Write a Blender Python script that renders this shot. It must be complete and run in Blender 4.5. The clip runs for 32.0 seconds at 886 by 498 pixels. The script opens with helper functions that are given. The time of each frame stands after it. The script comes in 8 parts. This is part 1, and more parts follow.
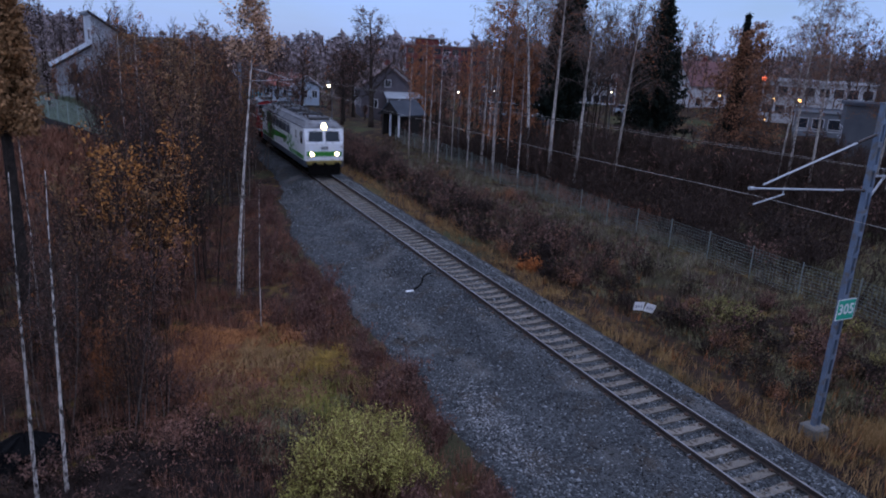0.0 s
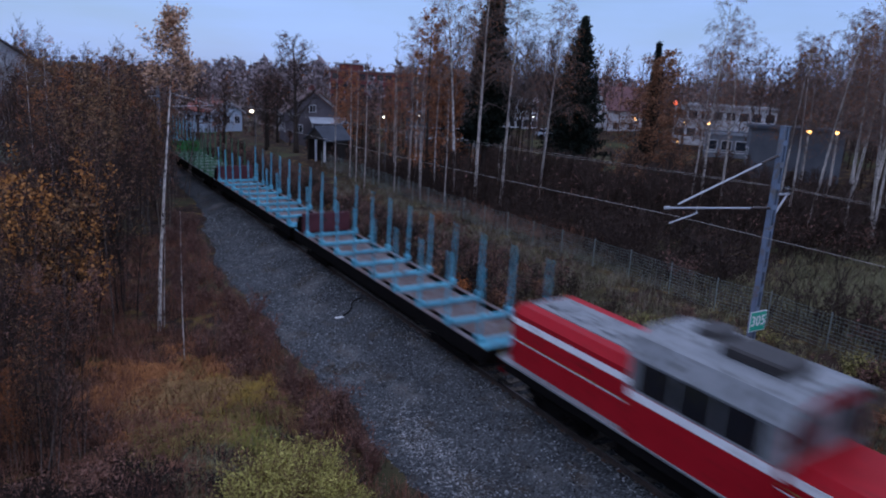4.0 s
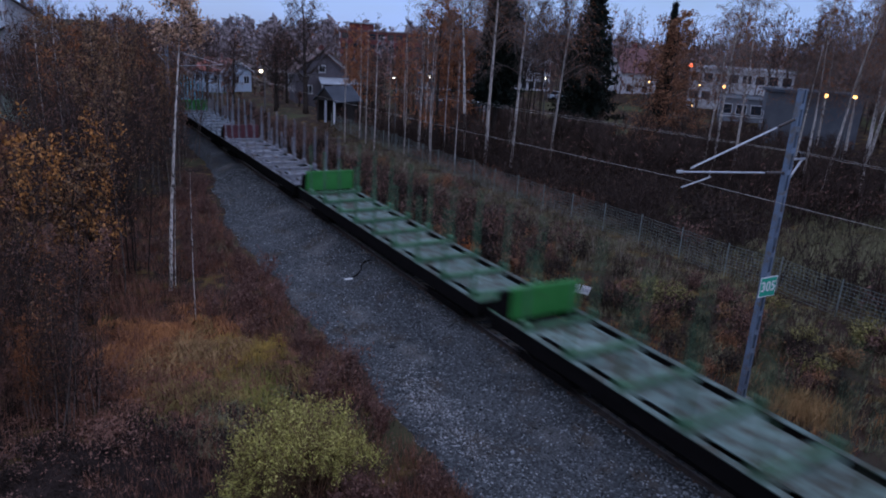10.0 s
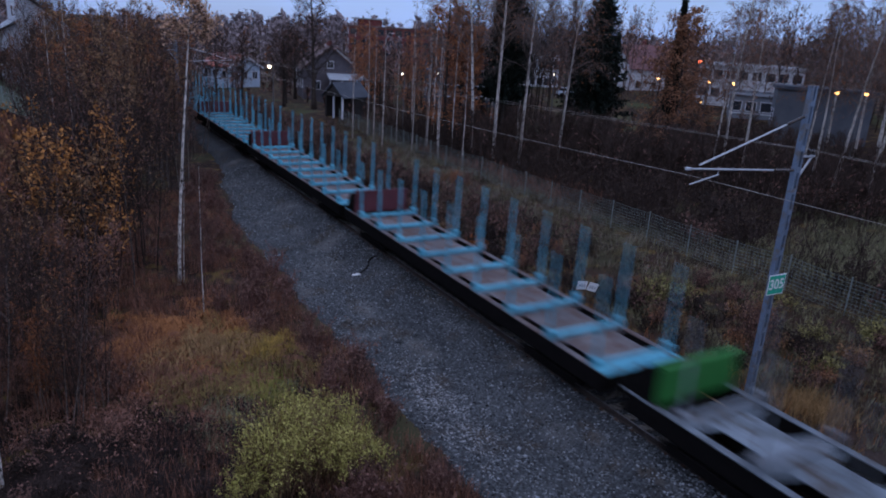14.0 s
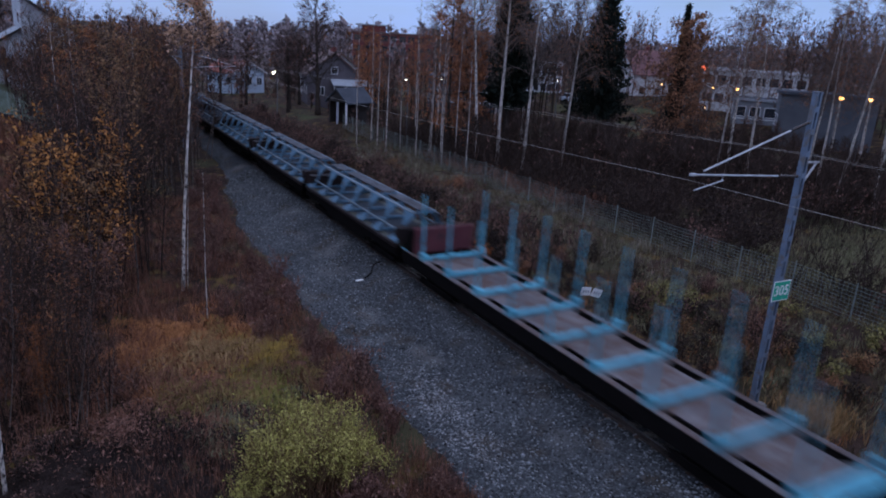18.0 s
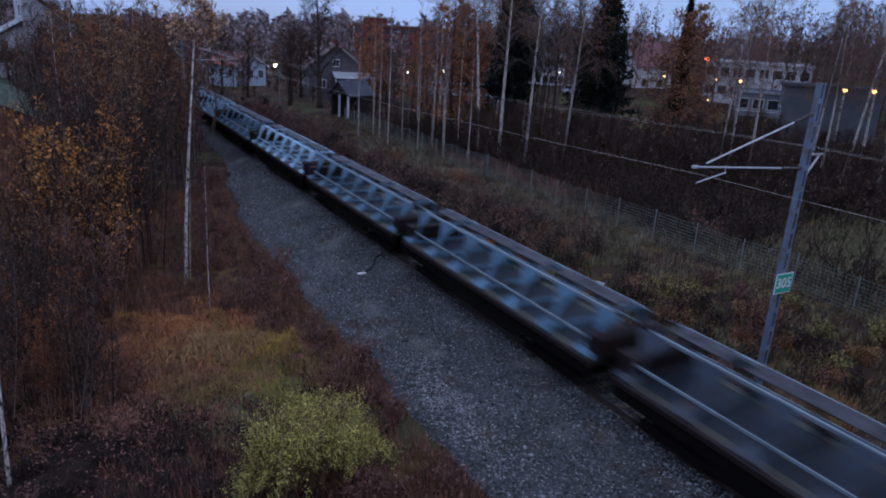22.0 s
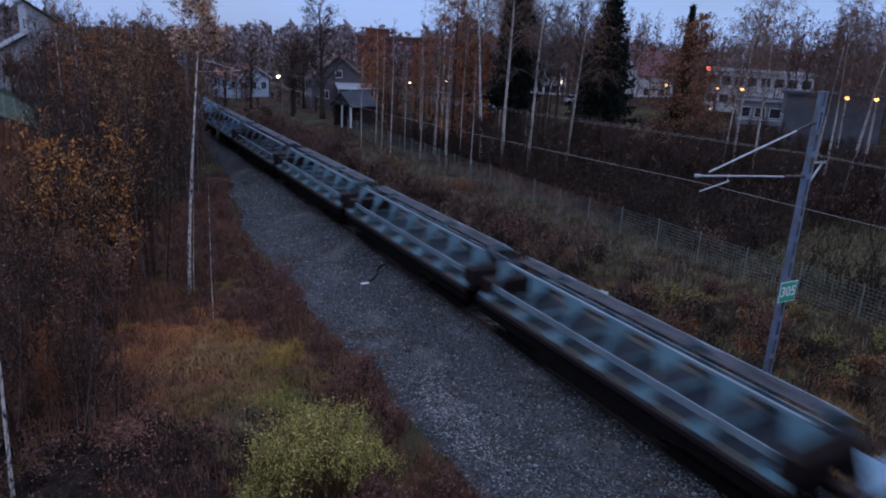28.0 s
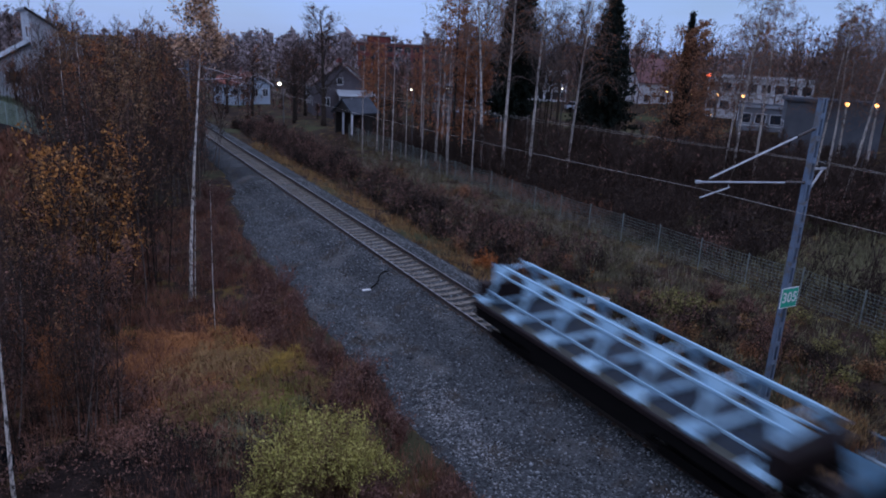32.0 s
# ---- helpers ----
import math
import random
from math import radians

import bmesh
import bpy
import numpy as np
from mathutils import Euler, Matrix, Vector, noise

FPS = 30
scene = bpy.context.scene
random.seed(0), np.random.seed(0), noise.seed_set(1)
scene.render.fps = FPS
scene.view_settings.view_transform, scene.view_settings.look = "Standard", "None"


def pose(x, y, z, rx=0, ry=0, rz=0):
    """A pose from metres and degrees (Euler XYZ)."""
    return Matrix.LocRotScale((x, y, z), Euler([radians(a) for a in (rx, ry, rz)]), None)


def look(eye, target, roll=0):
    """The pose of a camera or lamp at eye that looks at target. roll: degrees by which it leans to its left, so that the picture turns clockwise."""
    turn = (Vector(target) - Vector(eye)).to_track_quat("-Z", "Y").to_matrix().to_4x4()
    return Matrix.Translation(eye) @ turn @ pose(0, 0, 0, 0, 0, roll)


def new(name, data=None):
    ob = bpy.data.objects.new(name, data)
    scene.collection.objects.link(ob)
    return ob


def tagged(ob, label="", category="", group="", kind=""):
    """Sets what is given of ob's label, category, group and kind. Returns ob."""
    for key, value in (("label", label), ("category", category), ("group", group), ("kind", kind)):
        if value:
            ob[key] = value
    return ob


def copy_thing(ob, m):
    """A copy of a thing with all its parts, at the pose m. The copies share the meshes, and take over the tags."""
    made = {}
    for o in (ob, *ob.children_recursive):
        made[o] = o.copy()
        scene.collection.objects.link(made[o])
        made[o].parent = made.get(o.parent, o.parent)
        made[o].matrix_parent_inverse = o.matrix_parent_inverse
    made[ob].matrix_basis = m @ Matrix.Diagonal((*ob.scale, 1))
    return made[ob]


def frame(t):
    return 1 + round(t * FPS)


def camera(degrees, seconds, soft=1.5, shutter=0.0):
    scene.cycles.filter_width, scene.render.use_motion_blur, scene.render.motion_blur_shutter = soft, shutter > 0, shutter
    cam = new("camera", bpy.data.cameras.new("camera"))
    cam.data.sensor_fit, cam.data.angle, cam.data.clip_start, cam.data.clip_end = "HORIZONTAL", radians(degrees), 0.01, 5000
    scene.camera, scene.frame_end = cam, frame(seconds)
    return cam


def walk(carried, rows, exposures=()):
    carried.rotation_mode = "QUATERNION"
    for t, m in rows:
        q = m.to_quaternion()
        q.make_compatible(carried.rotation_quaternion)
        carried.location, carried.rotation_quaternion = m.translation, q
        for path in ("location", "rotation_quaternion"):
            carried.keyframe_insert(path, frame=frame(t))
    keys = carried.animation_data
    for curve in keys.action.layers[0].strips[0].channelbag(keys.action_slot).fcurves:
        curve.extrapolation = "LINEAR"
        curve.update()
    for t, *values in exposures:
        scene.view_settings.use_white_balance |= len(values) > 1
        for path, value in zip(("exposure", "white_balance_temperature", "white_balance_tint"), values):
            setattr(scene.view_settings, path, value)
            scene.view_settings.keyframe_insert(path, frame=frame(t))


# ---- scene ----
# ---------------------------------------------------------------- camera
cam = camera(65.24, 32.0, 1.95, 1.05)
PATH = [
    (0, (-14.046, -0.000, 9.914), (-5.849, 17.391, 4.403), 2.98),
    (0.5, (-14.047, 0.001, 9.913), (-5.779, 17.380, 4.472), 2.98),
    (1, (-14.081, -0.029, 9.917), (-5.688, 17.329, 4.601), 2.87),
    (1.5, (-14.059, -0.018, 9.922), (-5.423, 17.261, 4.740), 2.66),
    (2, (-14.051, -0.017, 9.931), (-5.131, 17.160, 4.893), 2.53),
    (2.5, (-14.051, -0.029, 9.927), (-4.904, 17.047, 4.953), 2.83),
    (3, (-14.048, -0.026, 9.921), (-4.555, 16.878, 5.011), 3.00),
    (3.5, (-14.045, -0.028, 9.928), (-4.260, 16.727, 5.080), 3.00),
    (5.5, (-14.078, -0.042, 9.935), (-3.408, 16.274, 5.469), 3.21),
    (6, (-14.051, -0.024, 9.923), (-3.327, 16.239, 5.395), 3.17),
    (6.5, (-14.055, -0.023, 9.927), (-3.555, 16.273, 5.010), 3.17),
    (7, (-14.061, -0.016, 9.925), (-3.690, 16.262, 4.685), 3.55),
    (7.5, (-14.042, -0.013, 9.928), (-3.784, 16.296, 4.562), 3.54),
    (8, (-14.050, -0.018, 9.931), (-4.016, 16.390, 4.445), 3.36),
    (8.5, (-14.050, -0.025, 9.912), (-4.208, 16.470, 4.340), 3.29),
    (9, (-14.051, -0.021, 9.914), (-4.255, 16.472, 4.255), 3.35),
    (9.5, (-14.042, -0.012, 9.904), (-4.276, 16.477, 4.181), 3.36),
    (10, (-14.035, -0.011, 9.905), (-4.304, 16.477, 4.121), 3.42),
    (10.5, (-14.055, -0.015, 9.915), (-4.353, 16.475, 4.088), 3.41),
    (11, (-14.049, -0.028, 9.901), (-4.372, 16.466, 4.044), 3.47),
    (11.5, (-14.031, -0.008, 9.902), (-4.370, 16.479, 3.999), 3.60),
    (12, (-14.031, -0.023, 9.916), (-4.388, 16.459, 3.970), 3.64),
    (12.5, (-14.025, -0.003, 9.913), (-4.403, 16.482, 3.944), 3.58),
    (13, (-14.043, -0.012, 9.894), (-4.441, 16.488, 3.934), 3.54),
    (13.5, (-14.044, -0.016, 9.908), (-4.459, 16.514, 3.999), 3.54),
    (14, (-14.053, -0.030, 9.902), (-4.513, 16.529, 4.004), 3.55),
    (14.5, (-14.028, -0.004, 9.917), (-4.521, 16.571, 4.009), 3.40),
    (16.5, (-14.037, -0.024, 9.907), (-4.636, 16.656, 4.129), 3.15),
    (17, (-14.034, -0.017, 9.911), (-4.639, 16.682, 4.179), 3.13),
    (17.5, (-14.040, -0.019, 9.918), (-4.591, 16.656, 4.203), 3.28),
    (18, (-14.045, -0.007, 9.912), (-4.580, 16.645, 4.155), 3.48),
    (18.5, (-14.042, -0.003, 9.918), (-4.577, 16.626, 4.097), 3.48),
    (19, (-14.038, -0.007, 9.914), (-4.596, 16.608, 4.016), 3.59),
    (19.5, (-14.035, 0.009, 9.912), (-4.607, 16.615, 3.965), 3.51),
    (20, (-14.034, -0.008, 9.917), (-4.635, 16.606, 3.950), 3.46),
    (20.5, (-14.044, -0.014, 9.915), (-4.652, 16.606, 3.951), 3.49),
    (21, (-14.045, -0.013, 9.917), (-4.652, 16.606, 3.951), 3.50),
    (21.5, (-14.043, -0.007, 9.908), (-4.650, 16.610, 3.939), 3.42),
    (22, (-14.038, -0.008, 9.907), (-4.648, 16.616, 3.952), 3.37),
    (22.5, (-14.021, -0.003, 9.914), (-4.641, 16.631, 3.970), 3.31),
    (23, (-14.032, 0.002, 9.909), (-4.654, 16.645, 3.985), 3.30),
    (23.5, (-14.029, 0.002, 9.910), (-4.657, 16.652, 4.001), 3.23),
    (24, (-14.033, -0.011, 9.903), (-4.670, 16.661, 4.040), 3.17),
    (24.5, (-14.028, -0.003, 9.910), (-4.669, 16.687, 4.090), 3.09),
    (25, (-14.043, -0.028, 9.909), (-4.681, 16.670, 4.121), 3.19),
    (25.5, (-14.031, -0.013, 9.915), (-4.670, 16.692, 4.142), 3.13),
    (27.5, (-14.014, -0.007, 9.910), (-4.669, 16.731, 4.208), 3.04),
    (28, (-14.045, -0.007, 9.914), (-4.703, 16.735, 4.221), 3.02),
    (28.5, (-14.040, -0.005, 9.903), (-4.713, 16.754, 4.232), 3.02),
    (29, (-14.042, -0.009, 9.910), (-4.720, 16.753, 4.242), 2.98),
    (29.5, (-14.039, -0.015, 9.916), (-4.715, 16.753, 4.266), 2.86),
    (30, (-14.028, -0.010, 9.924), (-4.703, 16.772, 4.319), 2.77),
    (30.5, (-14.042, -0.020, 9.909), (-4.711, 16.770, 4.338), 2.85),
    (31, (-14.053, -0.028, 9.919), (-4.714, 16.766, 4.375), 2.92),
    (31.5, (-14.046, -0.019, 9.909), (-4.710, 16.779, 4.373), 2.92),
    (32, (-14.065, -0.032, 9.915), (-4.734, 16.778, 4.405), 2.91),
]
walk(cam, [(t, look(eye, target, roll)) for t, eye, target, roll in PATH], exposures=[(0.0, 0.16), (6.0, 0.14), (9.0, 0.10), (20.0, 0.04), (32.0, 0.04)])

# ---------------------------------------------------------------- dusk sky and light
SUN_UP, SUN_TURN = radians(6.0), radians(200.0)
world = bpy.data.worlds.new("dusk")
world.use_nodes = True
scene.world = world
wn, wl = world.node_tree.nodes, world.node_tree.links
wn.clear()
sky = wn.new("ShaderNodeTexSky")
sky.sky_type, sky.sun_disc = "NISHITA", False
sky.sun_elevation, sky.sun_rotation = SUN_UP, SUN_TURN
sky.air_density, sky.dust_density, sky.ozone_density = 1.0, 0.6, 2.5
coord = wn.new("ShaderNodeTexCoord")
stretch = wn.new("ShaderNodeMapping")
stretch.inputs["Scale"].default_value = (1.0, 1.0, 4.5)
clouds = wn.new("ShaderNodeTexNoise")
clouds.inputs["Scale"].default_value, clouds.inputs["Detail"].default_value = 2.4, 5.0
ramp = wn.new("ShaderNodeValToRGB")
ramp.color_ramp.elements[0].position, ramp.color_ramp.elements[1].position = 0.36, 0.68
ramp.color_ramp.elements[0].color = (0.62, 0.62, 0.62, 1)
ramp.color_ramp.elements[1].color = (0.97, 0.97, 0.97, 1)
veil = wn.new("ShaderNodeMixRGB")
# pale blue low in the sky, greyer cloud overhead
height = wn.new("ShaderNodeSeparateXYZ")
wl.new(coord.outputs["Generated"], height.inputs["Vector"])
overhead = wn.new("ShaderNodeMapRange")
overhead.inputs["From Min"].default_value, overhead.inputs["From Max"].default_value = 0.12, 0.75
wl.new(height.outputs["Z"], overhead.inputs["Value"])
cloud = wn.new("ShaderNodeMixRGB")
cloud.inputs["Color1"].default_value = (3.95, 5.85, 11.3, 1)
cloud.inputs["Color2"].default_value = (9.9, 11.3, 17.0, 1)
wl.new(overhead.outputs["Result"], cloud.inputs["Fac"])
wl.new(cloud.outputs["Color"], veil.inputs["Color2"])
back = wn.new("ShaderNodeBackground")
back.inputs["Strength"].default_value = 0.092
wout = wn.new("ShaderNodeOutputWorld")
wl.new(coord.outputs["Generated"], stretch.inputs["Vector"])
wl.new(stretch.outputs["Vector"], clouds.inputs["Vector"])
wl.new(clouds.outputs["Fac"], ramp.inputs["Fac"])
wl.new(ramp.outputs["Color"], veil.inputs["Fac"])
wl.new(sky.outputs["Color"], veil.inputs["Color1"])
wl.new(veil.outputs["Color"], back.inputs["Color"])
wl.new(back.outputs["Background"], wout.inputs["Surface"])
sun = new("sun", bpy.data.lights.new("sun", "SUN"))
sun.data.energy, sun.data.angle, sun.data.color = 0.12, radians(70), (1.0, 0.88, 0.78)
sun.matrix_world = look((-40, -60, 40), (0, 0, 0))

# ---------------------------------------------------------------- mesh helpers
class Shape:
    """Collects faces for one mesh."""

    def __init__(self):
        self.v, self.f = [], []

    def add(self, verts, faces):
        n = len(self.v)
        self.v.extend(tuple(p) for p in verts)
        self.f.extend(tuple(i + n for i in face) for face in faces)
        return self

    def box(self, x0, x1, y0, y1, z0, z1, bev=0.0, m=None):
        b = min(bev, (x1 - x0) * 0.45, (y1 - y0) * 0.45, (z1 - z0) * 0.45)
        if b <= 0:
            pts = [(x, y, z) for z in (z0, z1) for y in (y0, y1) for x in (x0, x1)]
            faces = [(0, 2, 3, 1), (4, 5, 7, 6), (0, 1, 5, 4), (2, 6, 7, 3), (0, 4, 6, 2), (1, 3, 7, 5)]
        else:
            pts, faces, at = [], [], {}
            for sx in (0, 1):
                for sy in (0, 1):
                    for sz in (0, 1):
                        for axis in range(3):
                            p = [(x0 + b, x1 - b)[sx], (y0 + b, y1 - b)[sy], (z0 + b, z1 - b)[sz]]
                            p[axis] = ((x0, x1)[sx], (y0, y1)[sy], (z0, z1)[sz])[axis]
                            at[sx, sy, sz, axis] = len(pts)
                            pts.append(tuple(p))
            def key(axis, s, a, c):
                k = [0, 0, 0]
                k[axis], k[(axis + 1) % 3], k[(axis + 2) % 3] = s, a, c
                return tuple(k)
            for axis in range(3):
                for s in (0, 1):
                    loop = [at[(*key(axis, s, a, c), axis)] for a, c in ((0, 0), (1, 0), (1, 1), (0, 1))]
                    faces.append(tuple(loop if s else loop[::-1]))
                o1, o2 = (axis + 1) % 3, (axis + 2) % 3
                for a in (0, 1):
                    for c in (0, 1):
                        k0, k1 = key(axis, 0, a, c), key(axis, 1, a, c)
                        quad = (at[(*k0, o1)], at[(*k1, o1)], at[(*k1, o2)], at[(*k0, o2)])
                        faces.append(quad if a == c else quad[::-1])
            for sx in (0, 1):
                for sy in (0, 1):
                    for sz in (0, 1):
                        tri = tuple(at[sx, sy, sz, axis] for axis in range(3))
                        faces.append(tri if (sx + sy + sz) % 2 else tri[::-1])
        if m is not None:
            pts = [m @ Vector(p) for p in pts]
        return self.add(pts, faces)

    def tube(self, points, radii, sides=6, cap=True):
        """A round bar along points."""
        points = [Vector(p) for p in points]
        if not isinstance(radii, (list, tuple)):
            radii = [radii] * len(points)
        rings, count = [], len(points)
        for i, p in enumerate(points):
            way = (points[min(i + 1, count - 1)] - points[max(i - 1, 0)]).normalized()
            side = way.cross(Vector((0, 0, 1)) if abs(way.z) < 0.9 else Vector((1, 0, 0))).normalized()
            up = side.cross(way)
            rings.append([p + radii[i] * (math.cos(a) * side + math.sin(a) * up) for a in (2 * math.pi * k / sides for k in range(sides))])
        faces = []
        for i in range(count - 1):
            for k in range(sides):
                a, b = i * sides + k, i * sides + (k + 1) % sides
                faces.append((a, b, b + sides, a + sides))
        if cap:
            faces.append(tuple(range(sides - 1, -1, -1)))
            faces.append(tuple(range((count - 1) * sides, count * sides)))
        return self.add([q for ring in rings for q in ring], faces)

    def prism(self, outline, lo, hi, axis=1):
        """An outline (two coordinates) drawn out along an axis."""
        def place(a, b, c):
            return {0: (c, a, b), 1: (a, c, b), 2: (a, b, c)}[axis]
        n = len(outline)
        pts = [place(a, b, lo) for a, b in outline] + [place(a, b, hi) for a, b in outline]
        faces = [tuple(range(n)), tuple(range(2 * n - 1, n - 1, -1))]
        faces += [(i, i + n, (i + 1) % n + n, (i + 1) % n) for i in range(n)]
        return self.add(pts, faces)

    def loft(self, rings, cap=True):
        n = len(rings[0])
        faces = [(r * n + i, r * n + (i + 1) % n, (r + 1) * n + (i + 1) % n, (r + 1) * n + i) for r in range(len(rings) - 1) for i in range(n)]
        if cap:
            faces += [tuple(range(n - 1, -1, -1)), tuple(range((len(rings) - 1) * n, len(rings) * n))]
        return self.add([p for ring in rings for p in ring], faces)

    def poly(self, *pts):
        return self.add(pts, [tuple(range(len(pts)))])

    def bar(self, a, b, width, height):
        """A square bar from a to b."""
        a, b = Vector(a), Vector(b)
        m = Matrix.Translation(a) @ (b - a).to_track_quat("Y", "Z").to_matrix().to_4x4()
        return self.box(-width / 2, width / 2, 0, (b - a).length, -height / 2, height / 2, min(width, height) * 0.12, m)

    def data(self, name, material, smooth=False):
        me = bpy.data.meshes.new(name)
        me.from_pydata([tuple(p) for p in self.v], [], self.f)
        if smooth:
            me.polygons.foreach_set("use_smooth", [True] * len(me.polygons))
        if material:
            me.materials.append(material)
        me.update()
        return me


def part(name, shape, material, parent=None, label="", smooth=False):
    ob = new(name, shape if isinstance(shape, bpy.types.Mesh) else shape.data(name, material, smooth))
    if parent:
        ob.parent = parent
    if label:
        ob["label"] = label
    if isinstance(shape, Shape) and name not in ("ground",):
        bm = bmesh.new()
        bm.from_mesh(ob.data)
        if len(bm.faces) < 3000:
            bmesh.ops.recalc_face_normals(bm, faces=bm.faces)
            bm.to_mesh(ob.data)
        bm.free()
    return ob


def thing(name, m, label, category, group="", kind=""):
    ob = new(name)
    ob.matrix_world = m
    ob.empty_display_size = 0.2
    return tagged(ob, label, category, group, kind)


def fast_mesh(name, verts, faces, material, smooth=False):
    """A mesh from numpy arrays; faces all of one size."""
    me = bpy.data.meshes.new(name)
    n, k = faces.shape
    me.vertices.add(len(verts))
    me.vertices.foreach_set("co", verts.astype(np.float32).ravel())
    me.loops.add(n * k)
    me.loops.foreach_set("vertex_index", faces.astype(np.int32).ravel())
    me.polygons.add(n)
    me.polygons.foreach_set("loop_start", np.arange(0, n * k, k, dtype=np.int32))
    me.polygons.foreach_set("loop_total", np.full(n, k, dtype=np.int32))
    if smooth:
        me.polygons.foreach_set("use_smooth", np.ones(n, dtype=bool))
    me.materials.append(material)
    me.update(calc_edges=True)
    return me


# ---------------------------------------------------------------- materials
def surface(name, low, high, scale=3.0, rough=0.8, metal=0.0, bump=0.2, fine=40.0, stain=None, amount=0.35, spread=0.25, island=False, spec=0.5, stretch=None):
    """A worn surface: two colours mixed at two scales, stains of a third, relief, and a spread from object to object."""
    mat = bpy.data.materials.new(name)
    mat.use_nodes = True
    n, l = mat.node_tree.nodes, mat.node_tree.links
    b = n["Principled BSDF"]
    b.inputs["Roughness"].default_value, b.inputs["Metallic"].default_value = rough, metal
    b.inputs["Specular IOR Level"].default_value = spec
    co = n.new("ShaderNodeTexCoord")
    vec = co.outputs["Object"]
    if stretch:
        mp = n.new("ShaderNodeMapping")
        mp.inputs["Scale"].default_value = stretch
        l.new(vec, mp.inputs["Vector"])
        vec = mp.outputs["Vector"]
    big, small = n.new("ShaderNodeTexNoise"), n.new("ShaderNodeTexNoise")
    big.inputs["Scale"].default_value, big.inputs["Detail"].default_value = scale, 4
    small.inputs["Scale"].default_value, small.inputs["Detail"].default_value = fine, 3
    for t in (big, small):
        l.new(vec, t.inputs["Vector"])
    fac = n.new("ShaderNodeMath")
    fac.operation = "ADD"
    l.new(big.outputs["Fac"], fac.inputs[0])
    l.new(small.outputs["Fac"], fac.inputs[1])
    rng = n.new("ShaderNodeMapRange")
    rng.inputs["From Min"].default_value, rng.inputs["From Max"].default_value = 0.72, 1.28
    l.new(fac.outputs[0], rng.inputs["Value"])
    mix = n.new("ShaderNodeMixRGB")
    mix.inputs["Color1"].default_value, mix.inputs["Color2"].default_value = (*low, 1), (*high, 1)
    l.new(rng.outputs["Result"], mix.inputs["Fac"])
    colour = mix.outputs["Color"]
    if stain:
        spots = n.new("ShaderNodeTexNoise")
        spots.inputs["Scale"].default_value, spots.inputs["Detail"].default_value = scale * 2.3, 5
        l.new(vec, spots.inputs["Vector"])
        cut = n.new("ShaderNodeMapRange")
        cut.inputs["From Min"].default_value, cut.inputs["From Max"].default_value = 0.70 - amount * 0.5, 0.80 - amount * 0.4
        l.new(spots.outputs["Fac"], cut.inputs["Value"])
        over = n.new("ShaderNodeMixRGB")
        over.inputs["Color2"].default_value = (*stain, 1)
        l.new(cut.outputs["Result"], over.inputs["Fac"])
        l.new(colour, over.inputs["Color1"])
        colour = over.outputs["Color"]
    if spread:
        if island:
            who = n.new("ShaderNodeNewGeometry").outputs["Random Per Island"]
        else:
            who = n.new("ShaderNodeObjectInfo").outputs["Random"]
        span = n.new("ShaderNodeMapRange")
        span.inputs["To Min"].default_value, span.inputs["To Max"].default_value = 1 - spread, 1 + spread
        l.new(who, span.inputs["Value"])
        hsv = n.new("ShaderNodeHueSaturation")
        l.new(span.outputs["Result"], hsv.inputs["Value"])
        l.new(colour, hsv.inputs["Color"])
        colour = hsv.outputs["Color"]
    l.new(colour, b.inputs["Base Color"])
    if bump:
        bp = n.new("ShaderNodeBump")
        bp.inputs["Strength"].default_value, bp.inputs["Distance"].default_value = bump, 0.02
        l.new(small.outputs["Fac"], bp.inputs["Height"])
        l.new(bp.outputs["Normal"], b.inputs["Normal"])
    return mat


def glow(name, colour, strength):
    mat = bpy.data.materials.new(name)
    mat.use_nodes = True
    b = mat.node_tree.nodes["Principled BSDF"]
    b.inputs["Base Color"].default_value = (*colour, 1)
    b.inputs["Emission Color"].default_value = (*colour, 1)
    b.inputs["Emission Strength"].default_value = strength
    return mat


def pane(name, tint, rough=0.08):
    mat = bpy.data.materials.new(name)
    mat.use_nodes = True
    b = mat.node_tree.nodes["Principled BSDF"]
    b.inputs["Base Color"].default_value, b.inputs["Roughness"].default_value = (*tint, 1), rough
    return mat


M = {}
M["rail"] = surface("rail_steel", (0.035, 0.027, 0.025), (0.085, 0.064, 0.055), 4, 0.6, 0.4, 0.15, spread=0)
M["rail_head"] = surface("polished_rail_head", (0.20, 0.19, 0.19), (0.34, 0.325, 0.32), 2, 0.38, 1.0, 0.05, spread=0)
M["sleeper"] = surface("concrete_sleeper", (0.135, 0.12, 0.105), (0.24, 0.215, 0.19), 3, 0.9, 0, 0.3, stain=(0.07, 0.055, 0.045), spread=0.18, spec=0.15)
M["clip"] = surface("rusty_clip", (0.07, 0.04, 0.03), (0.12, 0.07, 0.05), 8, 0.8, 0.3, spread=0)
M["mast"] = surface("galvanised_mast", (0.13, 0.175, 0.25), (0.21, 0.265, 0.35), 2, 0.5, 0.3, 0.1, stain=(0.17, 0.16, 0.16), spread=0.05)
M["tube"] = surface("galvanised_tube", (0.36, 0.37, 0.40), (0.52, 0.53, 0.56), 5, 0.42, 0.4, 0.05, spread=0.05)
M["insulator"] = surface("brown_porcelain", (0.03, 0.02, 0.018), (0.06, 0.04, 0.035), 8, 0.25, 0, 0, spread=0.1)
M["wire"] = surface("wire_metal", (0.38, 0.35, 0.32), (0.48, 0.44, 0.41), 0.5, 0.5, 0.3, 0, spread=0)
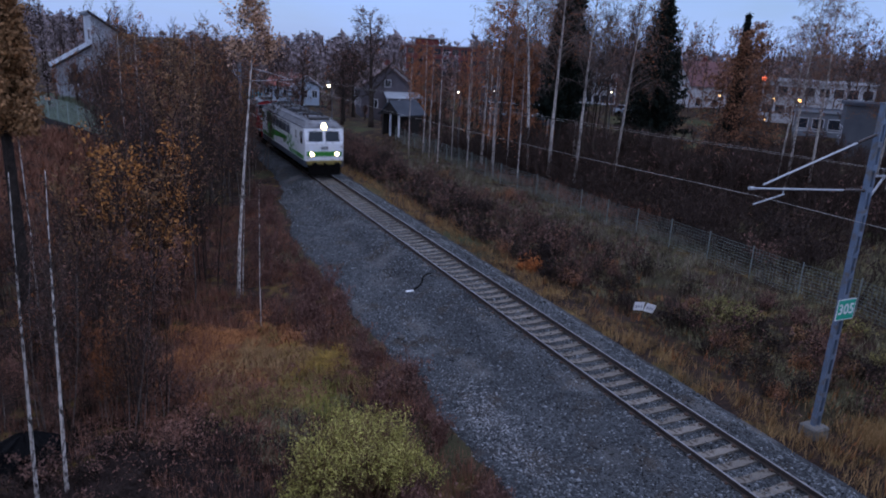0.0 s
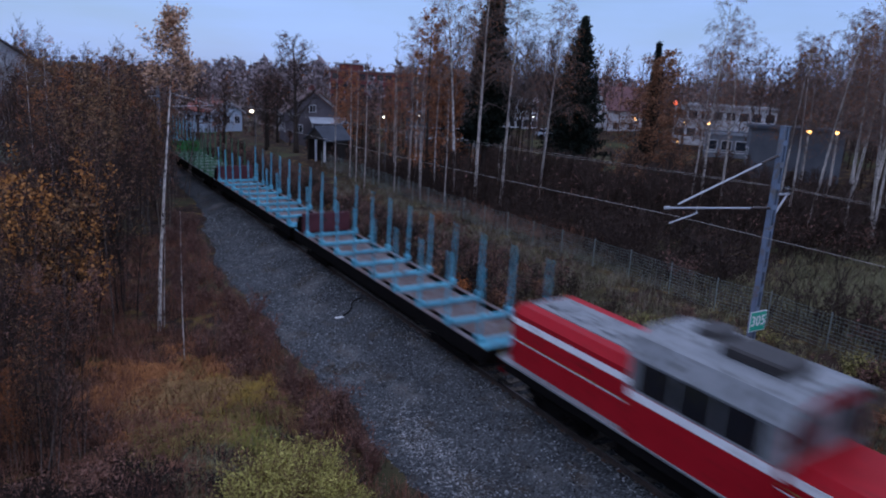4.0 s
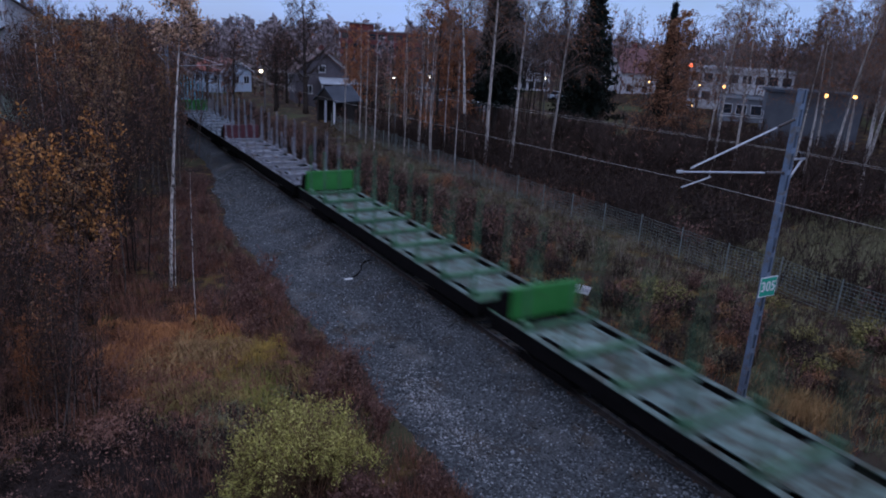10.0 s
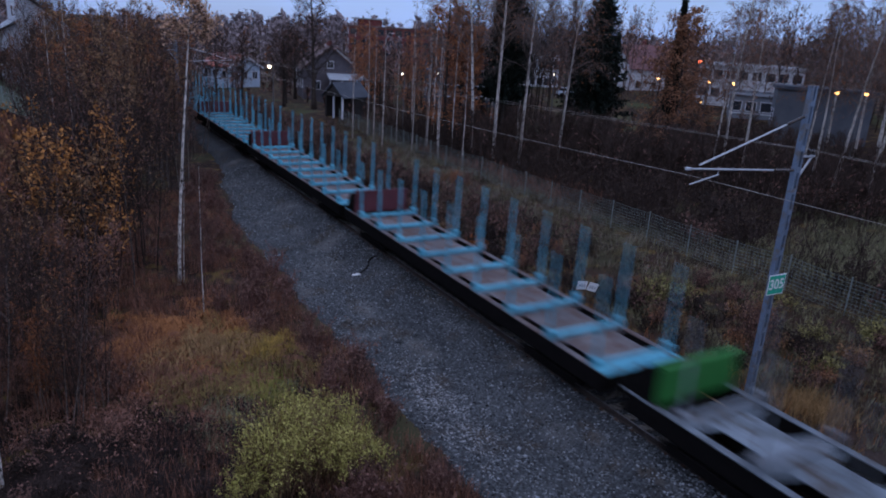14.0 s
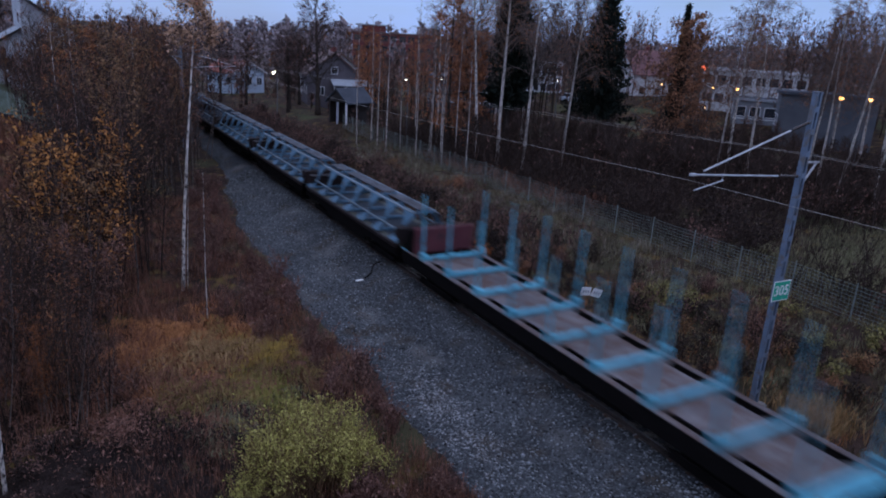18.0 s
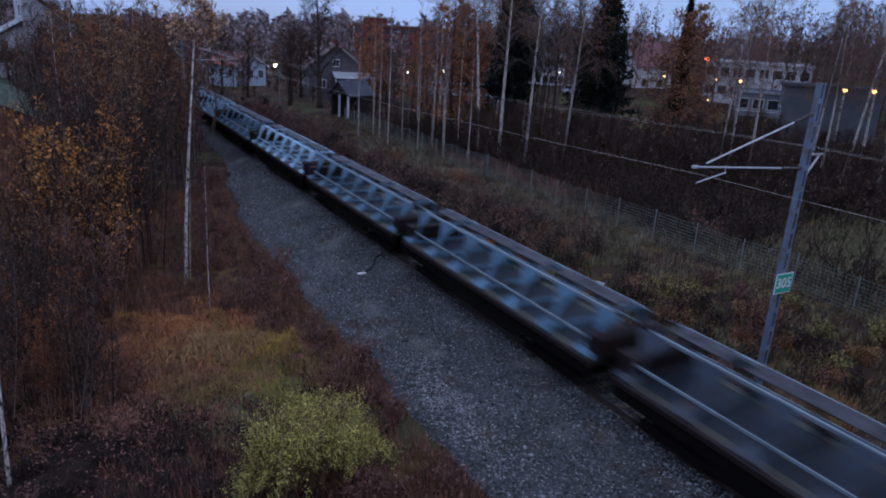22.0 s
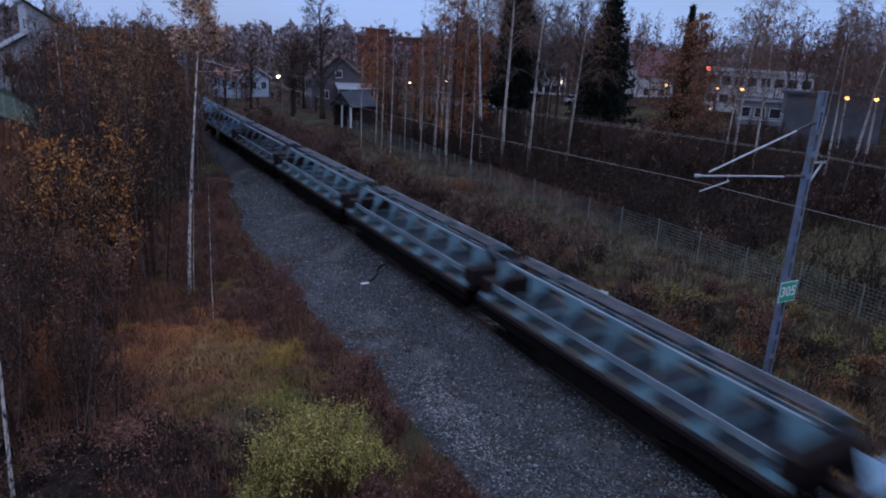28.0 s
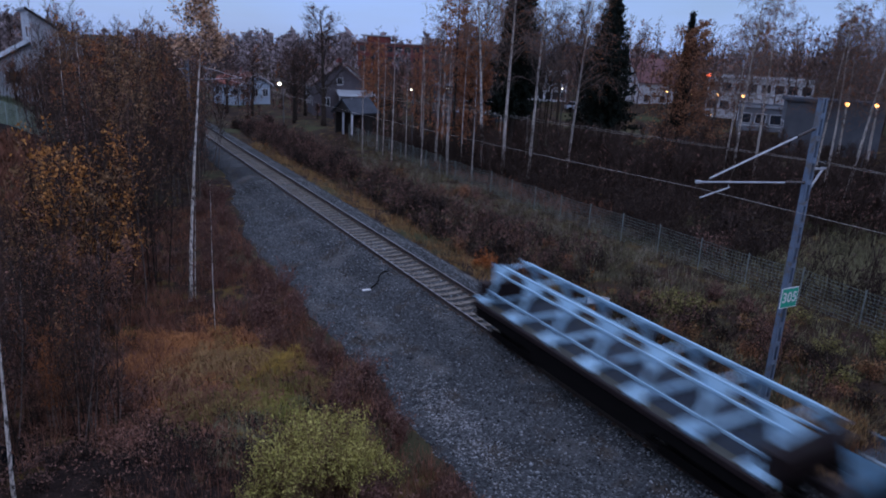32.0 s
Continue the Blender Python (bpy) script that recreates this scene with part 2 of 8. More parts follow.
M["concrete"] = surface("weathered_concrete", (0.085, 0.08, 0.075), (0.16, 0.15, 0.14), 2, 0.9, 0, 0.3, stain=(0.08, 0.07, 0.055))
M["sign_green"] = surface("green_sign_enamel", (0.01, 0.33, 0.22), (0.015, 0.40, 0.27), 2, 0.4, 0, 0.02, spread=0)
M["sign_white"] = surface("white_sign_enamel", (0.72, 0.74, 0.76), (0.84, 0.85, 0.86), 3, 0.4, 0, 0.02, spread=0)
M["sign_grey"] = surface("grey_sign_print", (0.30, 0.32, 0.38), (0.38, 0.40, 0.46), 6, 0.5, 0, 0, spread=0)
M["white"] = surface("white_train_paint", (0.78, 0.80, 0.83), (0.88, 0.89, 0.91), 1.5, 0.4, 0, 0.05, stain=(0.46, 0.44, 0.42), amount=0.22, spread=0)
M["green"] = surface("green_train_paint", (0.026, 0.21, 0.024), (0.045, 0.28, 0.038), 1.5, 0.4, 0, 0.05, spread=0)
M["dark_green"] = surface("dark_green_louvre", (0.010, 0.024, 0.012), (0.018, 0.040, 0.020), 3, 0.5, 0, 0.2, spread=0)
M["skirt"] = surface("grey_skirt_paint", (0.050, 0.068, 0.10), (0.09, 0.112, 0.15), 1.5, 0.55, 0, 0.1, stain=(0.05, 0.045, 0.04), spread=0, spec=0.25)
M["roof_grey"] = surface("grey_roof_paint", (0.115, 0.118, 0.13), (0.20, 0.204, 0.22), 0.8, 0.65, 0, 0.15, stain=(0.06, 0.058, 0.06), amount=0.35, spread=0.12)
M["yellow"] = surface("yellow_buffer_beam", (0.22, 0.165, 0.045), (0.30, 0.225, 0.06), 3, 0.8, 0, 0.1, stain=(0.14, 0.11, 0.07), amount=0.2, spread=0)
M["red"] = surface("red_train_paint", (0.32, 0.007, 0.014), (0.42, 0.011, 0.021), 1.5, 0.55, 0, 0.05, stain=(0.14, 0.015, 0.015), amount=0.2, spread=0, spec=0.12)
M["black"] = surface("black_running_gear", (0.004, 0.004, 0.004), (0.012, 0.010, 0.010), 4, 0.9, 0.0, 0.3, spread=0.1, spec=0.03)
M["louvre"] = surface("grey_louvre", (0.040, 0.045, 0.058), (0.08, 0.088, 0.105), 4, 0.6, 0.1, 0.2, spread=0)
M["cab_grey"] = surface("grey_cab_paint", (0.17, 0.185, 0.20), (0.27, 0.285, 0.30), 1.6, 0.6, 0, 0.1, stain=(0.05, 0.05, 0.05), amount=0.3, spread=0, spec=0.2)
M["train_glass"] = pane("train_window_glass", (0.012, 0.014, 0.018))
M["head_lamp"] = glow("head_lamp_glow", (1.0, 0.74, 0.32), 16.0)
M["copper"] = surface("roof_gear", (0.022, 0.02, 0.02), (0.05, 0.045, 0.045), 5, 0.6, 0.3, 0.1, spread=0)

# ---------------------------------------------------------------- ground
def ease(a, b, v):
    u = np.clip((np.asarray(v, float) - a) / (b - a), 0, 1)
    return u * u * (3 - 2 * u)


def wave(x, y, size, seed=0.0):
    """A smooth, uneven wave between about -1 and 1."""
    x, y = np.asarray(x, float) / size, np.asarray(y, float) / size
    return (np.sin(1.7 * x + 1.3 * np.sin(0.9 * y + seed) + seed) + np.sin(1.3 * y - 1.9 * np.sin(0.7 * x + 2 * seed)) + np.sin(2.9 * x + 2.3 * y + seed)) / 3


def gravel_edge(y):
    """Where the gravel ends and the weeds begin, beside the track."""
    return -6.0 + 3.2 * ease(33, 62, y) + 0.28 * wave(np.asarray(y) * 0 + 3, y, 1.6) + 0.12 * wave(np.asarray(y) * 0, y, 0.45)


def land(x, y):
    """Height of the ground."""
    x, y = np.asarray(x, float), np.asarray(y, float)
    z = np.full(np.broadcast(x, y).shape, -0.72)
    z = z - 0.35 * ease(3.5, 7.0, x) + 0.42 * ease(8.5, 15.0, x) - 0.9 * ease(17, 26, x) * (1 - ease(60, 95, x))
    far = np.hypot(x + 14, y)
    z = z + 1.3 * ease(70, 130, far) * ease(25, 70, x) + 1.8 * ease(95, 150, far) * ease(30, 60, x)
    z = z - 0.35 * ease(-7.5, -11, x) * 1.0
    z = z + 4.6 * ease(44, 84, y) * ease(-9, -19, x)
    rough = ease(3.0, 4.5, np.abs(x + 1.0) - 2.0)
    z = z + rough * (0.10 * wave(x, y, 1.9) + 0.05 * wave(x, y, 0.7, 2.0)) + 0.25 * ease(12, 40, np.abs(x)) * wave(x, y, 9.0, 1.0)
    return z


def land_at(x, y):
    return float(land(x, y))


def steps(lo, hi, fine_lo, fine_hi, fine, grow):
    """Stations from lo to hi, close together between fine_lo and fine_hi and ever further apart outside."""
    mid = list(np.arange(fine_lo, fine_hi + 1e-6, fine))
    up, d = [], fine
    while (up[-1] if up else mid[-1]) < hi:
        d *= grow
        up.append((up[-1] if up else mid[-1]) + d)
    down, d = [], fine
    while (down[-1] if down else mid[0]) > lo:
        d *= grow
        down.append((down[-1] if down else mid[0]) - d)
    return np.array(down[::-1] + mid + up)


def ground_material():
    mat = surface("autumn_ground", (0.014, 0.010, 0.009), (0.056, 0.033, 0.024), 0.5, 0.95, 0, 0.6, 9.0, stain=(0.13, 0.085, 0.03), amount=0.32, spread=0, spec=0.1)
    n, l = mat.node_tree.nodes, mat.node_tree.links
    b = n["Principled BSDF"]
    old = b.inputs["Base Color"].links[0].from_socket
    pos = n.new("ShaderNodeTexCoord").outputs["Object"]
    moss = n.new("ShaderNodeTexNoise")
    moss.inputs["Scale"].default_value, moss.inputs["Detail"].default_value = 0.16, 6
    l.new(pos, moss.inputs["Vector"])
    cut = n.new("ShaderNodeMapRange")
    cut.inputs["From Min"].default_value, cut.inputs["From Max"].default_value = 0.52, 0.66
    l.new(moss.outputs["Fac"], cut.inputs["Value"])
    mix = n.new("ShaderNodeMixRGB")
    mix.inputs["Color2"].default_value = (0.060, 0.062, 0.030, 1)
    l.new(cut.outputs["Result"], mix.inputs["Fac"])
    l.new(old, mix.inputs["Color1"])
    l.new(mix.outputs["Color"], b.inputs["Base Color"])
    return mat


def make_ground():
    xs, ys = steps(-2600, 2600, -34, 30, 0.55, 1.13), steps(-1500, 3200, 4, 70, 0.6, 1.12)
    gx, gy = np.meshgrid(xs, ys)
    gz = land(gx, gy)
    # the ground dips below the gravel bed
    under = (gx > gravel_edge(gy) + 0.9) & (gx < 2.2) & (np.abs(gy) < 1400)
    gz = np.where(under, -1.2, gz)
    verts = np.stack([gx, gy, gz], -1).reshape(-1, 3)
    w, h = len(xs), len(ys)
    i = (np.arange(h - 1)[:, None] * w + np.arange(w - 1)[None]).ravel()
    faces = np.stack([i, i + 1, i + 1 + w, i + w], 1)
    return tagged(new("ground", fast_mesh("ground", verts, faces, ground_material(), True)), "uneven autumn ground with moss and dead leaves", "ground", kind="structure")


def gravel_material():
    mat = surface("track_gravel", (0.022, 0.0245, 0.028), (0.071, 0.0755, 0.081), 0.35, 0.92, 0, 0, 14.0, stain=(0.045, 0.038, 0.033), amount=0.30, spread=0, spec=0.2)
    n, l = mat.node_tree.nodes, mat.node_tree.links
    b = n["Principled BSDF"]
    old = b.inputs["Base Color"].links[0].from_socket
    pos = n.new("ShaderNodeTexCoord").outputs["Object"]
    cell = n.new("ShaderNodeTexVoronoi")
    cell.inputs["Scale"].default_value = 15.0
    l.new(pos, cell.inputs["Vector"])
    bw = n.new("ShaderNodeRGBToBW")
    l.new(cell.outputs["Color"], bw.inputs["Color"])
    span = n.new("ShaderNodeMapRange")
    span.inputs["To Min"].default_value, span.inputs["To Max"].default_value = 0.30, 1.9
    l.new(bw.outputs["Val"], span.inputs["Value"])
    hsv = n.new("ShaderNodeHueSaturation")
    l.new(span.outputs["Result"], hsv.inputs["Value"])
    l.new(old, hsv.inputs["Color"])
    # pale dusty patches
    pale = n.new("ShaderNodeTexNoise")
    pale.inputs["Scale"].default_value, pale.inputs["Detail"].default_value = 0.42, 6
    l.new(pos, pale.inputs["Vector"])
    cut = n.new("ShaderNodeMapRange")
    cut.inputs["From Min"].default_value, cut.inputs["From Max"].default_value, cut.inputs["To Max"].default_value = 0.56, 0.74, 0.55
    l.new(pale.outputs["Fac"], cut.inputs["Value"])
    mix = n.new("ShaderNodeMixRGB")
    mix.inputs["Color2"].default_value = (0.20, 0.195, 0.19, 1)
    l.new(cut.outputs["Result"], mix.inputs["Fac"])
    l.new(hsv.outputs["Color"], mix.inputs["Color1"])
    l.new(mix.outputs["Color"], b.inputs["Base Color"])
    bp = n.new("ShaderNodeBump")
    bp.inputs["Strength"].default_value, bp.inputs["Distance"].default_value = 0.9, 0.035
    l.new(cell.outputs["Distance"], bp.inputs["Height"])
    bp.invert = True
    l.new(bp.outputs["Normal"], b.inputs["Normal"])
    return mat


def bed_height(x, y):
    """Height of the gravel bed: a low shoulder under the track, level beside it."""
    x, y = np.asarray(x, float), np.asarray(y, float)
    z = -0.62 + 0.0 * x
    z = z + 0.452 * ease(-3.1, -1.65, x) * (1 - ease(1.6, 2.75, x))
    z = z - 0.085 * ease(0.93, 0.74, np.abs(x))
    z = z + 0.015 * wave(x, y, 0.35) + 0.02 * wave(x, y, 1.2, 1.0)
    z = z - 0.55 * ease(2.75, 3.5, x)
    edge = gravel_edge(y)
    return z - 0.5 * ease(0.0, 0.9, edge + 0.45 - x) - 0.03 * ease(2.5, 0, x - edge)


def make_bed(material):
    us = np.linspace(0, 1, 88)
    ys = steps(-560, 640, 6, 62, 0.22, 1.12)
    gu, gy = np.meshgrid(us, ys)
    lo = gravel_edge(gy) - 0.45
    gx = lo + gu * (3.6 - lo)
    verts = np.stack([gx, gy, bed_height(gx, gy)], -1).reshape(-1, 3)
    w, h = len(us), len(ys)
    i = (np.arange(h - 1)[:, None] * w + np.arange(w - 1)[None]).ravel()
    faces = np.stack([i, i + 1, i + 1 + w, i + w], 1)
    return tagged(new("gravel_bed", fast_mesh("gravel_bed", verts, faces, material, True)), "grey crushed-stone track bed with pale dusty patches", "gravel", kind="structure")


def make_stones(material):
    """Loose stones on the gravel."""
    rng = np.random.default_rng(5)
    n = 34000
    y = 8 + 44 * rng.random(n) ** 1.55
    lo = gravel_edge(y)
    x = lo - 0.3 + (2.9 - lo) * rng.random(n)
    z = bed_height(x, y)
    size = rng.uniform(0.016, 0.048, n) * (1 + (rng.random(n) < 0.02) * 0.9)
    base = np.array([(1, 0, 0), (-1, 0, 0), (0, 1, 0), (0, -1, 0), (0, 0, 1), (0, 0, -1)], float)
    tri = np.array([(0, 2, 4), (2, 1, 4), (1, 3, 4), (3, 0, 4), (2, 0, 5), (1, 2, 5), (3, 1, 5), (0, 3, 5)])
    jit = base[None] * rng.uniform(0.6, 1.3, (n, 6, 1)) + rng.normal(0, 0.16, (n, 6, 3))
    turn = rng.random(n) * 6.28
    c, s = np.cos(turn)[:, None], np.sin(turn)[:, None]
    jit = np.stack([jit[..., 0] * c - jit[..., 1] * s, jit[..., 0] * s + jit[..., 1] * c, jit[..., 2] * 0.7], -1) * size[:, None, None]
    verts = (jit + np.stack([x, y, z + size * 0.25], -1)[:, None]).reshape(-1, 3)
    faces = (tri[None] + 6 * np.arange(n)[:, None, None]).reshape(-1, 3)
    return tagged(new("loose_stones", fast_mesh("loose_stones", verts, faces, material)), "loose grey crushed stones on the track bed", "stones", kind="stuff")


M["gravel"] = gravel_material()
M["stone"] = surface("loose_stone", (0.044, 0.050, 0.056), (0.225, 0.238, 0.250), 3, 0.9, 0, 0.2, spread=0.95, island=True, spec=0.2)
ground = make_ground()
gravel_bed = make_bed(M["gravel"])
make_stones(M["stone"])


# ---------------------------------------------------------------- track
RAIL = [(-0.062, -0.17), (0.062, -0.17), (0.062, -0.158), (0.012, -0.142), (0.010, -0.045), (0.034, -0.034), (0.036, -0.006), (0.030, 0.0), (-0.030, 0.0), (-0.036, -0.006), (-0.034, -0.034), (-0.010, -0.045), (-0.012, -0.142), (-0.062, -0.158)]
track = thing("railway_track", pose(0, 0, 0), "single railway track with steel rails on concrete sleepers", "railway track", kind="structure")
for side in (-0.797, 0.797):
    rail = part("rail", Shape().prism([(side + a, b) for a, b in RAIL], -540, 640), M["rail"], track, "rusty steel rail with a polished head")
    part("rail_head", Shape().prism([(side - 0.029, 0.0005), (side + 0.029, 0.0005), (side + 0.024, 0.004), (side - 0.024, 0.004)], -540, 640), M["rail_head"], rail, "polished running surface")


def sleeper_shape(s, y, jog=0.0):
    half = [(-1.30, -0.34), (-1.30, -0.21), (-1.22, -0.185), (-0.42, -0.185), (-0.30, -0.215), (0.30, -0.215), (0.42, -0.185), (1.22, -0.185), (1.30, -0.21), (1.30, -0.34)]
    lo = [(a, y - 0.135, b) for a, b in half]
    hi = [(a, y + 0.135, b) for a, b in half]
    top = [(a, b, c) for a, b, c in lo]
    n = len(half)
    faces = [tuple(range(n)), tuple(range(2 * n - 1, n - 1, -1))] + [(i, i + n, (i + 1) % n + n, (i + 1) % n) for i in range(n)]
    return s.add(top + hi, faces)


sleeper_mesh = sleeper_shape(Shape(), 0).data("sleeper", M["sleeper"])
clip_shape = Shape()
for side in (-0.797, 0.797):
    for d in (-0.10, 0.10):
        clip_shape.box(side + d - 0.045, side + d + 0.045, -0.06, 0.06, -0.186, -0.135, 0.012)
clip_mesh = clip_shape.data("fastening", M["clip"])
SLEEPER_START, SLEEPER_PITCH = 9.37, 0.61
rest = Shape()
for k in range(-60, 420):
    y = SLEEPER_START + k * SLEEPER_PITCH
    if 6 < y < 96:
        sl = new("sleeper", sleeper_mesh)
        sl.parent = track
        sl.location = (0.015 * math.sin(k * 7.1), y, 0.006 * math.sin(k * 3.3))
        fa = new("fastening", clip_mesh)
        fa.parent = sl
    else:
        sleeper_shape(rest, y)
tagged(part("far_sleepers", rest, M["sleeper"], track, "concrete sleepers"), kind="stuff")


# ---------------------------------------------------------------- overhead line
def make_mast(x, y, base, top, reach, arm_low, arm_high, tip_z, away, name_label):
    """A lattice mast of two channels with batten plates, its arm reaching over the track (reach: signed)."""
    mast = thing("catenary_mast", pose(x, y, base), name_label, "catenary mast")
    h = top - base
    part("foundation", Shape().box(-0.32, 0.32, -0.30, 0.30, -0.9, 0.22, 0.05), M["concrete"], mast, "round-edged concrete footing")
    for s in (-1, 1):
        sh = Shape()
        def at(z):
            return s * (0.105 - 0.015 * z / h)
        for z0, z1 in ((0.1, h),):
            for a, b, c, d in ((-0.025, 0.025, -0.075, 0.075), (-0.05 if s > 0 else 0.02, -0.02 if s > 0 else 0.05, -0.075, -0.06), (-0.05 if s > 0 else 0.02, -0.02 if s > 0 else 0.05, 0.06, 0.075)):
                sh.loft([[(at(z) + a, c, z), (at(z) + b, c, z), (at(z) + b, d, z), (at(z) + a, d, z)] for z in (z0, z1)])
        part("upright", sh, M["mast"], mast)
    k, z = 0, 0.55
    while z < h - 0.2:
        w = 0.105 - 0.015 * z / h
        part("batten", Shape().box(-w, w, -0.083, -0.0755, z, z + 0.16, 0.003), M["mast"], mast)
        part("batten", Shape().box(-w, w, 0.0755, 0.083, z, z + 0.16, 0.003), M["mast"], mast)
        z += 0.62
    part("cap", Shape().box(-0.14, 0.14, -0.09, 0.09, h, h + 0.02, 0.004), M["mast"], mast)
    d = 1 if reach > 0 else -1
    def ins(a, b):
        a, b = Vector(a), Vector(b)
        pts, rad = [], []
        for i in range(13):
            pts.append(a.lerp(b, i / 12))
            rad.append(0.026 if i % 2 else 0.052)
        return Shape().tube(pts, rad, 10)
    hi, lo, tip = Vector((d * 0.15, 0, arm_high - base)), Vector((d * 0.15, 0, arm_low - base)), Vector((reach, 0, tip_z - base))
    arm = part("cantilever", Shape().tube([hi.lerp(tip, 0.16), tip + Vector((-d * 0.35, 0, 0.08))], 0.026, 8), M["tube"], mast, "galvanised cantilever tube")
    part("insulator", ins(hi, hi.lerp(tip, 0.16)), M["insulator"], arm, "brown ribbed insulator")
    strut = part("stay_tube", Shape().tube([lo.lerp(tip, 0.2), tip], 0.026, 8), M["tube"], mast, "galvanised tube")
    part("insulator", ins(lo, lo.lerp(tip, 0.2)), M["insulator"], strut, "brown ribbed insulator")
    part("clamp", Shape().box(tip.x - 0.12, tip.x + 0.05, -0.05, 0.05, tip.z - 0.03, tip.z + 0.04, 0.01), M["tube"], mast)
    part("registration_arm", Shape().tube([(reach - d * 1.15, 0, tip_z - base - 0.19), (reach - d * 0.1, 0, tip_z - base - 0.41)], 0.018, 6), M["tube"], mast, "thin registration arm")
    part("drop_bar", Shape().tube([(reach - d * 1.1, 0, tip_z - base), (reach - d * 1.1, 0, tip_z - base - 0.2)], 0.012, 6), M["tube"], mast)
    if away:
        br = part("side_bracket", Shape().bar((-d * 0.15, 0, away - base), (-d * 0.72, 0, away - base), 0.06, 0.06).bar((-d * 0.13, 0, away - base - 0.62), (-d * 0.6, 0, away - base - 0.03), 0.05, 0.05), M["tube"], mast, "steel bracket for the return wires")
        part("insulator", ins((-d * 0.62, 0, away - base + 0.03), (-d * 0.62, 0, away - base + 0.2)), M["insulator"], br)
        part("insulator", ins((-d * 0.40, 0, away - base + 0.03), (-d * 0.40, 0, away - base + 0.2)), M["insulator"], br)
    return mast


near_mast = make_mast(4.41, 12.13, -0.62, 9.15, -4.37, 6.81, 8.32, 7.02, 7.20, "blue-grey lattice catenary mast with an arm over the track")
plate = part("number_plate", Shape().box(-0.385, 0.385, -0.150, -0.138, 3.68, 4.32, 0.004), M["sign_white"], near_mast, "white-edged green plate with the number 305")
part("plate_field", Shape().box(-0.355, 0.355, -0.1535, -0.1505, 3.71, 4.29, 0.001), M["sign_green"], plate, "green enamel field")
part("plate_clamp", Shape().box(-0.22, 0.22, -0.136, -0.09, 3.95, 4.05, 0.01), M["mast"], near_mast)
for k, sign in enumerate("305"):
    digit_data = bpy.data.curves.new("digit", "FONT")
    digit_data.body, digit_data.size, digit_data.align_x, digit_data.align_y = sign, 0.44, "CENTER", "CENTER"
    digit_data.extrude, digit_data.offset = 0.002, 0.008
    digit_data.materials.append(M["sign_white"])
    digit = new("digit", digit_data)
    digit.parent = plate
    digit.matrix_local = pose(0.225 * (k - 1), -0.157, 4.0, 90, 0, 0)
    digit["label"] = "white digit " + sign
make_mast(-4.5, 63.0, -0.7, 8.9, 4.5, 6.5, 7.9, 6.75, 7.4, "distant lattice catenary mast among birches")
make_mast(4.41, -48.0, -0.7, 9.1, -4.3, 6.81, 8.32, 7.0, 7.2, "lattice catenary mast further down the line")


def make_wire(name, spans, radius, label):
    sh = Shape()
    for a, b, sag in spans:
        a, b, pts = Vector(a), Vector(b), []
        for i in range(15):
            u = i / 14
            p = a.lerp(b, u)
            p.z -= 4 * sag * u * (1 - u)
            pts.append(p)
        sh.tube(pts, radius, 5)
    return tagged(part(name, sh, M["wire"]), label, "overhead wire", kind="structure")


make_wire("contact_wire", [((0.35, -48, 6.95), (0.08, 12.13, 6.85), 0.05), ((0.08, 12.13, 6.85), (-0.1, 63, 6.45), 0.25), ((-0.1, 63, 6.45), (0.2, 125, 6.6), 0.2)], 0.005, "taut contact wire over the track")
make_wire("return_wire", [((5.05, -48, 7.35), (5.03, 12.13, 7.38), 0.3), ((5.03, 12.13, 7.38), (-3.9, 63, 7.65), 0.08), ((-3.9, 63, 7.65), (-4, 125, 7.6), 0.3)], 0.0033, "return wire hung from mast to mast")
make_wire("return_wire", [((4.82, -48, 7.35), (4.80, 12.13, 7.38), 0.38), ((4.80, 12.13, 7.38), (-4.1, 63, 7.65), 0.16), ((-4.1, 63, 7.65), (-4.2, 125, 7.6), 0.3)], 0.0033, "return wire hung from mast to mast")

M["pole_dark"] = surface("dark_steel_post", (0.03, 0.028, 0.027), (0.06, 0.055, 0.05), 4, 0.7, 0.3, 0.1, spread=0.05)
# low white marker boards by the track
marker = thing("marker_board", pose(4.7, 20.4, land_at(4.7, 20.4), 0, 0, -14), "pair of small white marker boards on a low post", "track marker")
part("post", Shape().tube([(0, 0, -0.3), (0, 0, 0.95)], 0.014, 8), M["pole_dark"], marker)
for s, tilt in ((-1, 3), (1, 16)):
    mm = pose(s * 0.245, -0.035, 1.16 + (0.05 if s < 0 else -0.05), 8, tilt, 0)
    board = part("board", Shape().box(-0.22, 0.22, -0.008, 0.008, -0.19, 0.19, 0.004, mm), M["sign_white"], marker, "white enamel board with faded print")
    for i in (-1, 0, 1):
        part("print_bar", Shape().box(i * 0.11 - 0.03, i * 0.11 + 0.03, -0.0115, -0.0085, -0.07, 0.05, 0.0, mm), M["sign_grey"], board)


# ---------------------------------------------------------------- train
SPEED = 16.6
TRAIN = []


def wheelset(parent, y, r=0.46):
    ws = Shape().tube([(-0.9, y, r), (0.9, y, r)], 0.08, 8)
    ob = part("wheelset", ws, M["black"], parent)
    for s in (-1, 1):
        part("wheel", Shape().tube([(s * 0.73, y, r), (s * 0.745, y, r), (s * 0.76, y, r), (s * 0.87, y, r)], [r + 0.03, r + 0.03, r, r - 0.01], 24), M["black"], ob)
    return ob


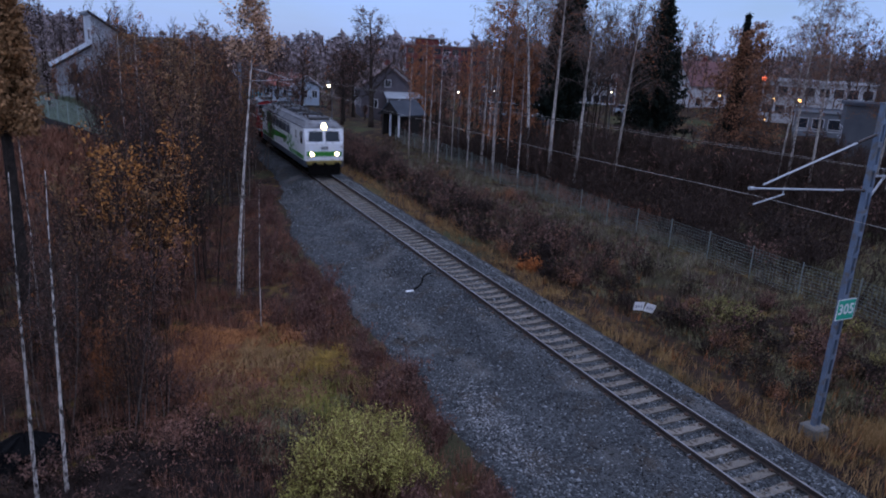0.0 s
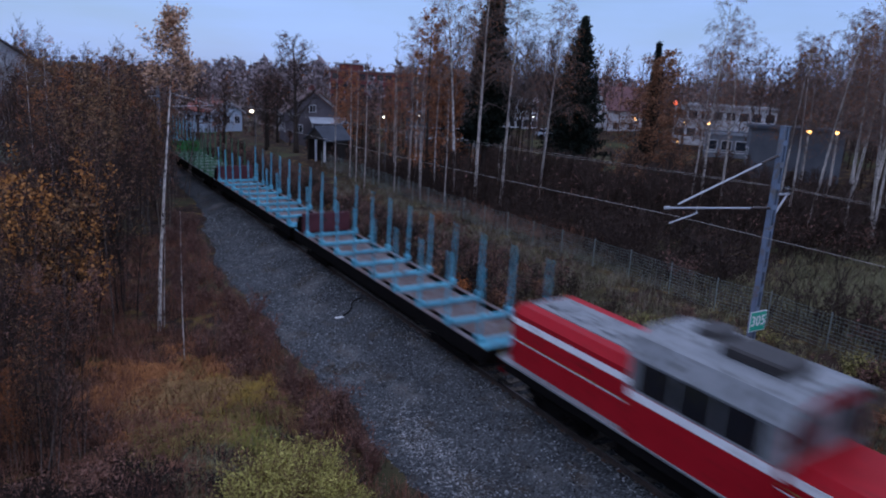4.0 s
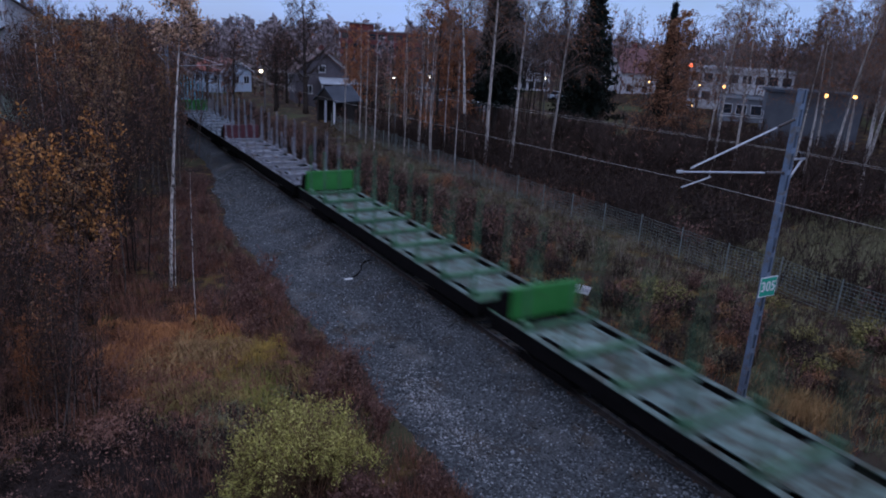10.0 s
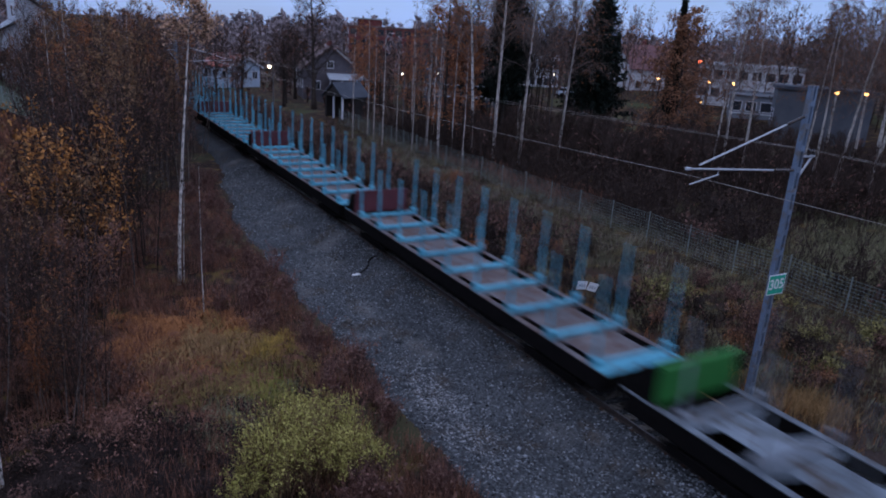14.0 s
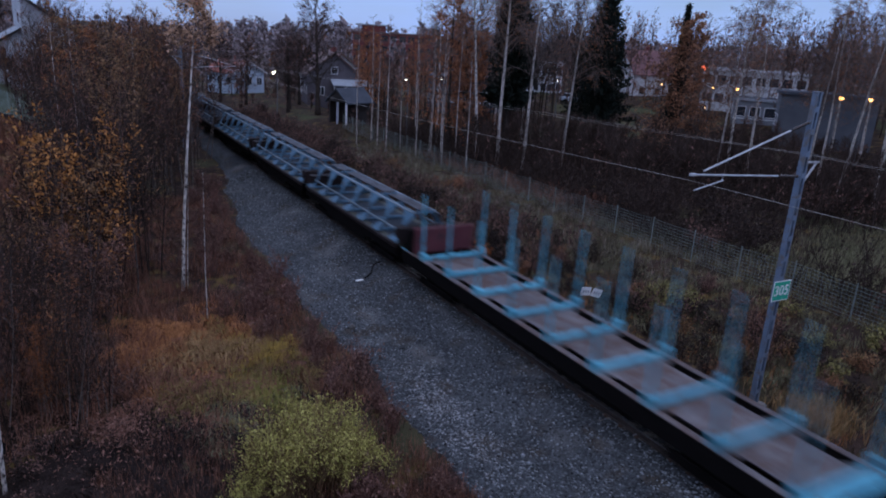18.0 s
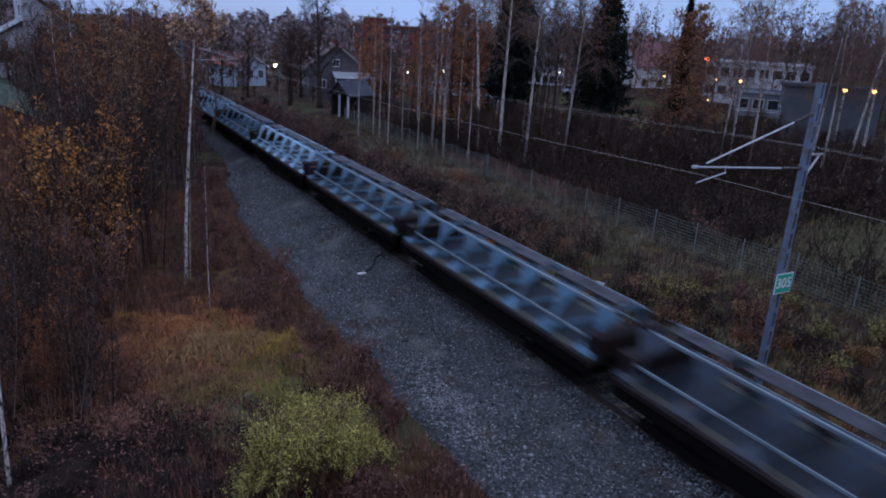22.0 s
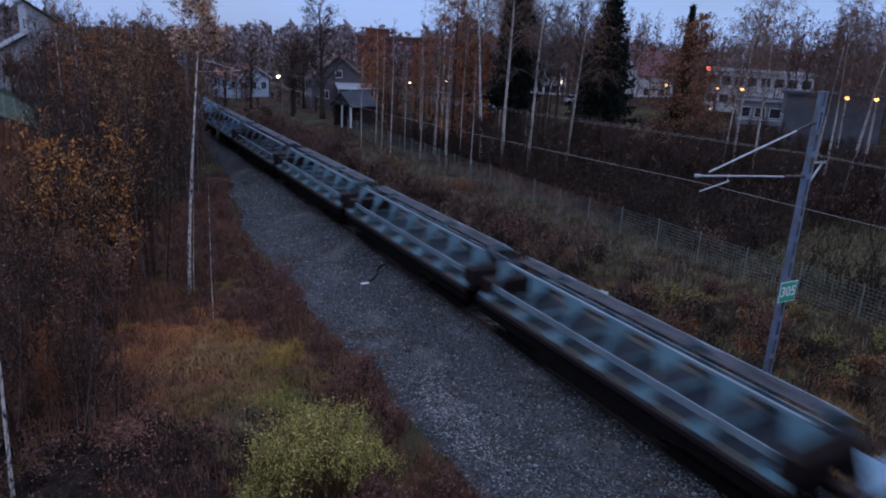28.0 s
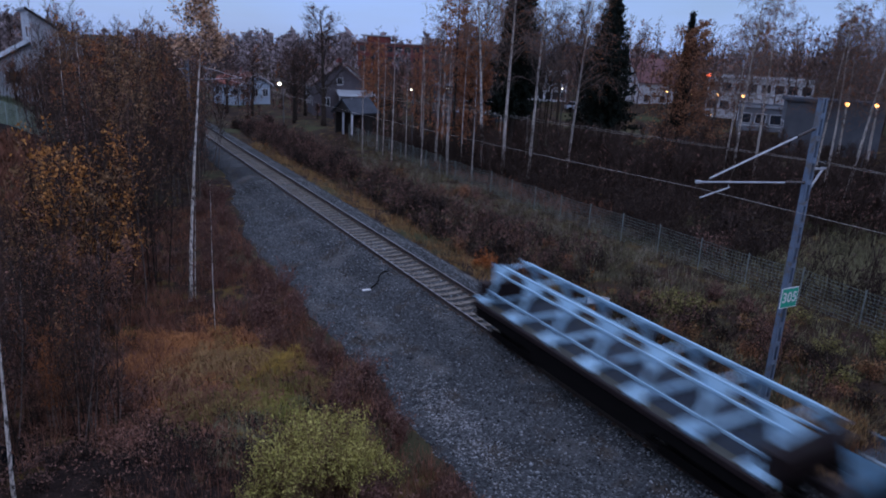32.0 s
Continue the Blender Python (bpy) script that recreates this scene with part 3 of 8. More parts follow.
def bogie(parent, y, base=1.8, r=0.46):
    for s in (-1, 1):
        sh = Shape().box(s * 1.02 - 0.06, s * 1.02 + 0.06, y - base / 2 - 0.45, y + base / 2 + 0.45, 0.52, 0.72, 0.03)
        sh.box(s * 1.02 - 0.09, s * 1.02 + 0.14, y - 0.55, y + 0.55, 0.22, 0.66, 0.03)
        for d in (-base / 2, base / 2):
            sh.box(s * 1.02 - 0.11, s * 1.02 + 0.11, y + d - 0.16, y + d + 0.16, 0.32, 0.62, 0.05)
        part("bogie_frame", sh, M["black"], parent)
    for d in (-base / 2, base / 2):
        wheelset(parent, y + d, r)


def buffers(parent, y, way):
    for s in (-0.87, 0.87):
        part("buffer", Shape().tube([(s, y, 1.05), (s, y + way * 0.42, 1.05), (s, y + way * 0.43, 1.05), (s, y + way * 0.50, 1.05)], [0.10, 0.09, 0.20, 0.20], 12), M["black"], parent)
    part("coupling", Shape().box(-0.07, 0.07, min(y, y + way * 0.45), max(y, y + way * 0.45), 0.95, 1.12, 0.02), M["black"], parent)


def ring(half, z0, z1, shoulder, y, slope=0.0):
    """The outline of a loco body at y: sides, shoulders and a slightly domed top."""
    return [(-half, y, z0), (-half, y, z1 - shoulder), (-half + shoulder * 0.75, y, z1 - 0.06), (-half * 0.45, y, z1), (half * 0.45, y, z1), (half - shoulder * 0.75, y, z1 - 0.06), (half, y, z1 - shoulder), (half, y, z0)]


def electric_loco():
    """Origin at the front buffer faces, on the rail; the body goes back along +y."""
    lo = thing("electric_locomotive", pose(0, 0, 0), "white and green electric locomotive with lit headlamps, hauling the train", "locomotive")
    half, front, rear = 1.53, 0.75, 18.15
    # white sides with raked cab ends, and a grey roof above the gutter
    rings = []
    for y, w, z1 in ((front + 0.02, half - 0.10, 2.50), (front + 0.05, half - 0.04, 2.55), (front + 0.26, half, 3.40), (front + 0.34, half, 3.50), (rear - 0.34, half, 3.50), (rear - 0.26, half, 3.40), (rear - 0.05, half - 0.04, 2.55), (rear - 0.02, half - 0.10, 2.50)):
        rings.append([(-w, y, 1.30), (-w, y, z1), (0, y, z1 + 0.02), (w, y, z1), (w, y, 1.30)])
    main = part("body", Shape().loft(rings), M["white"], lo, "white-painted welded body")
    rings = []
    for y, w, z1 in ((front + 0.24, half - 0.04, 3.53), (front + 0.50, half, 3.74), (front + 0.95, half, 3.86), (rear - 0.95, half, 3.86), (rear - 0.50, half, 3.74), (rear - 0.24, half - 0.04, 3.53)):
        rings.append([(-w, y, 3.46), (-w + 0.02, y, 3.52), (-w + 0.34, y, z1 - 0.05), (-w + 0.75, y, z1), (w - 0.75, y, z1), (w - 0.34, y, z1 - 0.05), (w - 0.02, y, 3.52), (w, y, 3.46)])
    part("roof_panel", Shape().loft(rings), M["roof_grey"], lo, "dirty grey roof")
    for s in (-1, 1):
        part("gutter", Shape().box(min(s * 1.52, s * 1.56), max(s * 1.52, s * 1.56), front + 0.4, rear - 0.4, 3.44, 3.50, 0.01), M["skirt"], lo)
        part("roof_seam", Shape().bar((s * 1.24, front + 1.0, 3.80), (s * 1.24, rear - 1.0, 3.80), 0.03, 0.03), M["skirt"], lo)
    part("skirt", Shape().box(-half + 0.02, half - 0.02, front + 0.12, rear - 0.12, 0.78, 1.30, 0.04), M["skirt"], lo, "grey lower side skirt")
    part("underframe", Shape().box(-1.25, 1.25, front + 0.2, rear - 0.2, 0.55, 0.95, 0.03), M["black"], lo)
    for s in (-1, 1):
        x = s * (half + 0.006)
        def stick(name, y0, y1, z0, z1, mat, label="", t=0.006):
            return part(name, Shape().box(min(x - s * 0.02, x + s * t), max(x - s * 0.02, x + s * t), y0, y1, z0, z1, 0.002), mat, main, label)
        stick("green_band", 14.2, rear - 0.45, 1.34, 1.72, M["green"], "green painted band")
        stick("green_band", front + 0.45, 6.2, 1.34, 1.66, M["green"], "green painted band")
        stick("corner_patch", rear - 0.62, rear - 0.36, 2.42, 3.30, M["green"], "green painted corner")
        stick("white_line", front + 0.45, rear - 0.45, 1.285, 1.335, M["white"], "thin white line")
        part("green_field", Shape().prism([(14.7, 1.345), (12.3, 1.345), (13.2, 2.45), (13.3, 3.36), (15.5, 3.36), (15.5, 2.5)], min(x, x + s * 0.015), max(x, x + s * 0.015), 0), M["green"], main, "slanted green painted field")
        part("green_sweep", Shape().prism([(13.2, 1.74), (13.2, 2.26), (7.4, 2.32), (7.4, 2.10)], min(x, x + s * 0.014), max(x, x + s * 0.014), 0), M["green"], main, "green painted sweep")
        stick("louvre", 13.6, 15.35, 2.62, 3.30, M["dark_green"], "dark green louvre", 0.030)
        stick("louvre", 5.6, 13.25, 2.60, 3.30, M["louvre"], "long grey air louvre", 0.012)
        for k in range(6):
            stick("louvre_post", 5.55 + 1.51 * k, 5.67 + 1.51 * k, 2.58, 3.32, M["white"], "", 0.02)
        for q in range(5):
            stick("slat", 5.62, 13.23, 2.66 + q * 0.13, 2.69 + q * 0.13, M["white"] if q == 4 else M["skirt"], "", 0.026)
        for k, (y0, z0, n) in enumerate(((5.0, 1.70, 2), (5.5, 2.00, 2), (6.3, 1.72, 2), (6.9, 2.06, 2), (4.4, 1.92, 1), (7.6, 1.76, 2), (6.1, 2.32, 1), (5.2, 2.30, 1), (8.1, 2.08, 1))):
            stick("green_square", y0, y0 + 0.34 * n, z0, z0 + 0.28, M["green"], "green painted square", 0.014)
        for z in (1.45, 1.62, 1.79, 1.96, 2.13, 2.30, 2.47):
            part("side_rib", Shape().box(min(x, x + s * 0.012), max(x, x + s * 0.012), 3.6, 14.5, z, z + 0.025, 0.004), M["white"], main)
        # cab side windows and doors
        for y0, w in ((front + 0.72, 0.72), (rear - 1.44, 0.72)):
            win = stick("side_window", y0, y0 + w, 2.45, 3.20, M["train_glass"], "dark cab side window")
            part("window_frame", Shape().box(min(x, x + s * 0.010), max(x, x + s * 0.010), y0 - 0.05, y0 + w + 0.05, 2.39, 2.45, 0.004), M["black"], win)
        for y0 in (front + 2.55, rear - 3.0):
            door = stick("cab_door", y0, y0 + 0.6, 1.67, 3.30, M["white"], "white cab door", 0.012)
            part("door_window", Shape().box(min(x, x + s * 0.016), max(x, x + s * 0.016), y0 + 0.14, y0 + 0.46, 2.55, 3.12, 0.004), M["train_glass"], door)
            part("handrail", Shape().tube([(x + s * 0.05, y0 - 0.08, 1.5), (x + s * 0.05, y0 - 0.08, 2.6)], 0.015, 6), M["tube"], door)
    for y, d in ((front, -1), (rear, 1)):
        # windscreens lie on the raked upper front
        for s in (-1, 1):
            x0, x1 = (s * 0.10, s * 1.22)
            a, b = sorted((x0, x1))
            y0, y1 = y - d * 0.065, y - d * 0.225
            off = d * 0.035
            sh = Shape().add([(a, y0 + off, 2.62), (b, y0 + off, 2.62), (b - 0.06 * (s > 0), y1 - d * 0.0 + off, 3.26), (a + 0.06 * (s < 0), y1 + off, 3.26), (a, y0 - d * 0.03, 2.62), (b, y0 - d * 0.03, 2.62), (b, y1 - d * 0.2, 3.26), (a, y1 - d * 0.2, 3.26)], [(0, 1, 2, 3), (4, 7, 6, 5), (0, 4, 5, 1), (3, 2, 6, 7), (0, 3, 7, 4), (1, 5, 6, 2)])
            ws = part("windscreen", sh, M["train_glass"], lo, "dark windscreen pane")
            part("wiper", Shape().tube([(s * 0.66, y0 + off * 1.6, 2.50), (s * 0.4, y1 + off * 1.8, 2.98)], 0.012, 5), M["black"], ws)
        part("front_band", Shape().box(-1.36, 1.36, min(y - d * 0.02, y + d * 0.02), max(y - d * 0.02, y + d * 0.02), 1.62, 1.98, 0.01), M["green"], lo, "green band across the nose")
        part("buffer_beam", Shape().box(-1.38, 1.38, min(y - d * 0.2, y + d * 0.05), max(y - d * 0.2, y + d * 0.05), 0.985, 1.285, 0.05), M["yellow"], lo, "dirty yellow buffer beam")
        part("plough", Shape().prism([(-1.25, 0.18), (1.25, 0.18), (1.3, 0.98), (-1.3, 0.98)], min(y + d * 0.05, y - d * 0.15), max(y + d * 0.05, y - d * 0.15)), M["black"], lo)
        buffers(lo, y + d * 0.05, d)
        for k in range(3):
            part("grille_slat", Shape().box(-0.30, 0.30, min(y, y + d * 0.035), max(y, y + d * 0.035), 2.12 + k * 0.07, 2.155 + k * 0.07, 0.006), M["louvre"], lo)
        lamp = M["head_lamp"] if d < 0 else M["louvre"]
        for x, z, r in ((-0.98, 1.80, 0.15), (0.98, 1.80, 0.15), (0.0, 3.58, 0.20)):
            yy = y + d * 0.03 if z < 3 else y - d * 0.22
            house = part("lamp_housing", Shape().tube([(x, yy - d * 0.25, z), (x, yy + d * 0.02, z)], r + 0.03, 14), M["white"], lo)
            part("headlamp", Shape().tube([(x, yy + d * 0.0, z), (x, yy + d * 0.035, z)], r, 14), lamp, house, "lit headlamp" if d < 0 else "unlit tail lamp")
    # roof gear
    for y in (4.3, 14.4):
        pan = part("pantograph", Shape().box(-0.62, 0.62, y - 0.75, y - 0.68, 4.12, 4.19, 0.01).box(-0.62, 0.62, y + 0.68, y + 0.75, 4.12, 4.19, 0.01).box(-0.62, -0.55, y - 0.7, y + 0.7, 4.12, 4.19, 0.01).box(0.55, 0.62, y - 0.7, y + 0.7, 4.12, 4.19, 0.01), M["copper"], lo, "folded pantograph")
        for s in (-1, 1):
            part("lower_arm", Shape().tube([(s * 0.5, y - 0.7, 4.22), (s * 0.42, y + 0.95, 4.40)], 0.045, 6), M["copper"], pan)
            part("upper_arm", Shape().tube([(s * 0.42, y + 0.95, 4.42), (s * 0.55, y - 0.6, 4.62)], 0.035, 6), M["copper"], pan)
            for e in (-0.6, 0.6):
                part("insulator", Shape().tube([(s * 0.58, y + e, 3.88), (s * 0.58, y + e, 3.95), (s * 0.58, y + e, 4.02), (s * 0.58, y + e, 4.13)], [0.09, 0.06, 0.09, 0.05], 8), M["insulator"], pan)
        part("collector", Shape().tube([(-0.95, y - 0.6, 4.56), (-0.7, y - 0.6, 4.66), (0.7, y - 0.6, 4.66), (0.95, y - 0.6, 4.56)], 0.05, 6), M["copper"], pan)
    for y0, y1, w, z in ((6.0, 6.8, 0.85, 4.02), (7.5, 8.2, 0.6, 4.14), (8.7, 9.4, 0.7, 4.16), (9.9, 10.6, 0.8, 4.04), (11.4, 12.5, 0.75, 4.10), (2.2, 3.1, 0.8, 4.02), (15.9, 16.8, 0.8, 4.02)):
        part("roof_hatch", Shape().box(-w, w, y0, y1, 3.86, z, 0.07), M["copper"] if y0 in (7.5, 9.9, 2.2, 11.4) else M["louvre"], lo, "dark roof equipment box" if y0 in (7.5, 9.9, 2.2) else "grey roof equipment box")
    part("roof_cable", Shape().tube([(-0.25, 5.2, 4.3), (-0.25, 9.0, 4.36), (-0.25, 13.5, 4.3)], 0.025, 6), M["copper"], lo)
    for y in (5.6, 7.4, 9.1, 11.0, 12.9):
        part("insulator", Shape().tube([(-0.25, y, 3.9), (-0.25, y, 4.3)], [0.08, 0.05], 8), M["insulator"], lo)
    for s in (-1, 1):
        part("roof_rail", Shape().tube([(s * 0.98, front + 1.0, 3.98), (s * 0.98, rear - 1.0, 3.98)], 0.025, 6), M["roof_grey"], lo)
    bogie(lo, 4.4, 2.8, 0.6)
    bogie(lo, 14.5, 2.8, 0.6)
    for y in (7.4, 9.8):
        part("equipment_box", Shape().box(-1.3, 1.3, y, y + 1.9, 0.35, 0.8, 0.05), M["black"], lo)
    # the body above the lamps stands tall
    for ob in lo.children_recursive:
        for v in ob.data.vertices:
            if v.co.z > 1.95:
                v.co.z = 1.95 + (v.co.z - 1.95) * 1.19
    return lo


def diesel_loco():
    """A red centre-cab shunter; origin at its front buffers, going back along +y."""
    lo = thing("diesel_locomotive", pose(0, 0, 0), "red diesel locomotive with a white stripe and grey cab roof", "locomotive")
    part("frame", Shape().box(-1.5, 1.5, 0.5, 13.5, 0.98, 1.30, 0.04), M["black"], lo, "black main frame")
    part("footplate", Shape().box(-1.54, 1.54, 0.4, 13.6, 1.30, 1.37, 0.015), M["cab_grey"], lo, "worn grey footplate")
    def hood(name, y0, y1, top, w=1.22):
        sh = Shape().prism([(-w, 1.36), (-w, top - 0.22), (-w + 0.22, top), (w - 0.22, top), (w, top - 0.22), (w, 1.36)], y0, y1)
        return part(name, sh, M["red"], lo, "red engine hood")
    short, long = hood("front_hood", 0.65, 3.0, 2.72), hood("rear_hood", 7.6, 13.2, 3.20, 1.32)
    for hd, y0, y1, z, w in ((short, 0.66, 3.0, 2.30, 1.22), (long, 7.6, 13.19, 2.62, 1.32)):
        for s in (-1, 1):
            part("white_stripe", Shape().box(min(s * w, s * (w + 0.008)), max(s * w, s * (w + 0.008)), y0, y1, z, z + 0.2, 0.002), M["white"], hd, "white painted stripe")
            part("yellow_line", Shape().box(min(s * w, s * (w + 0.007)), max(s * w, s * (w + 0.007)), y0, y1, 2.12, 2.15, 0.002), M["yellow"], hd)
        n = int((y1 - y0) / 0.9)
        for k in range(n):
            for s in (-1, 1):
                part("hood_door", Shape().box(min(s * w, s * (w + 0.014)), max(s * w, s * (w + 0.014)), y0 + 0.12 + k * 0.9, y0 + 0.90 + k * 0.9, 1.45, 2.05, 0.004), M["red"], hd)
    cab = part("cab", Shape().prism([(-1.5, 1.36), (-1.5, 3.55), (-1.25, 3.95), (-0.6, 4.12), (0.6, 4.12), (1.25, 3.95), (1.5, 3.55), (1.5, 1.36)], 3.0, 7.6), M["red"], lo, "red cab")
    part("cab_roof", Shape().prism([(-1.56, 3.52), (-1.30, 3.99), (-0.6, 4.17), (0.6, 4.17), (1.30, 3.99), (1.56, 3.52), (1.50, 3.50), (1.25, 3.93), (0.6, 4.10), (-0.6, 4.10), (-1.25, 3.93), (-1.50, 3.50)], 2.85, 7.75), M["cab_grey"], cab, "grey cab roof")
    for s in (-1, 1):
        part("white_stripe", Shape().box(min(s * 1.5, s * 1.508), max(s * 1.5, s * 1.508), 3.01, 7.59, 2.40, 2.62, 0.002), M["white"], cab, "white painted stripe")
        part("upper_side", Shape().box(min(s * 1.5, s * 1.506), max(s * 1.5, s * 1.506), 3.01, 7.59, 2.64, 3.50, 0.002), M["cab_grey"], cab, "grey window band")
        for y0, y1 in ((3.5, 4.7), (4.78, 6.0), (6.08, 7.3)):
            part("side_window", Shape().box(min(s * 1.5, s * 1.514), max(s * 1.5, s * 1.514), y0, y1, 2.70, 3.44, 0.003), M["train_glass"], cab, "dark cab window")
    for y, d in ((3.0, -1), (7.6, 1)):
        part("upper_front", Shape().box(-1.42, 1.42, min(y, y + d * 0.012), max(y, y + d * 0.012), 2.6 if d < 0 else 2.9, 3.74, 0.003), M["cab_grey"], cab)
        for s in (-1, 1):
            part("end_window", Shape().box(min(s * 0.42, s * 1.24), max(s * 0.42, s * 1.24), min(y, y + d * 0.022), max(y, y + d * 0.022), 2.86 if d < 0 else 3.30, 3.66, 0.004), M["train_glass"], cab, "dark cab end window")
    part("roof_fan", Shape().tube([(0.3, 6.5, 4.14), (0.3, 6.5, 4.34)], [0.55, 0.48], 16), M["copper"], cab)
    part("cab_roof_box", Shape().box(-0.75, 0.25, 3.7, 5.6, 4.12, 4.42, 0.06), M["copper"], cab, "dark roof box")
    part("exhaust", Shape().box(-0.35, 0.35, 7.9, 8.7, 3.18, 3.46, 0.06), M["copper"], lo)
    for y in (9.6, 11.0, 12.4):
        part("radiator_fan", Shape().tube([(0, y, 3.19), (0, y, 3.29)], [0.52, 0.50], 18), M["cab_grey"], lo)
    part("radiator_roof", Shape().box(-0.72, 0.72, 7.8, 13.1, 3.18, 3.225, 0.01), M["cab_grey"], lo, "grey hood top")
    for y in (0.5, 13.5):
        d = -1 if y < 5 else 1
        part("buffer_beam", Shape().box(-1.45, 1.45, min(y, y + d * 0.08), max(y, y + d * 0.08), 0.8, 1.36, 0.03), M["red"], lo)
        buffers(lo, y + d * 0.02, d)
        for s in (-1, 1):
            part("handrail", Shape().tube([(s * 1.45, y, 1.36), (s * 1.45, y, 2.35), (s * 0.9, y, 2.35)], 0.02, 6), M["yellow"], lo, "yellow handrail")
            part("step", Shape().box(min(s * 1.2, s * 1.5), max(s * 1.2, s * 1.5), y - 0.25, y + 0.25, 0.45, 0.5, 0.01), M["black"], lo)
    for s in (-1, 1):
        part("side_rail", Shape().tube([(s * 1.48, 0.9, 1.36), (s * 1.48, 0.9, 2.2), (s * 1.48, 2.9, 2.2)], 0.016, 6), M["tube"], lo)
        part("side_rail", Shape().tube([(s * 1.48, 7.7, 2.2), (s * 1.48, 13.1, 2.2), (s * 1.48, 13.1, 1.36)], 0.016, 6), M["tube"], lo)
    part("fuel_tank", Shape().box(-1.2, 1.2, 5.2, 8.4, 0.42, 0.98, 0.1), M["black"], lo)
    bogie(lo, 2.9, 2.2, 0.5)
    bogie(lo, 11.0, 2.2, 0.5)
    for ob in lo.children_recursive:
        for v in ob.data.vertices:
            v.co.y *= 0.92
    return lo


def stake_wagon(paint, deck, bulkhead, label, slot=0.29):
    """An empty timber wagon: low deck of cross bearers, tall stakes on both sides, a bulkhead at the rear end."""
    wg = thing("timber_wagon", pose(0, 0, 0), label, "railway wagon", "timber wagons of the train")
    y0, y1 = 0.40, 19.70
    for s in (-1, 1):
        part("side_sill", Shape().box(min(s * 1.30, s * 1.50), max(s * 1.30, s * 1.50), y0, y1, 0.70, 1.24, 0.03), M["black"], wg, "deep black side sill")
        part("sill_top", Shape().box(min(s * 1.28, s * 1.50), max(s * 1.28, s * 1.50), y0, y1, 1.245, 1.275, 0.006), deck, wg)
    part("centre_sill", Shape().box(-0.45, 0.45, y0, y1, 0.80, 1.20, 0.03), M["black"], wg)
    for k in range(8):
        a = y0 + 0.45 + k * 2.12
        w, c = 1.29 - slot, 0.34 * slot
        out = [(-1.29, a), (1.29, a), (1.29, a + 0.32), (w, a + 0.32 + c), (w, a + 1.82 - c), (1.29, a + 1.82), (1.29, a + 2.1), (-1.29, a + 2.1), (-1.29, a + 1.82), (-w, a + 1.82 - c), (-w, a + 0.32 + c), (-1.29, a + 0.32)]
        part("deck_plate", Shape().prism(out, 1.205, 1.235, 2), deck, wg, "worn steel deck plate with side slots")
    for k in range(9):
        y = y0 + 0.45 + k * 2.12
        part("cross_bearer", Shape().box(-1.46, 1.46, y - 0.10, y + 0.10, 1.236, 1.40, 0.03), paint, wg)
        for s in (-1, 1):
            part("stake", Shape().loft([[(s * 1.40 - 0.05, y - 0.028, 1.3), (s * 1.40 + 0.05, y - 0.028, 1.3), (s * 1.40 + 0.05, y + 0.028, 1.3), (s * 1.40 - 0.05, y + 0.028, 1.3)], [(s * 1.44 - 0.035, y - 0.014, 4.0), (s * 1.44 + 0.035, y - 0.014, 4.0), (s * 1.44 + 0.035, y + 0.014, 4.0), (s * 1.44 - 0.035, y + 0.014, 4.0)]]), paint, wg)
            part("stake_foot", Shape().box(s * 1.40 - 0.12, s * 1.40 + 0.12, y - 0.14, y + 0.14, 1.25, 1.58, 0.04), paint, wg)
    for e in (y0, y1 - 0.5):
        part("end_deck", Shape().box(-1.48, 1.48, e, e + 0.5, 1.246, 1.29, 0.008), paint, wg)
    yb = y1 - 1.0
    wall = part("bulkhead", Shape().box(-1.40, 1.40, yb - 0.10, yb, 1.29, 2.30, 0.02), bulkhead, wg, "steel end bulkhead")
    for x in (-1.3, -0.45, 0.45, 1.3):
        part("stiffener", Shape().box(x - 0.05, x + 0.05, yb, yb + 0.10, 1.29, 2.24, 0.015), bulkhead, wall)
    part("top_rim", Shape().box(-1.43, 1.43, yb - 0.13, yb + 0.05, 2.30, 2.38, 0.015), bulkhead, wall)
    for sx in (-1, 1):
        part("end_brace", Shape().prism([(yb + 0.02, 1.29), (yb + 0.02, 2.26), (y1 - 0.35, 2.10), (y1 - 0.06, 1.29)], min(sx * 1.34, sx * 1.42), max(sx * 1.34, sx * 1.42), 0), M["black"], wall, "black side brace plate")
    part("end_platform", Shape().box(-1.33, 1.33, yb + 0.12, y1 - 0.52, 1.236, 1.285, 0.008), M["black"], wg)
    for y in (3.1, 17.0):
        bogie(wg, y)
    for e in (y0, y1 - 0.2):
        part("headstock", Shape().box(-1.44, 1.44, e, e + 0.2, 0.62, 1.24, 0.02), M["black"], wg)
    buffers(wg, y0, -1)
    buffers(wg, y1, 1)
    part("brake_rig", Shape().box(-0.7, 0.7, 7.5, 11.5, 0.45, 0.8, 0.05), M["black"], wg)
    # black girders and beams added to deepen the shade under the deck
    for s in (-1, 1):
        part("truss", Shape().prism([(4.6, 0.99), (5.6, 0.42), (14.5, 0.42), (15.5, 0.99)], min(s * 1.18, s * 1.24), max(s * 1.18, s * 1.24), 0), M["black"], wg, "black girder added to deepen the shade underneath")
        for y in (3.1, 17.0):
            part("brake_beam", Shape().box(min(s * 1.10, s * 1.22), max(s * 1.10, s * 1.22), y - 1.5, y + 1.5, 0.14, 0.40, 0.03), M["black"], wg)
    return wg


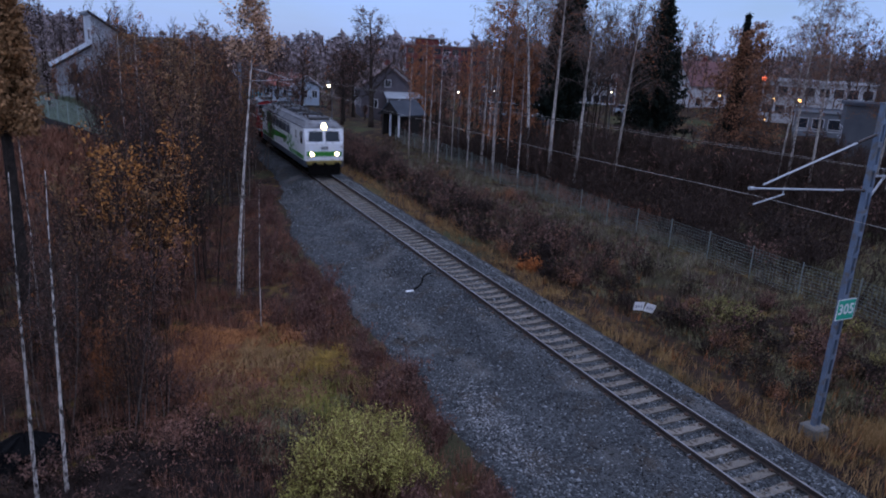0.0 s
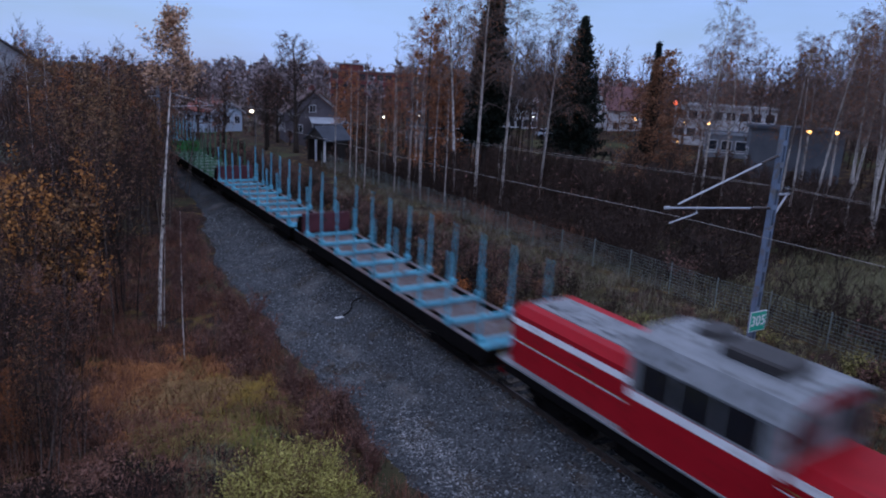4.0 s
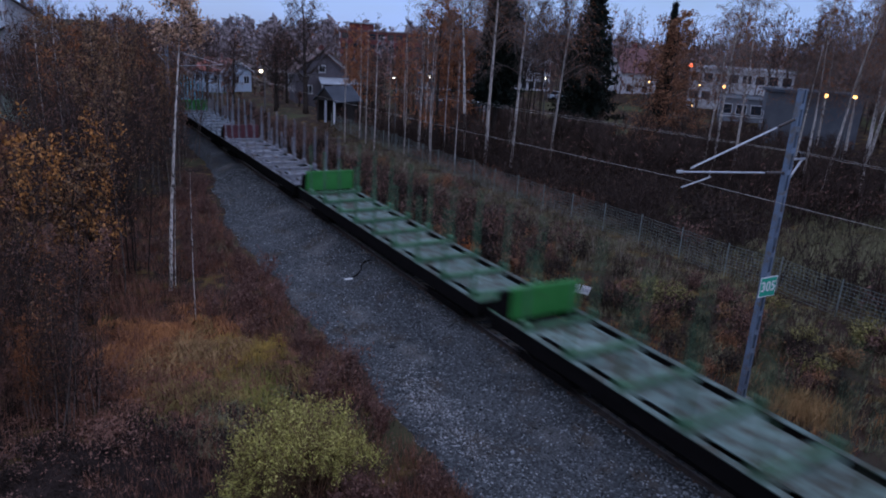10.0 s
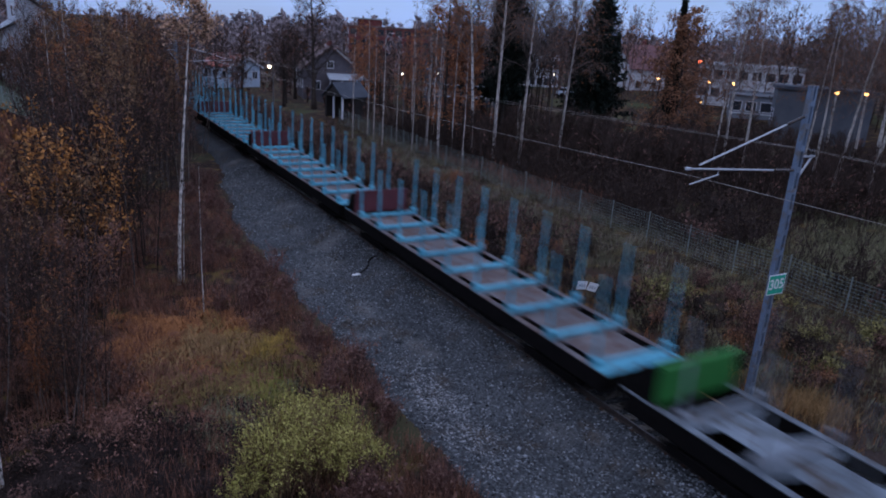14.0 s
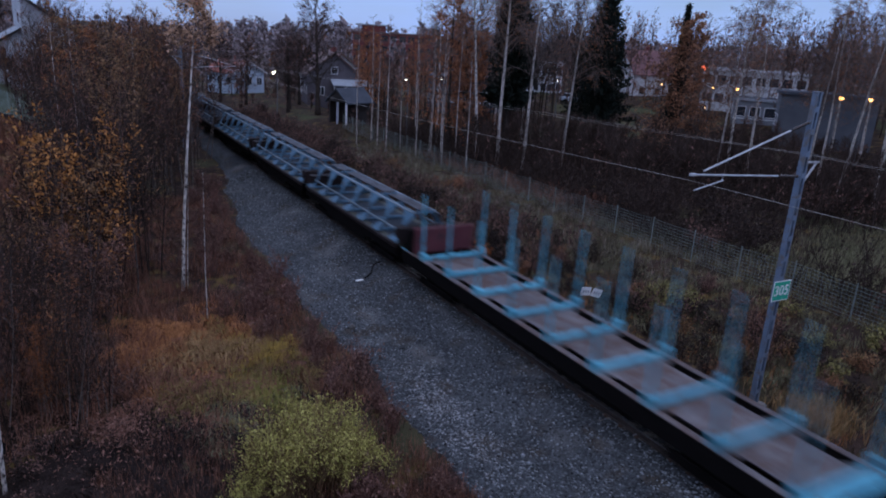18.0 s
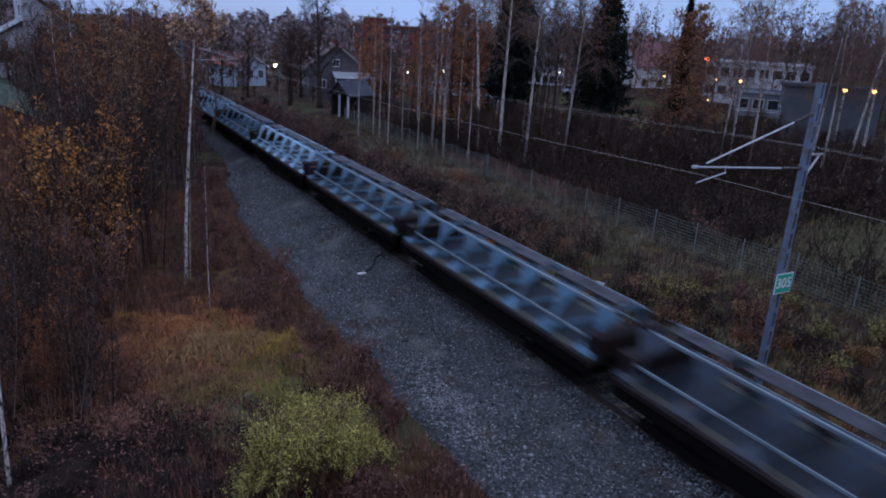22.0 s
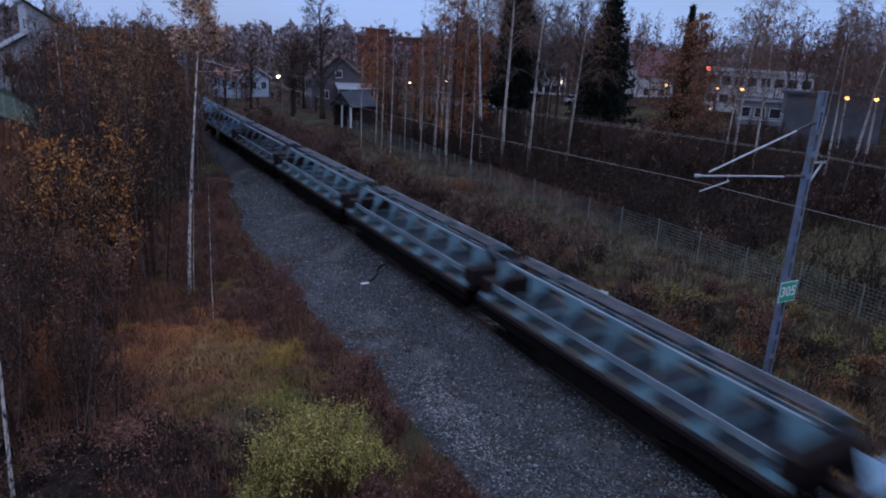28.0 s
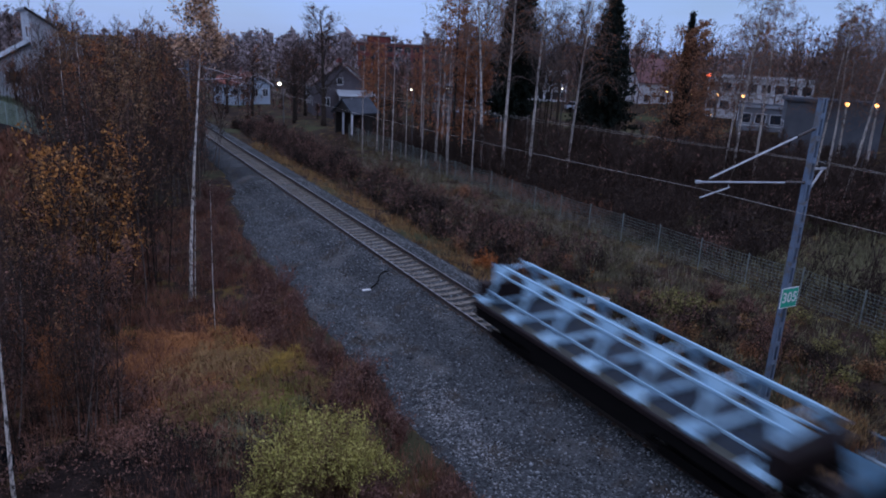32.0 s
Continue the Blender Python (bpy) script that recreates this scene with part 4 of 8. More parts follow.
def trestle_wagon(paint, floor, label, rails=1, rail_deep=0.08):
    """A flat wagon with a lattice trestle of inclined posts along both sides, narrower at the top."""
    wg = thing("trestle_wagon", pose(0, 0, 0), label, "railway wagon", "trestle wagons of the train")
    y0, y1 = 0.46, 12.90
    for s in (-1, 1):
        sh = Shape().box(min(s * 1.38, s * 1.52), max(s * 1.38, s * 1.52), y0, y1, 1.08, 1.27, 0.03)
        part("side_sill", sh, floor["sill"], wg, "dark red-brown side sill")
        # fish-bellied lower chord under the sill, deepened to darken the underside
        part("belly_plate", Shape().prism([(y0 + 2.9, 1.03), (y0 + 3.7, 0.42), (y1 - 3.7, 0.42), (y1 - 2.9, 1.03)], min(s * 1.38, s * 1.44), max(s * 1.38, s * 1.44), 0), M["black"], wg, "black fish-bellied girder")
        part("lower_sill", Shape().box(min(s * 1.36, s * 1.45), max(s * 1.36, s * 1.45), y0, y1, 0.72, 1.075, 0.02), M["black"], wg)
    for k in range(6):
        a = y0 + 0.05 + k * 2.02
        part("floor_plate", Shape().box(-1.38, 1.38, a + 0.01, a + 2.0, 1.18, 1.235, 0.006), floor["deck"], wg, "weathered floor plate")
    part("centre_sill", Shape().box(-0.4, 0.4, y0, y1, 0.75, 1.17, 0.03), M["black"], wg)
    for s in (-1, 1):
        part("ledge_plate", Shape().box(min(s * 1.06, s * 1.379), max(s * 1.06, s * 1.379), y0, y1, 1.2355, 1.25, 0.004), floor["ledge"], wg, "olive-grey edge planking")
    foot, head, low, top = 1.22, 0.56, 1.25, 2.52
    def on(s, u, y):
        return (s * (foot + (head - foot) * u), y, low + (top - low) * u)
    posts = [y0 + 0.45 + k * (y1 - y0 - 0.9) / 6 for k in range(7)]
    for k, y in enumerate(posts):
        part("cross_bearer", Shape().box(-1.46, 1.46, y - 0.12, y + 0.12, 1.237, 1.34, 0.025), paint, wg)
        part("top_tie", Shape().bar(on(-1, 0.98, y), on(1, 0.98, y), 0.09, 0.08), paint, wg)
        for s in (-1, 1):
            post = part("post", Shape().bar(on(s, 0.0, y), on(s, 1.0, y), 0.17, 0.12), paint, wg)
            part("gusset", Shape().add([(s * 1.46, y - 0.40, 1.345), (s * 1.46, y + 0.40, 1.345), on(s, 0.34, y + 0.07), on(s, 0.34, y - 0.07), (s * 1.40, y - 0.40, 1.345), (s * 1.40, y + 0.40, 1.345), (s * 1.02, y + 0.09, 1.64), (s * 1.02, y - 0.09, 1.64)], [(0, 1, 2, 3), (7, 6, 5, 4), (0, 4, 5, 1), (1, 5, 6, 2), (2, 6, 7, 3), (3, 7, 4, 0)]), paint, post, "wide foot plate")
            a, b, c, d = Vector(on(s, 0.98, y - 0.52)), Vector(on(s, 0.98, y + 0.52)), Vector(on(s, 0.52, y + 0.06)), Vector(on(s, 0.52, y - 0.06))
            off = Vector((s * 0.05, 0, 0.03))
            part("head_plate", Shape().add([a + off, b + off, c + off, d + off, a, b, c, d], [(0, 1, 2, 3), (7, 6, 5, 4), (0, 4, 5, 1), (1, 5, 6, 2), (2, 6, 7, 3), (3, 7, 4, 0)]), paint, post, "triangular head plate")
    for s in (-1, 1):
        part("top_chord", Shape().bar(on(s, 1.0, y0 + 0.35), on(s, 1.0, y1 - 0.35), 0.11, 0.10), floor.get("chord", paint), wg, "bright top chord")
        for r in range(rails):
            u = 0.32 if rails == 1 else (0.30, 0.80)[r]
            a, b = Vector(on(s, u, y0 + 0.35)), Vector(on(s, u, y1 - 0.35))
            off = Vector((s * 0.10, 0, 0.05))
            part("mid_rail", Shape().bar(a + off, b + off, 0.06, rail_deep), floor.get("chord", paint), wg)
        if rails == 1 and s > 0:
            for k in range(6):
                part("walkway_plank", Shape().box(-0.14, 0.50, posts[k] + 0.03, posts[k + 1] - 0.03 - 0.5 * (k % 3 == 1), 2.56, 2.60, 0.01), floor["plank"], wg, "weathered walkway plank")
    for e, d in ((y0, 1), (y1, -1)):
        part("end_box", Shape().box(-1.30, 1.30, min(e, e + d * 0.50), max(e, e + d * 0.50), 1.24, 1.95, 0.03), floor["sill"], wg, "dark red-brown end box")
        buffers(wg, e, -d)
    for y in (2.6, 10.7):
        bogie(wg, y, 1.8)
        for s in (-1, 1):
            part("brake_beam", Shape().box(min(s * 1.10, s * 1.22), max(s * 1.10, s * 1.22), y - 1.45, y + 1.45, 0.14, 0.40, 0.03), M["black"], wg)
    return wg


def send(wagon, start):
    """Remembers where a vehicle stands when the clip begins."""
    wagon.location = (0, start, 0)
    TRAIN.append((wagon, start))
    return wagon


def paints(name, low, high, stain, amount=0.3):
    return surface(name, low, high, 1.2, 0.6, 0, 0.12, 30, stain=stain, amount=amount, spread=0.12, spec=0.2)


BLUE = paints("faded_blue_paint", (0.075, 0.31, 0.43), (0.14, 0.45, 0.57), (0.11, 0.12, 0.12))
LEAF = paints("green_wagon_paint", (0.045, 0.12, 0.065), (0.085, 0.18, 0.105), (0.075, 0.08, 0.06))
GREY = paints("grey_wagon_paint", (0.16, 0.165, 0.19), (0.26, 0.265, 0.30), (0.14, 0.10, 0.085))
SLATY = paints("blue_grey_wagon_paint", (0.145, 0.165, 0.195), (0.24, 0.27, 0.305), (0.14, 0.11, 0.095))
BLUISH_DECK = paints("blue_grey_deck_steel", (0.06, 0.075, 0.092), (0.235, 0.28, 0.325), (0.062, 0.05, 0.043), 0.4)
BRIGHT = paints("bright_green_paint", (0.025, 0.16, 0.035), (0.045, 0.22, 0.055), (0.06, 0.12, 0.05), 0.15)
MAROON = paints("faded_red_paint", (0.085, 0.026, 0.034), (0.135, 0.042, 0.050), (0.05, 0.03, 0.032))
RUST_DECK = paints("rusty_deck_steel", (0.045, 0.042, 0.050), (0.195, 0.172, 0.172), (0.085, 0.048, 0.038), 0.5)
PALE_DECK = paints("bare_grey_deck_steel", (0.045, 0.052, 0.062), (0.23, 0.252, 0.285), (0.062, 0.05, 0.043), 0.5)
GREEN_DECK = paints("mossy_deck_steel", (0.035, 0.065, 0.058), (0.185, 0.255, 0.225), (0.048, 0.044, 0.030), 0.5)
SILL = paints("brown_sill_paint", (0.012, 0.008, 0.009), (0.024, 0.014, 0.014), (0.018, 0.014, 0.013))
SLATE = paints("weathered_floor", (0.011, 0.017, 0.027), (0.028, 0.040, 0.058), (0.03, 0.028, 0.022), 0.3)
PALE = paints("pale_blue_paint", (0.24, 0.42, 0.58), (0.37, 0.57, 0.70), (0.15, 0.19, 0.24), 0.28)
STEEL = paints("steel_blue_paint", (0.055, 0.125, 0.19), (0.11, 0.21, 0.30), (0.09, 0.09, 0.095), 0.3)
TEAL = paints("grey_teal_paint", (0.050, 0.115, 0.150), (0.10, 0.195, 0.235), (0.11, 0.10, 0.09), 0.35)
DUSK = paints("dark_slate_paint", (0.028, 0.043, 0.066), (0.058, 0.081, 0.112), (0.07, 0.055, 0.05), 0.35)

send(electric_loco(), 52.2)
send(diesel_loco(), 70.75)
blue_red = stake_wagon(BLUE, RUST_DECK, MAROON, "empty pale blue timber wagon with tall stakes, faded red bulkhead")
leaf_leaf = stake_wagon(LEAF, GREEN_DECK, BRIGHT, "empty green timber wagon with tall stakes, green bulkhead")
grey_red = stake_wagon(GREY, PALE_DECK, MAROON, "empty grey timber wagon with tall stakes, faded red bulkhead", 0.60)
grey_leaf = stake_wagon(SLATY, BLUISH_DECK, BRIGHT, "empty blue-grey timber wagon with tall stakes, green bulkhead", 0.60)
used = set()
for k, kind in enumerate((blue_red, blue_red, leaf_leaf, blue_red, leaf_leaf, leaf_leaf, grey_red, grey_leaf, blue_red, blue_red, blue_red, blue_red)):
    start = 83.75 + 20.1 * k
    send(kind if kind not in used else copy_thing(kind, pose(0, start, 0)), start)
    used.add(kind)
OLIVE = paints("olive_grey_planking", (0.045, 0.048, 0.040), (0.10, 0.102, 0.085), (0.05, 0.04, 0.03), 0.35)
CHORD = paints("worn_grey_blue_steel", (0.12, 0.17, 0.21), (0.22, 0.285, 0.32), (0.12, 0.13, 0.14), 0.3)
PLANK = paints("grey_brown_planks", (0.032, 0.034, 0.042), (0.090, 0.092, 0.108), (0.024, 0.022, 0.024), 0.45)
floors = {"sill": SILL, "deck": SLATE, "chord": CHORD, "ledge": OLIVE, "plank": PLANK}
plain = {"sill": SILL, "deck": SLATE, "ledge": OLIVE, "plank": PLANK}
lattice = {
    "B": trestle_wagon(STEEL, floors, "flat wagon with a weathered steel-blue lattice trestle"),
    "D": trestle_wagon(DUSK, floors, "flat wagon with a dark slate lattice trestle"),
    "L": trestle_wagon(PALE, plain, "flat wagon with a pale blue lattice trestle"),
    "T": trestle_wagon(TEAL, floors, "flat wagon with a grey-teal lattice trestle", 1, 0.22),
    "W": trestle_wagon(PALE, plain, "flat wagon with a pale blue railed trestle, last of the train", 2),
}
used = set()
for k, kind in enumerate("BBBDBBLBLTLTTTDBW"):
    start = 324.7 + 13.36 * k
    send(lattice[kind] if kind not in used else copy_thing(lattice[kind], pose(0, start, 0)), start)
    used.add(kind)


# ---------------------------------------------------------------- plants
M["bark_birch"] = surface("birch_bark", (0.44, 0.38, 0.34), (0.80, 0.72, 0.66), 1.3, 0.85, 0, 0.2, 7, stain=(0.06, 0.05, 0.045), amount=0.48, spread=0.15, stretch=(6, 6, 1.6), spec=0.2)
M["bark_dark"] = surface("dark_bark", (0.022, 0.017, 0.015), (0.060, 0.047, 0.041), 4, 0.95, 0, 0.4, 20, spread=0.3, spec=0.1)
M["bark_grey"] = surface("grey_sapling_bark", (0.11, 0.085, 0.075), (0.24, 0.19, 0.165), 4, 0.9, 0, 0.3, 16, spread=0.35, spec=0.1)
M["twig"] = surface("brown_twigs", (0.043, 0.031, 0.027), (0.100, 0.068, 0.057), 2, 0.95, 0, 0, 9, spread=0.35, spec=0.1)
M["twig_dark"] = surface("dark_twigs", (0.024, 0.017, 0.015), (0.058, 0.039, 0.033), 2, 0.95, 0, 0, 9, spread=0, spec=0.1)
M["twig_pale"] = surface("pale_birch_twigs", (0.12, 0.09, 0.08), (0.21, 0.16, 0.14), 2, 0.95, 0, 0, 9, spread=0.25, spec=0.1)


def leaf_material(name, low, high, spread=0.45):
    return surface(name, low, high, 1.1, 0.75, 0, 0, 6, spread=spread + 0.1, island=True, spec=0.15)


M["bark_pale"] = surface("pale_grey_bark", (0.11, 0.093, 0.083), (0.25, 0.215, 0.19), 2.0, 0.9, 0, 0.2, 9, stain=(0.07, 0.055, 0.05), amount=0.4, spread=0.3, stretch=(5, 5, 1.2), spec=0.1)


M["leaf_rust"] = leaf_material("rusty_leaves", (0.19, 0.070, 0.030), (0.34, 0.130, 0.050))
M["leaf_copper"] = leaf_material("pale_copper_leaves", (0.38, 0.225, 0.14), (0.62, 0.39, 0.26))
# brown leaves, lightened and greyed in the colour for aerial haze
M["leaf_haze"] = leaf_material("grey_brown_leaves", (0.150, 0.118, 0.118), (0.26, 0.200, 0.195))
M["leaf_larch"] = leaf_material("larch_needles", (0.22, 0.118, 0.054), (0.35, 0.185, 0.088))
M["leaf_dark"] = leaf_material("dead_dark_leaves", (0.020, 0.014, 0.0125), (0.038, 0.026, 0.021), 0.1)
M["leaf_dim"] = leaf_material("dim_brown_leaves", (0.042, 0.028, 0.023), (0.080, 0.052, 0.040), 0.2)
M["leaf_ember"] = leaf_material("orange_brown_leaves", (0.27, 0.102, 0.047), (0.42, 0.162, 0.072))
# far crowns: haze is put into the colour, paler and greyer still
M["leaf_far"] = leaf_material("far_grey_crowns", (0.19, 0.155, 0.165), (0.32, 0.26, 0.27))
M["leaf_olive"] = leaf_material("olive_leaves", (0.17, 0.150, 0.055), (0.30, 0.26, 0.10))
M["leaf_gold"] = leaf_material("golden_leaves", (0.36, 0.152, 0.044), (0.56, 0.245, 0.075))
M["leaf_ochre"] = leaf_material("olive_gold_leaves", (0.180, 0.100, 0.052), (0.30, 0.170, 0.085))
M["leaf_mauve"] = leaf_material("mauve_brown_leaves", (0.165, 0.082, 0.062), (0.30, 0.160, 0.122))
M["leaf_brown"] = leaf_material("brown_leaves", (0.110, 0.060, 0.050), (0.20, 0.108, 0.084))
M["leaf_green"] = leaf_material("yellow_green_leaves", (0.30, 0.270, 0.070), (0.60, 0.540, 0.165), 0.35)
M["leaf_orange"] = leaf_material("orange_leaves", (0.30, 0.095, 0.030), (0.45, 0.150, 0.045))
M["needle"] = leaf_material("spruce_needles", (0.006, 0.010, 0.008), (0.012, 0.018, 0.013), 0.1)


class Plant:
    """Branches as thin tapered bars and leaves as small blades, gathered for fast meshes."""

    def __init__(self, seed):
        self.rng = np.random.default_rng(seed)
        self.seg, self.leaf, self.hair = [], [], []

    def shoot(self, p, d, length, r, n, lift=0.0, wild=0.18, thin=False):
        """A bent branch; returns its points."""
        pts, p, d = [np.array(p, float)], np.array(p, float), np.array(d, float)
        for i in range(n):
            d = d + self.rng.normal(0, wild, 3) * 0.6
            d[2] += lift / n
            d = d / np.linalg.norm(d)
            q = p + d * length / n
            (self.hair if thin else self.seg).append((*p, *q, r * (1 - 0.85 * i / n), r * (1 - 0.85 * (i + 1) / n)))
            pts.append(q)
            p = q
        return pts, d

    def fan(self, pts, count, spread, length, r, n, lift=0.0, start=0.25, thin=True):
        """Side shoots along a branch; returns theirs."""
        out = []
        for _ in range(count):
            u = start + (1 - start) * self.rng.random()
            k = min(int(u * (len(pts) - 1)), len(pts) - 2)
            f = u * (len(pts) - 1) - k
            p = pts[k] * (1 - f) + pts[k + 1] * f
            d = pts[k + 1] - pts[k]
            d = d / (np.linalg.norm(d) + 1e-9) + self.rng.normal(0, spread, 3)
            d = d / np.linalg.norm(d)
            out.append(self.shoot(p, d, length * self.rng.uniform(0.6, 1.25), r, n, lift, 0.18, thin)[0])
        return out

    def leaves(self, pts, count, size, off=0.12):
        for _ in range(count):
            k = self.rng.integers(0, len(pts) - 1)
            f = self.rng.random()
            p = pts[k] * (1 - f) + pts[k + 1] * f + self.rng.normal(0, off, 3)
            self.leaf.append((*p, size * self.rng.uniform(0.6, 1.3)))

    def wood(self, name, material, sides=3):
        s = np.array(self.seg)
        a, b = s[:, :3], s[:, 3:6]
        d = b - a
        d /= np.linalg.norm(d, axis=1, keepdims=True) + 1e-9
        ref = np.where(np.abs(d[:, 2:3]) < 0.9, [[0, 0, 1.0]], [[1.0, 0, 0]])
        u = np.cross(d, ref)
        u /= np.linalg.norm(u, axis=1, keepdims=True) + 1e-9
        w = np.cross(u, d)
        ang = 2 * np.pi * np.arange(sides) / sides
        circle = np.cos(ang)[None, :, None] * u[:, None] + np.sin(ang)[None, :, None] * w[:, None]
        verts = np.concatenate([a[:, None] + circle * s[:, 6][:, None, None], b[:, None] + circle * s[:, 7][:, None, None]], 1).reshape(-1, 3)
        k = np.arange(sides)
        quad = np.stack([k, (k + 1) % sides, (k + 1) % sides + sides, k + sides], 1)
        faces = (quad[None] + 2 * sides * np.arange(len(s))[:, None, None]).reshape(-1, 4)
        if self.hair:
            # the finest twigs are thin blades
            t = np.array(self.hair)
            d = t[:, 3:6] - t[:, :3]
            side = np.cross(d, self.rng.normal(0, 1, (len(t), 3)))
            side /= np.linalg.norm(side, axis=1, keepdims=True) + 1e-9
            blade = np.stack([t[:, :3] - side * t[:, 6:7], t[:, :3] + side * t[:, 6:7], t[:, 3:6] + side * t[:, 7:8], t[:, 3:6] - side * t[:, 7:8]], 1).reshape(-1, 3)
            faces = np.concatenate([faces, len(verts) + np.arange(4 * len(t)).reshape(-1, 4)])
            verts = np.concatenate([verts, blade])
        return fast_mesh(name, verts, faces, material, True)

    def foliage(self, name, material, long=1.0, hang=0.0):
        s = np.array(self.leaf)
        n = len(s)
        a = self.rng.normal(0, 1, (n, 3))
        a[:, 2] -= hang
        a /= np.linalg.norm(a, axis=1, keepdims=True)
        b = np.cross(a, self.rng.normal(0, 1, (n, 3)))
        b /= np.linalg.norm(b, axis=1, keepdims=True)
        a, b = a * s[:, 3:] * long, b * s[:, 3:] * 0.55
        p = s[:, :3]
        verts = np.stack([p - a, p + b, p + a, p - b], 1).reshape(-1, 3)
        faces = np.arange(4 * n).reshape(-1, 4)
        return fast_mesh(name, verts, faces, material)


def trunk_mesh(name, rng, h, r, material, lean=0.02, n=14, sides=8):
    pts, x, y = [], 0.0, 0.0
    dx, dy = rng.normal(0, lean, 2)
    for i in range(n + 1):
        pts.append((x, y, h * i / n - 0.3 * (i == 0)))
        dx, dy = dx + rng.normal(0, lean * 0.6), dy + rng.normal(0, lean * 0.6)
        x, y = x + dx * h / n, y + dy * h / n
    rad = [r * (1.25 if i == 0 else 1 - 0.88 * i / n) for i in range(n + 1)]
    sh = Shape().tube(pts, rad, sides)
    return sh.data(name, material, True), [np.array(p) for p in pts]


def along(pts, u):
    k = min(int(u * (len(pts) - 1)), len(pts) - 2)
    f = u * (len(pts) - 1) - k
    return pts[k] * (1 - f) + pts[k + 1] * f


def tree(name, seed, label, h, r, bark, twig, leafm=None, first=0.35, count=34, reach=0.17, rise=0.9, droop=-0.5, sub=5, fine=3, leaf_n=0, leaf_size=0.06, leaf_from=0.0, lean=0.02, hang=0.0, coarse=1.0):
    """A broad-leaved tree: trunk, limbs with finer shoots, and what is left of the leaves."""
    pl = Plant(seed)
    tr = thing(name, pose(0, 0, 0), label, "tree")
    me, pts = trunk_mesh("trunk", pl.rng, h, r, bark, lean)
    part("trunk", me, None, tr)
    for i in range(count):
        u = first + (0.99 - first) * (i + pl.rng.random()) / count
        az = i * 2.4 + pl.rng.normal(0, 0.4)
        size = h * reach * (1.05 - 0.75 * (u - first) / (1 - first)) * pl.rng.uniform(0.6, 1.2)
        d = np.array([math.cos(az), math.sin(az), rise * pl.rng.uniform(0.5, 1.5)])
        limb, _ = pl.shoot(along(pts, u), d / np.linalg.norm(d), size, r * 0.30 * (1.1 - u) + 0.008, 5, droop * 0.4)
        subs = pl.fan(limb, sub, 0.45, size * 0.45, 0.014 * coarse, 2, droop)
        tips = []
        for sp in subs:
            tips += pl.fan(sp, fine, 0.5, size * 0.30, 0.012 * coarse, 1, droop * 1.4)
        if leaf_n and u > leaf_from:
            for sp in (limb, *subs, *tips):
                pl.leaves(sp, max(1, int(leaf_n * pl.rng.uniform(0.3, 1.5))), leaf_size)
    tagged(part("crown", pl.wood("crown", twig), None, tr, "fine bare branches" if not leaf_n else ""), kind="stuff")
    if pl.leaf:
        tagged(part("foliage", pl.foliage("foliage", leafm, 1.0, hang), None, tr, "thin autumn leaves"), kind="stuff")
    return tr


def sapling(name, seed, label, h, stems, bark, twig, leafm, leaf_n, leaf_size=0.055, wide=0.5, count=16, low=0.25, thick=0.028):
    """Slender young stems that grow together."""
    pl, bars, tufts = Plant(seed), Plant(seed + 500), np.random.default_rng(seed + 900)
    tr = thing(name, pose(0, 0, 0), label, "tree" if h > 4 else "shrub")
    for s in range(stems):
        az, out = pl.rng.random() * 6.28, wide * pl.rng.random() ** 0.5
        d = np.array([math.cos(az) * 0.10, math.sin(az) * 0.10, 1.0])
        hh = h * pl.rng.uniform(0.65, 1.0)
        base = (out * math.cos(az), out * math.sin(az), -0.25)
        rad = thick * (0.6 + 0.5 * hh / h)
        pts, _ = bars.shoot(base, d, hh, rad, 9, 0.0, 0.07)
        for i in range(count):
            u = low + (1 - low) * (i + pl.rng.random()) / count
            a2 = i * 2.4 + pl.rng.random()
            dd = np.array([math.cos(a2), math.sin(a2), pl.rng.uniform(0.8, 2.4)])
            size = hh * 0.17 * (1.15 - u) + 0.25
            limb, _ = pl.shoot(along(pts, u), dd / np.linalg.norm(dd), size, 0.013, 2, 0.15)
            subs = pl.fan(limb, 6, 0.5, size * 0.6, 0.0095, 2, 0.1)
            if leaf_n:
                full = leaf_n * tufts.gamma(0.9, 1.1)
                for sp in (limb, *subs):
                    pl.leaves(sp, int(pl.rng.poisson(full)), leaf_size)
    tagged(part("trunk", bars.wood("trunk", bark, 5), None, tr), kind="stuff")
    tagged(part("crown", pl.wood("crown", twig), None, tr, "fine bare branches"), kind="stuff")
    if pl.leaf:
        tagged(part("foliage", pl.foliage("foliage", leafm), None, tr, "last withered leaves"), kind="stuff")
    return tr


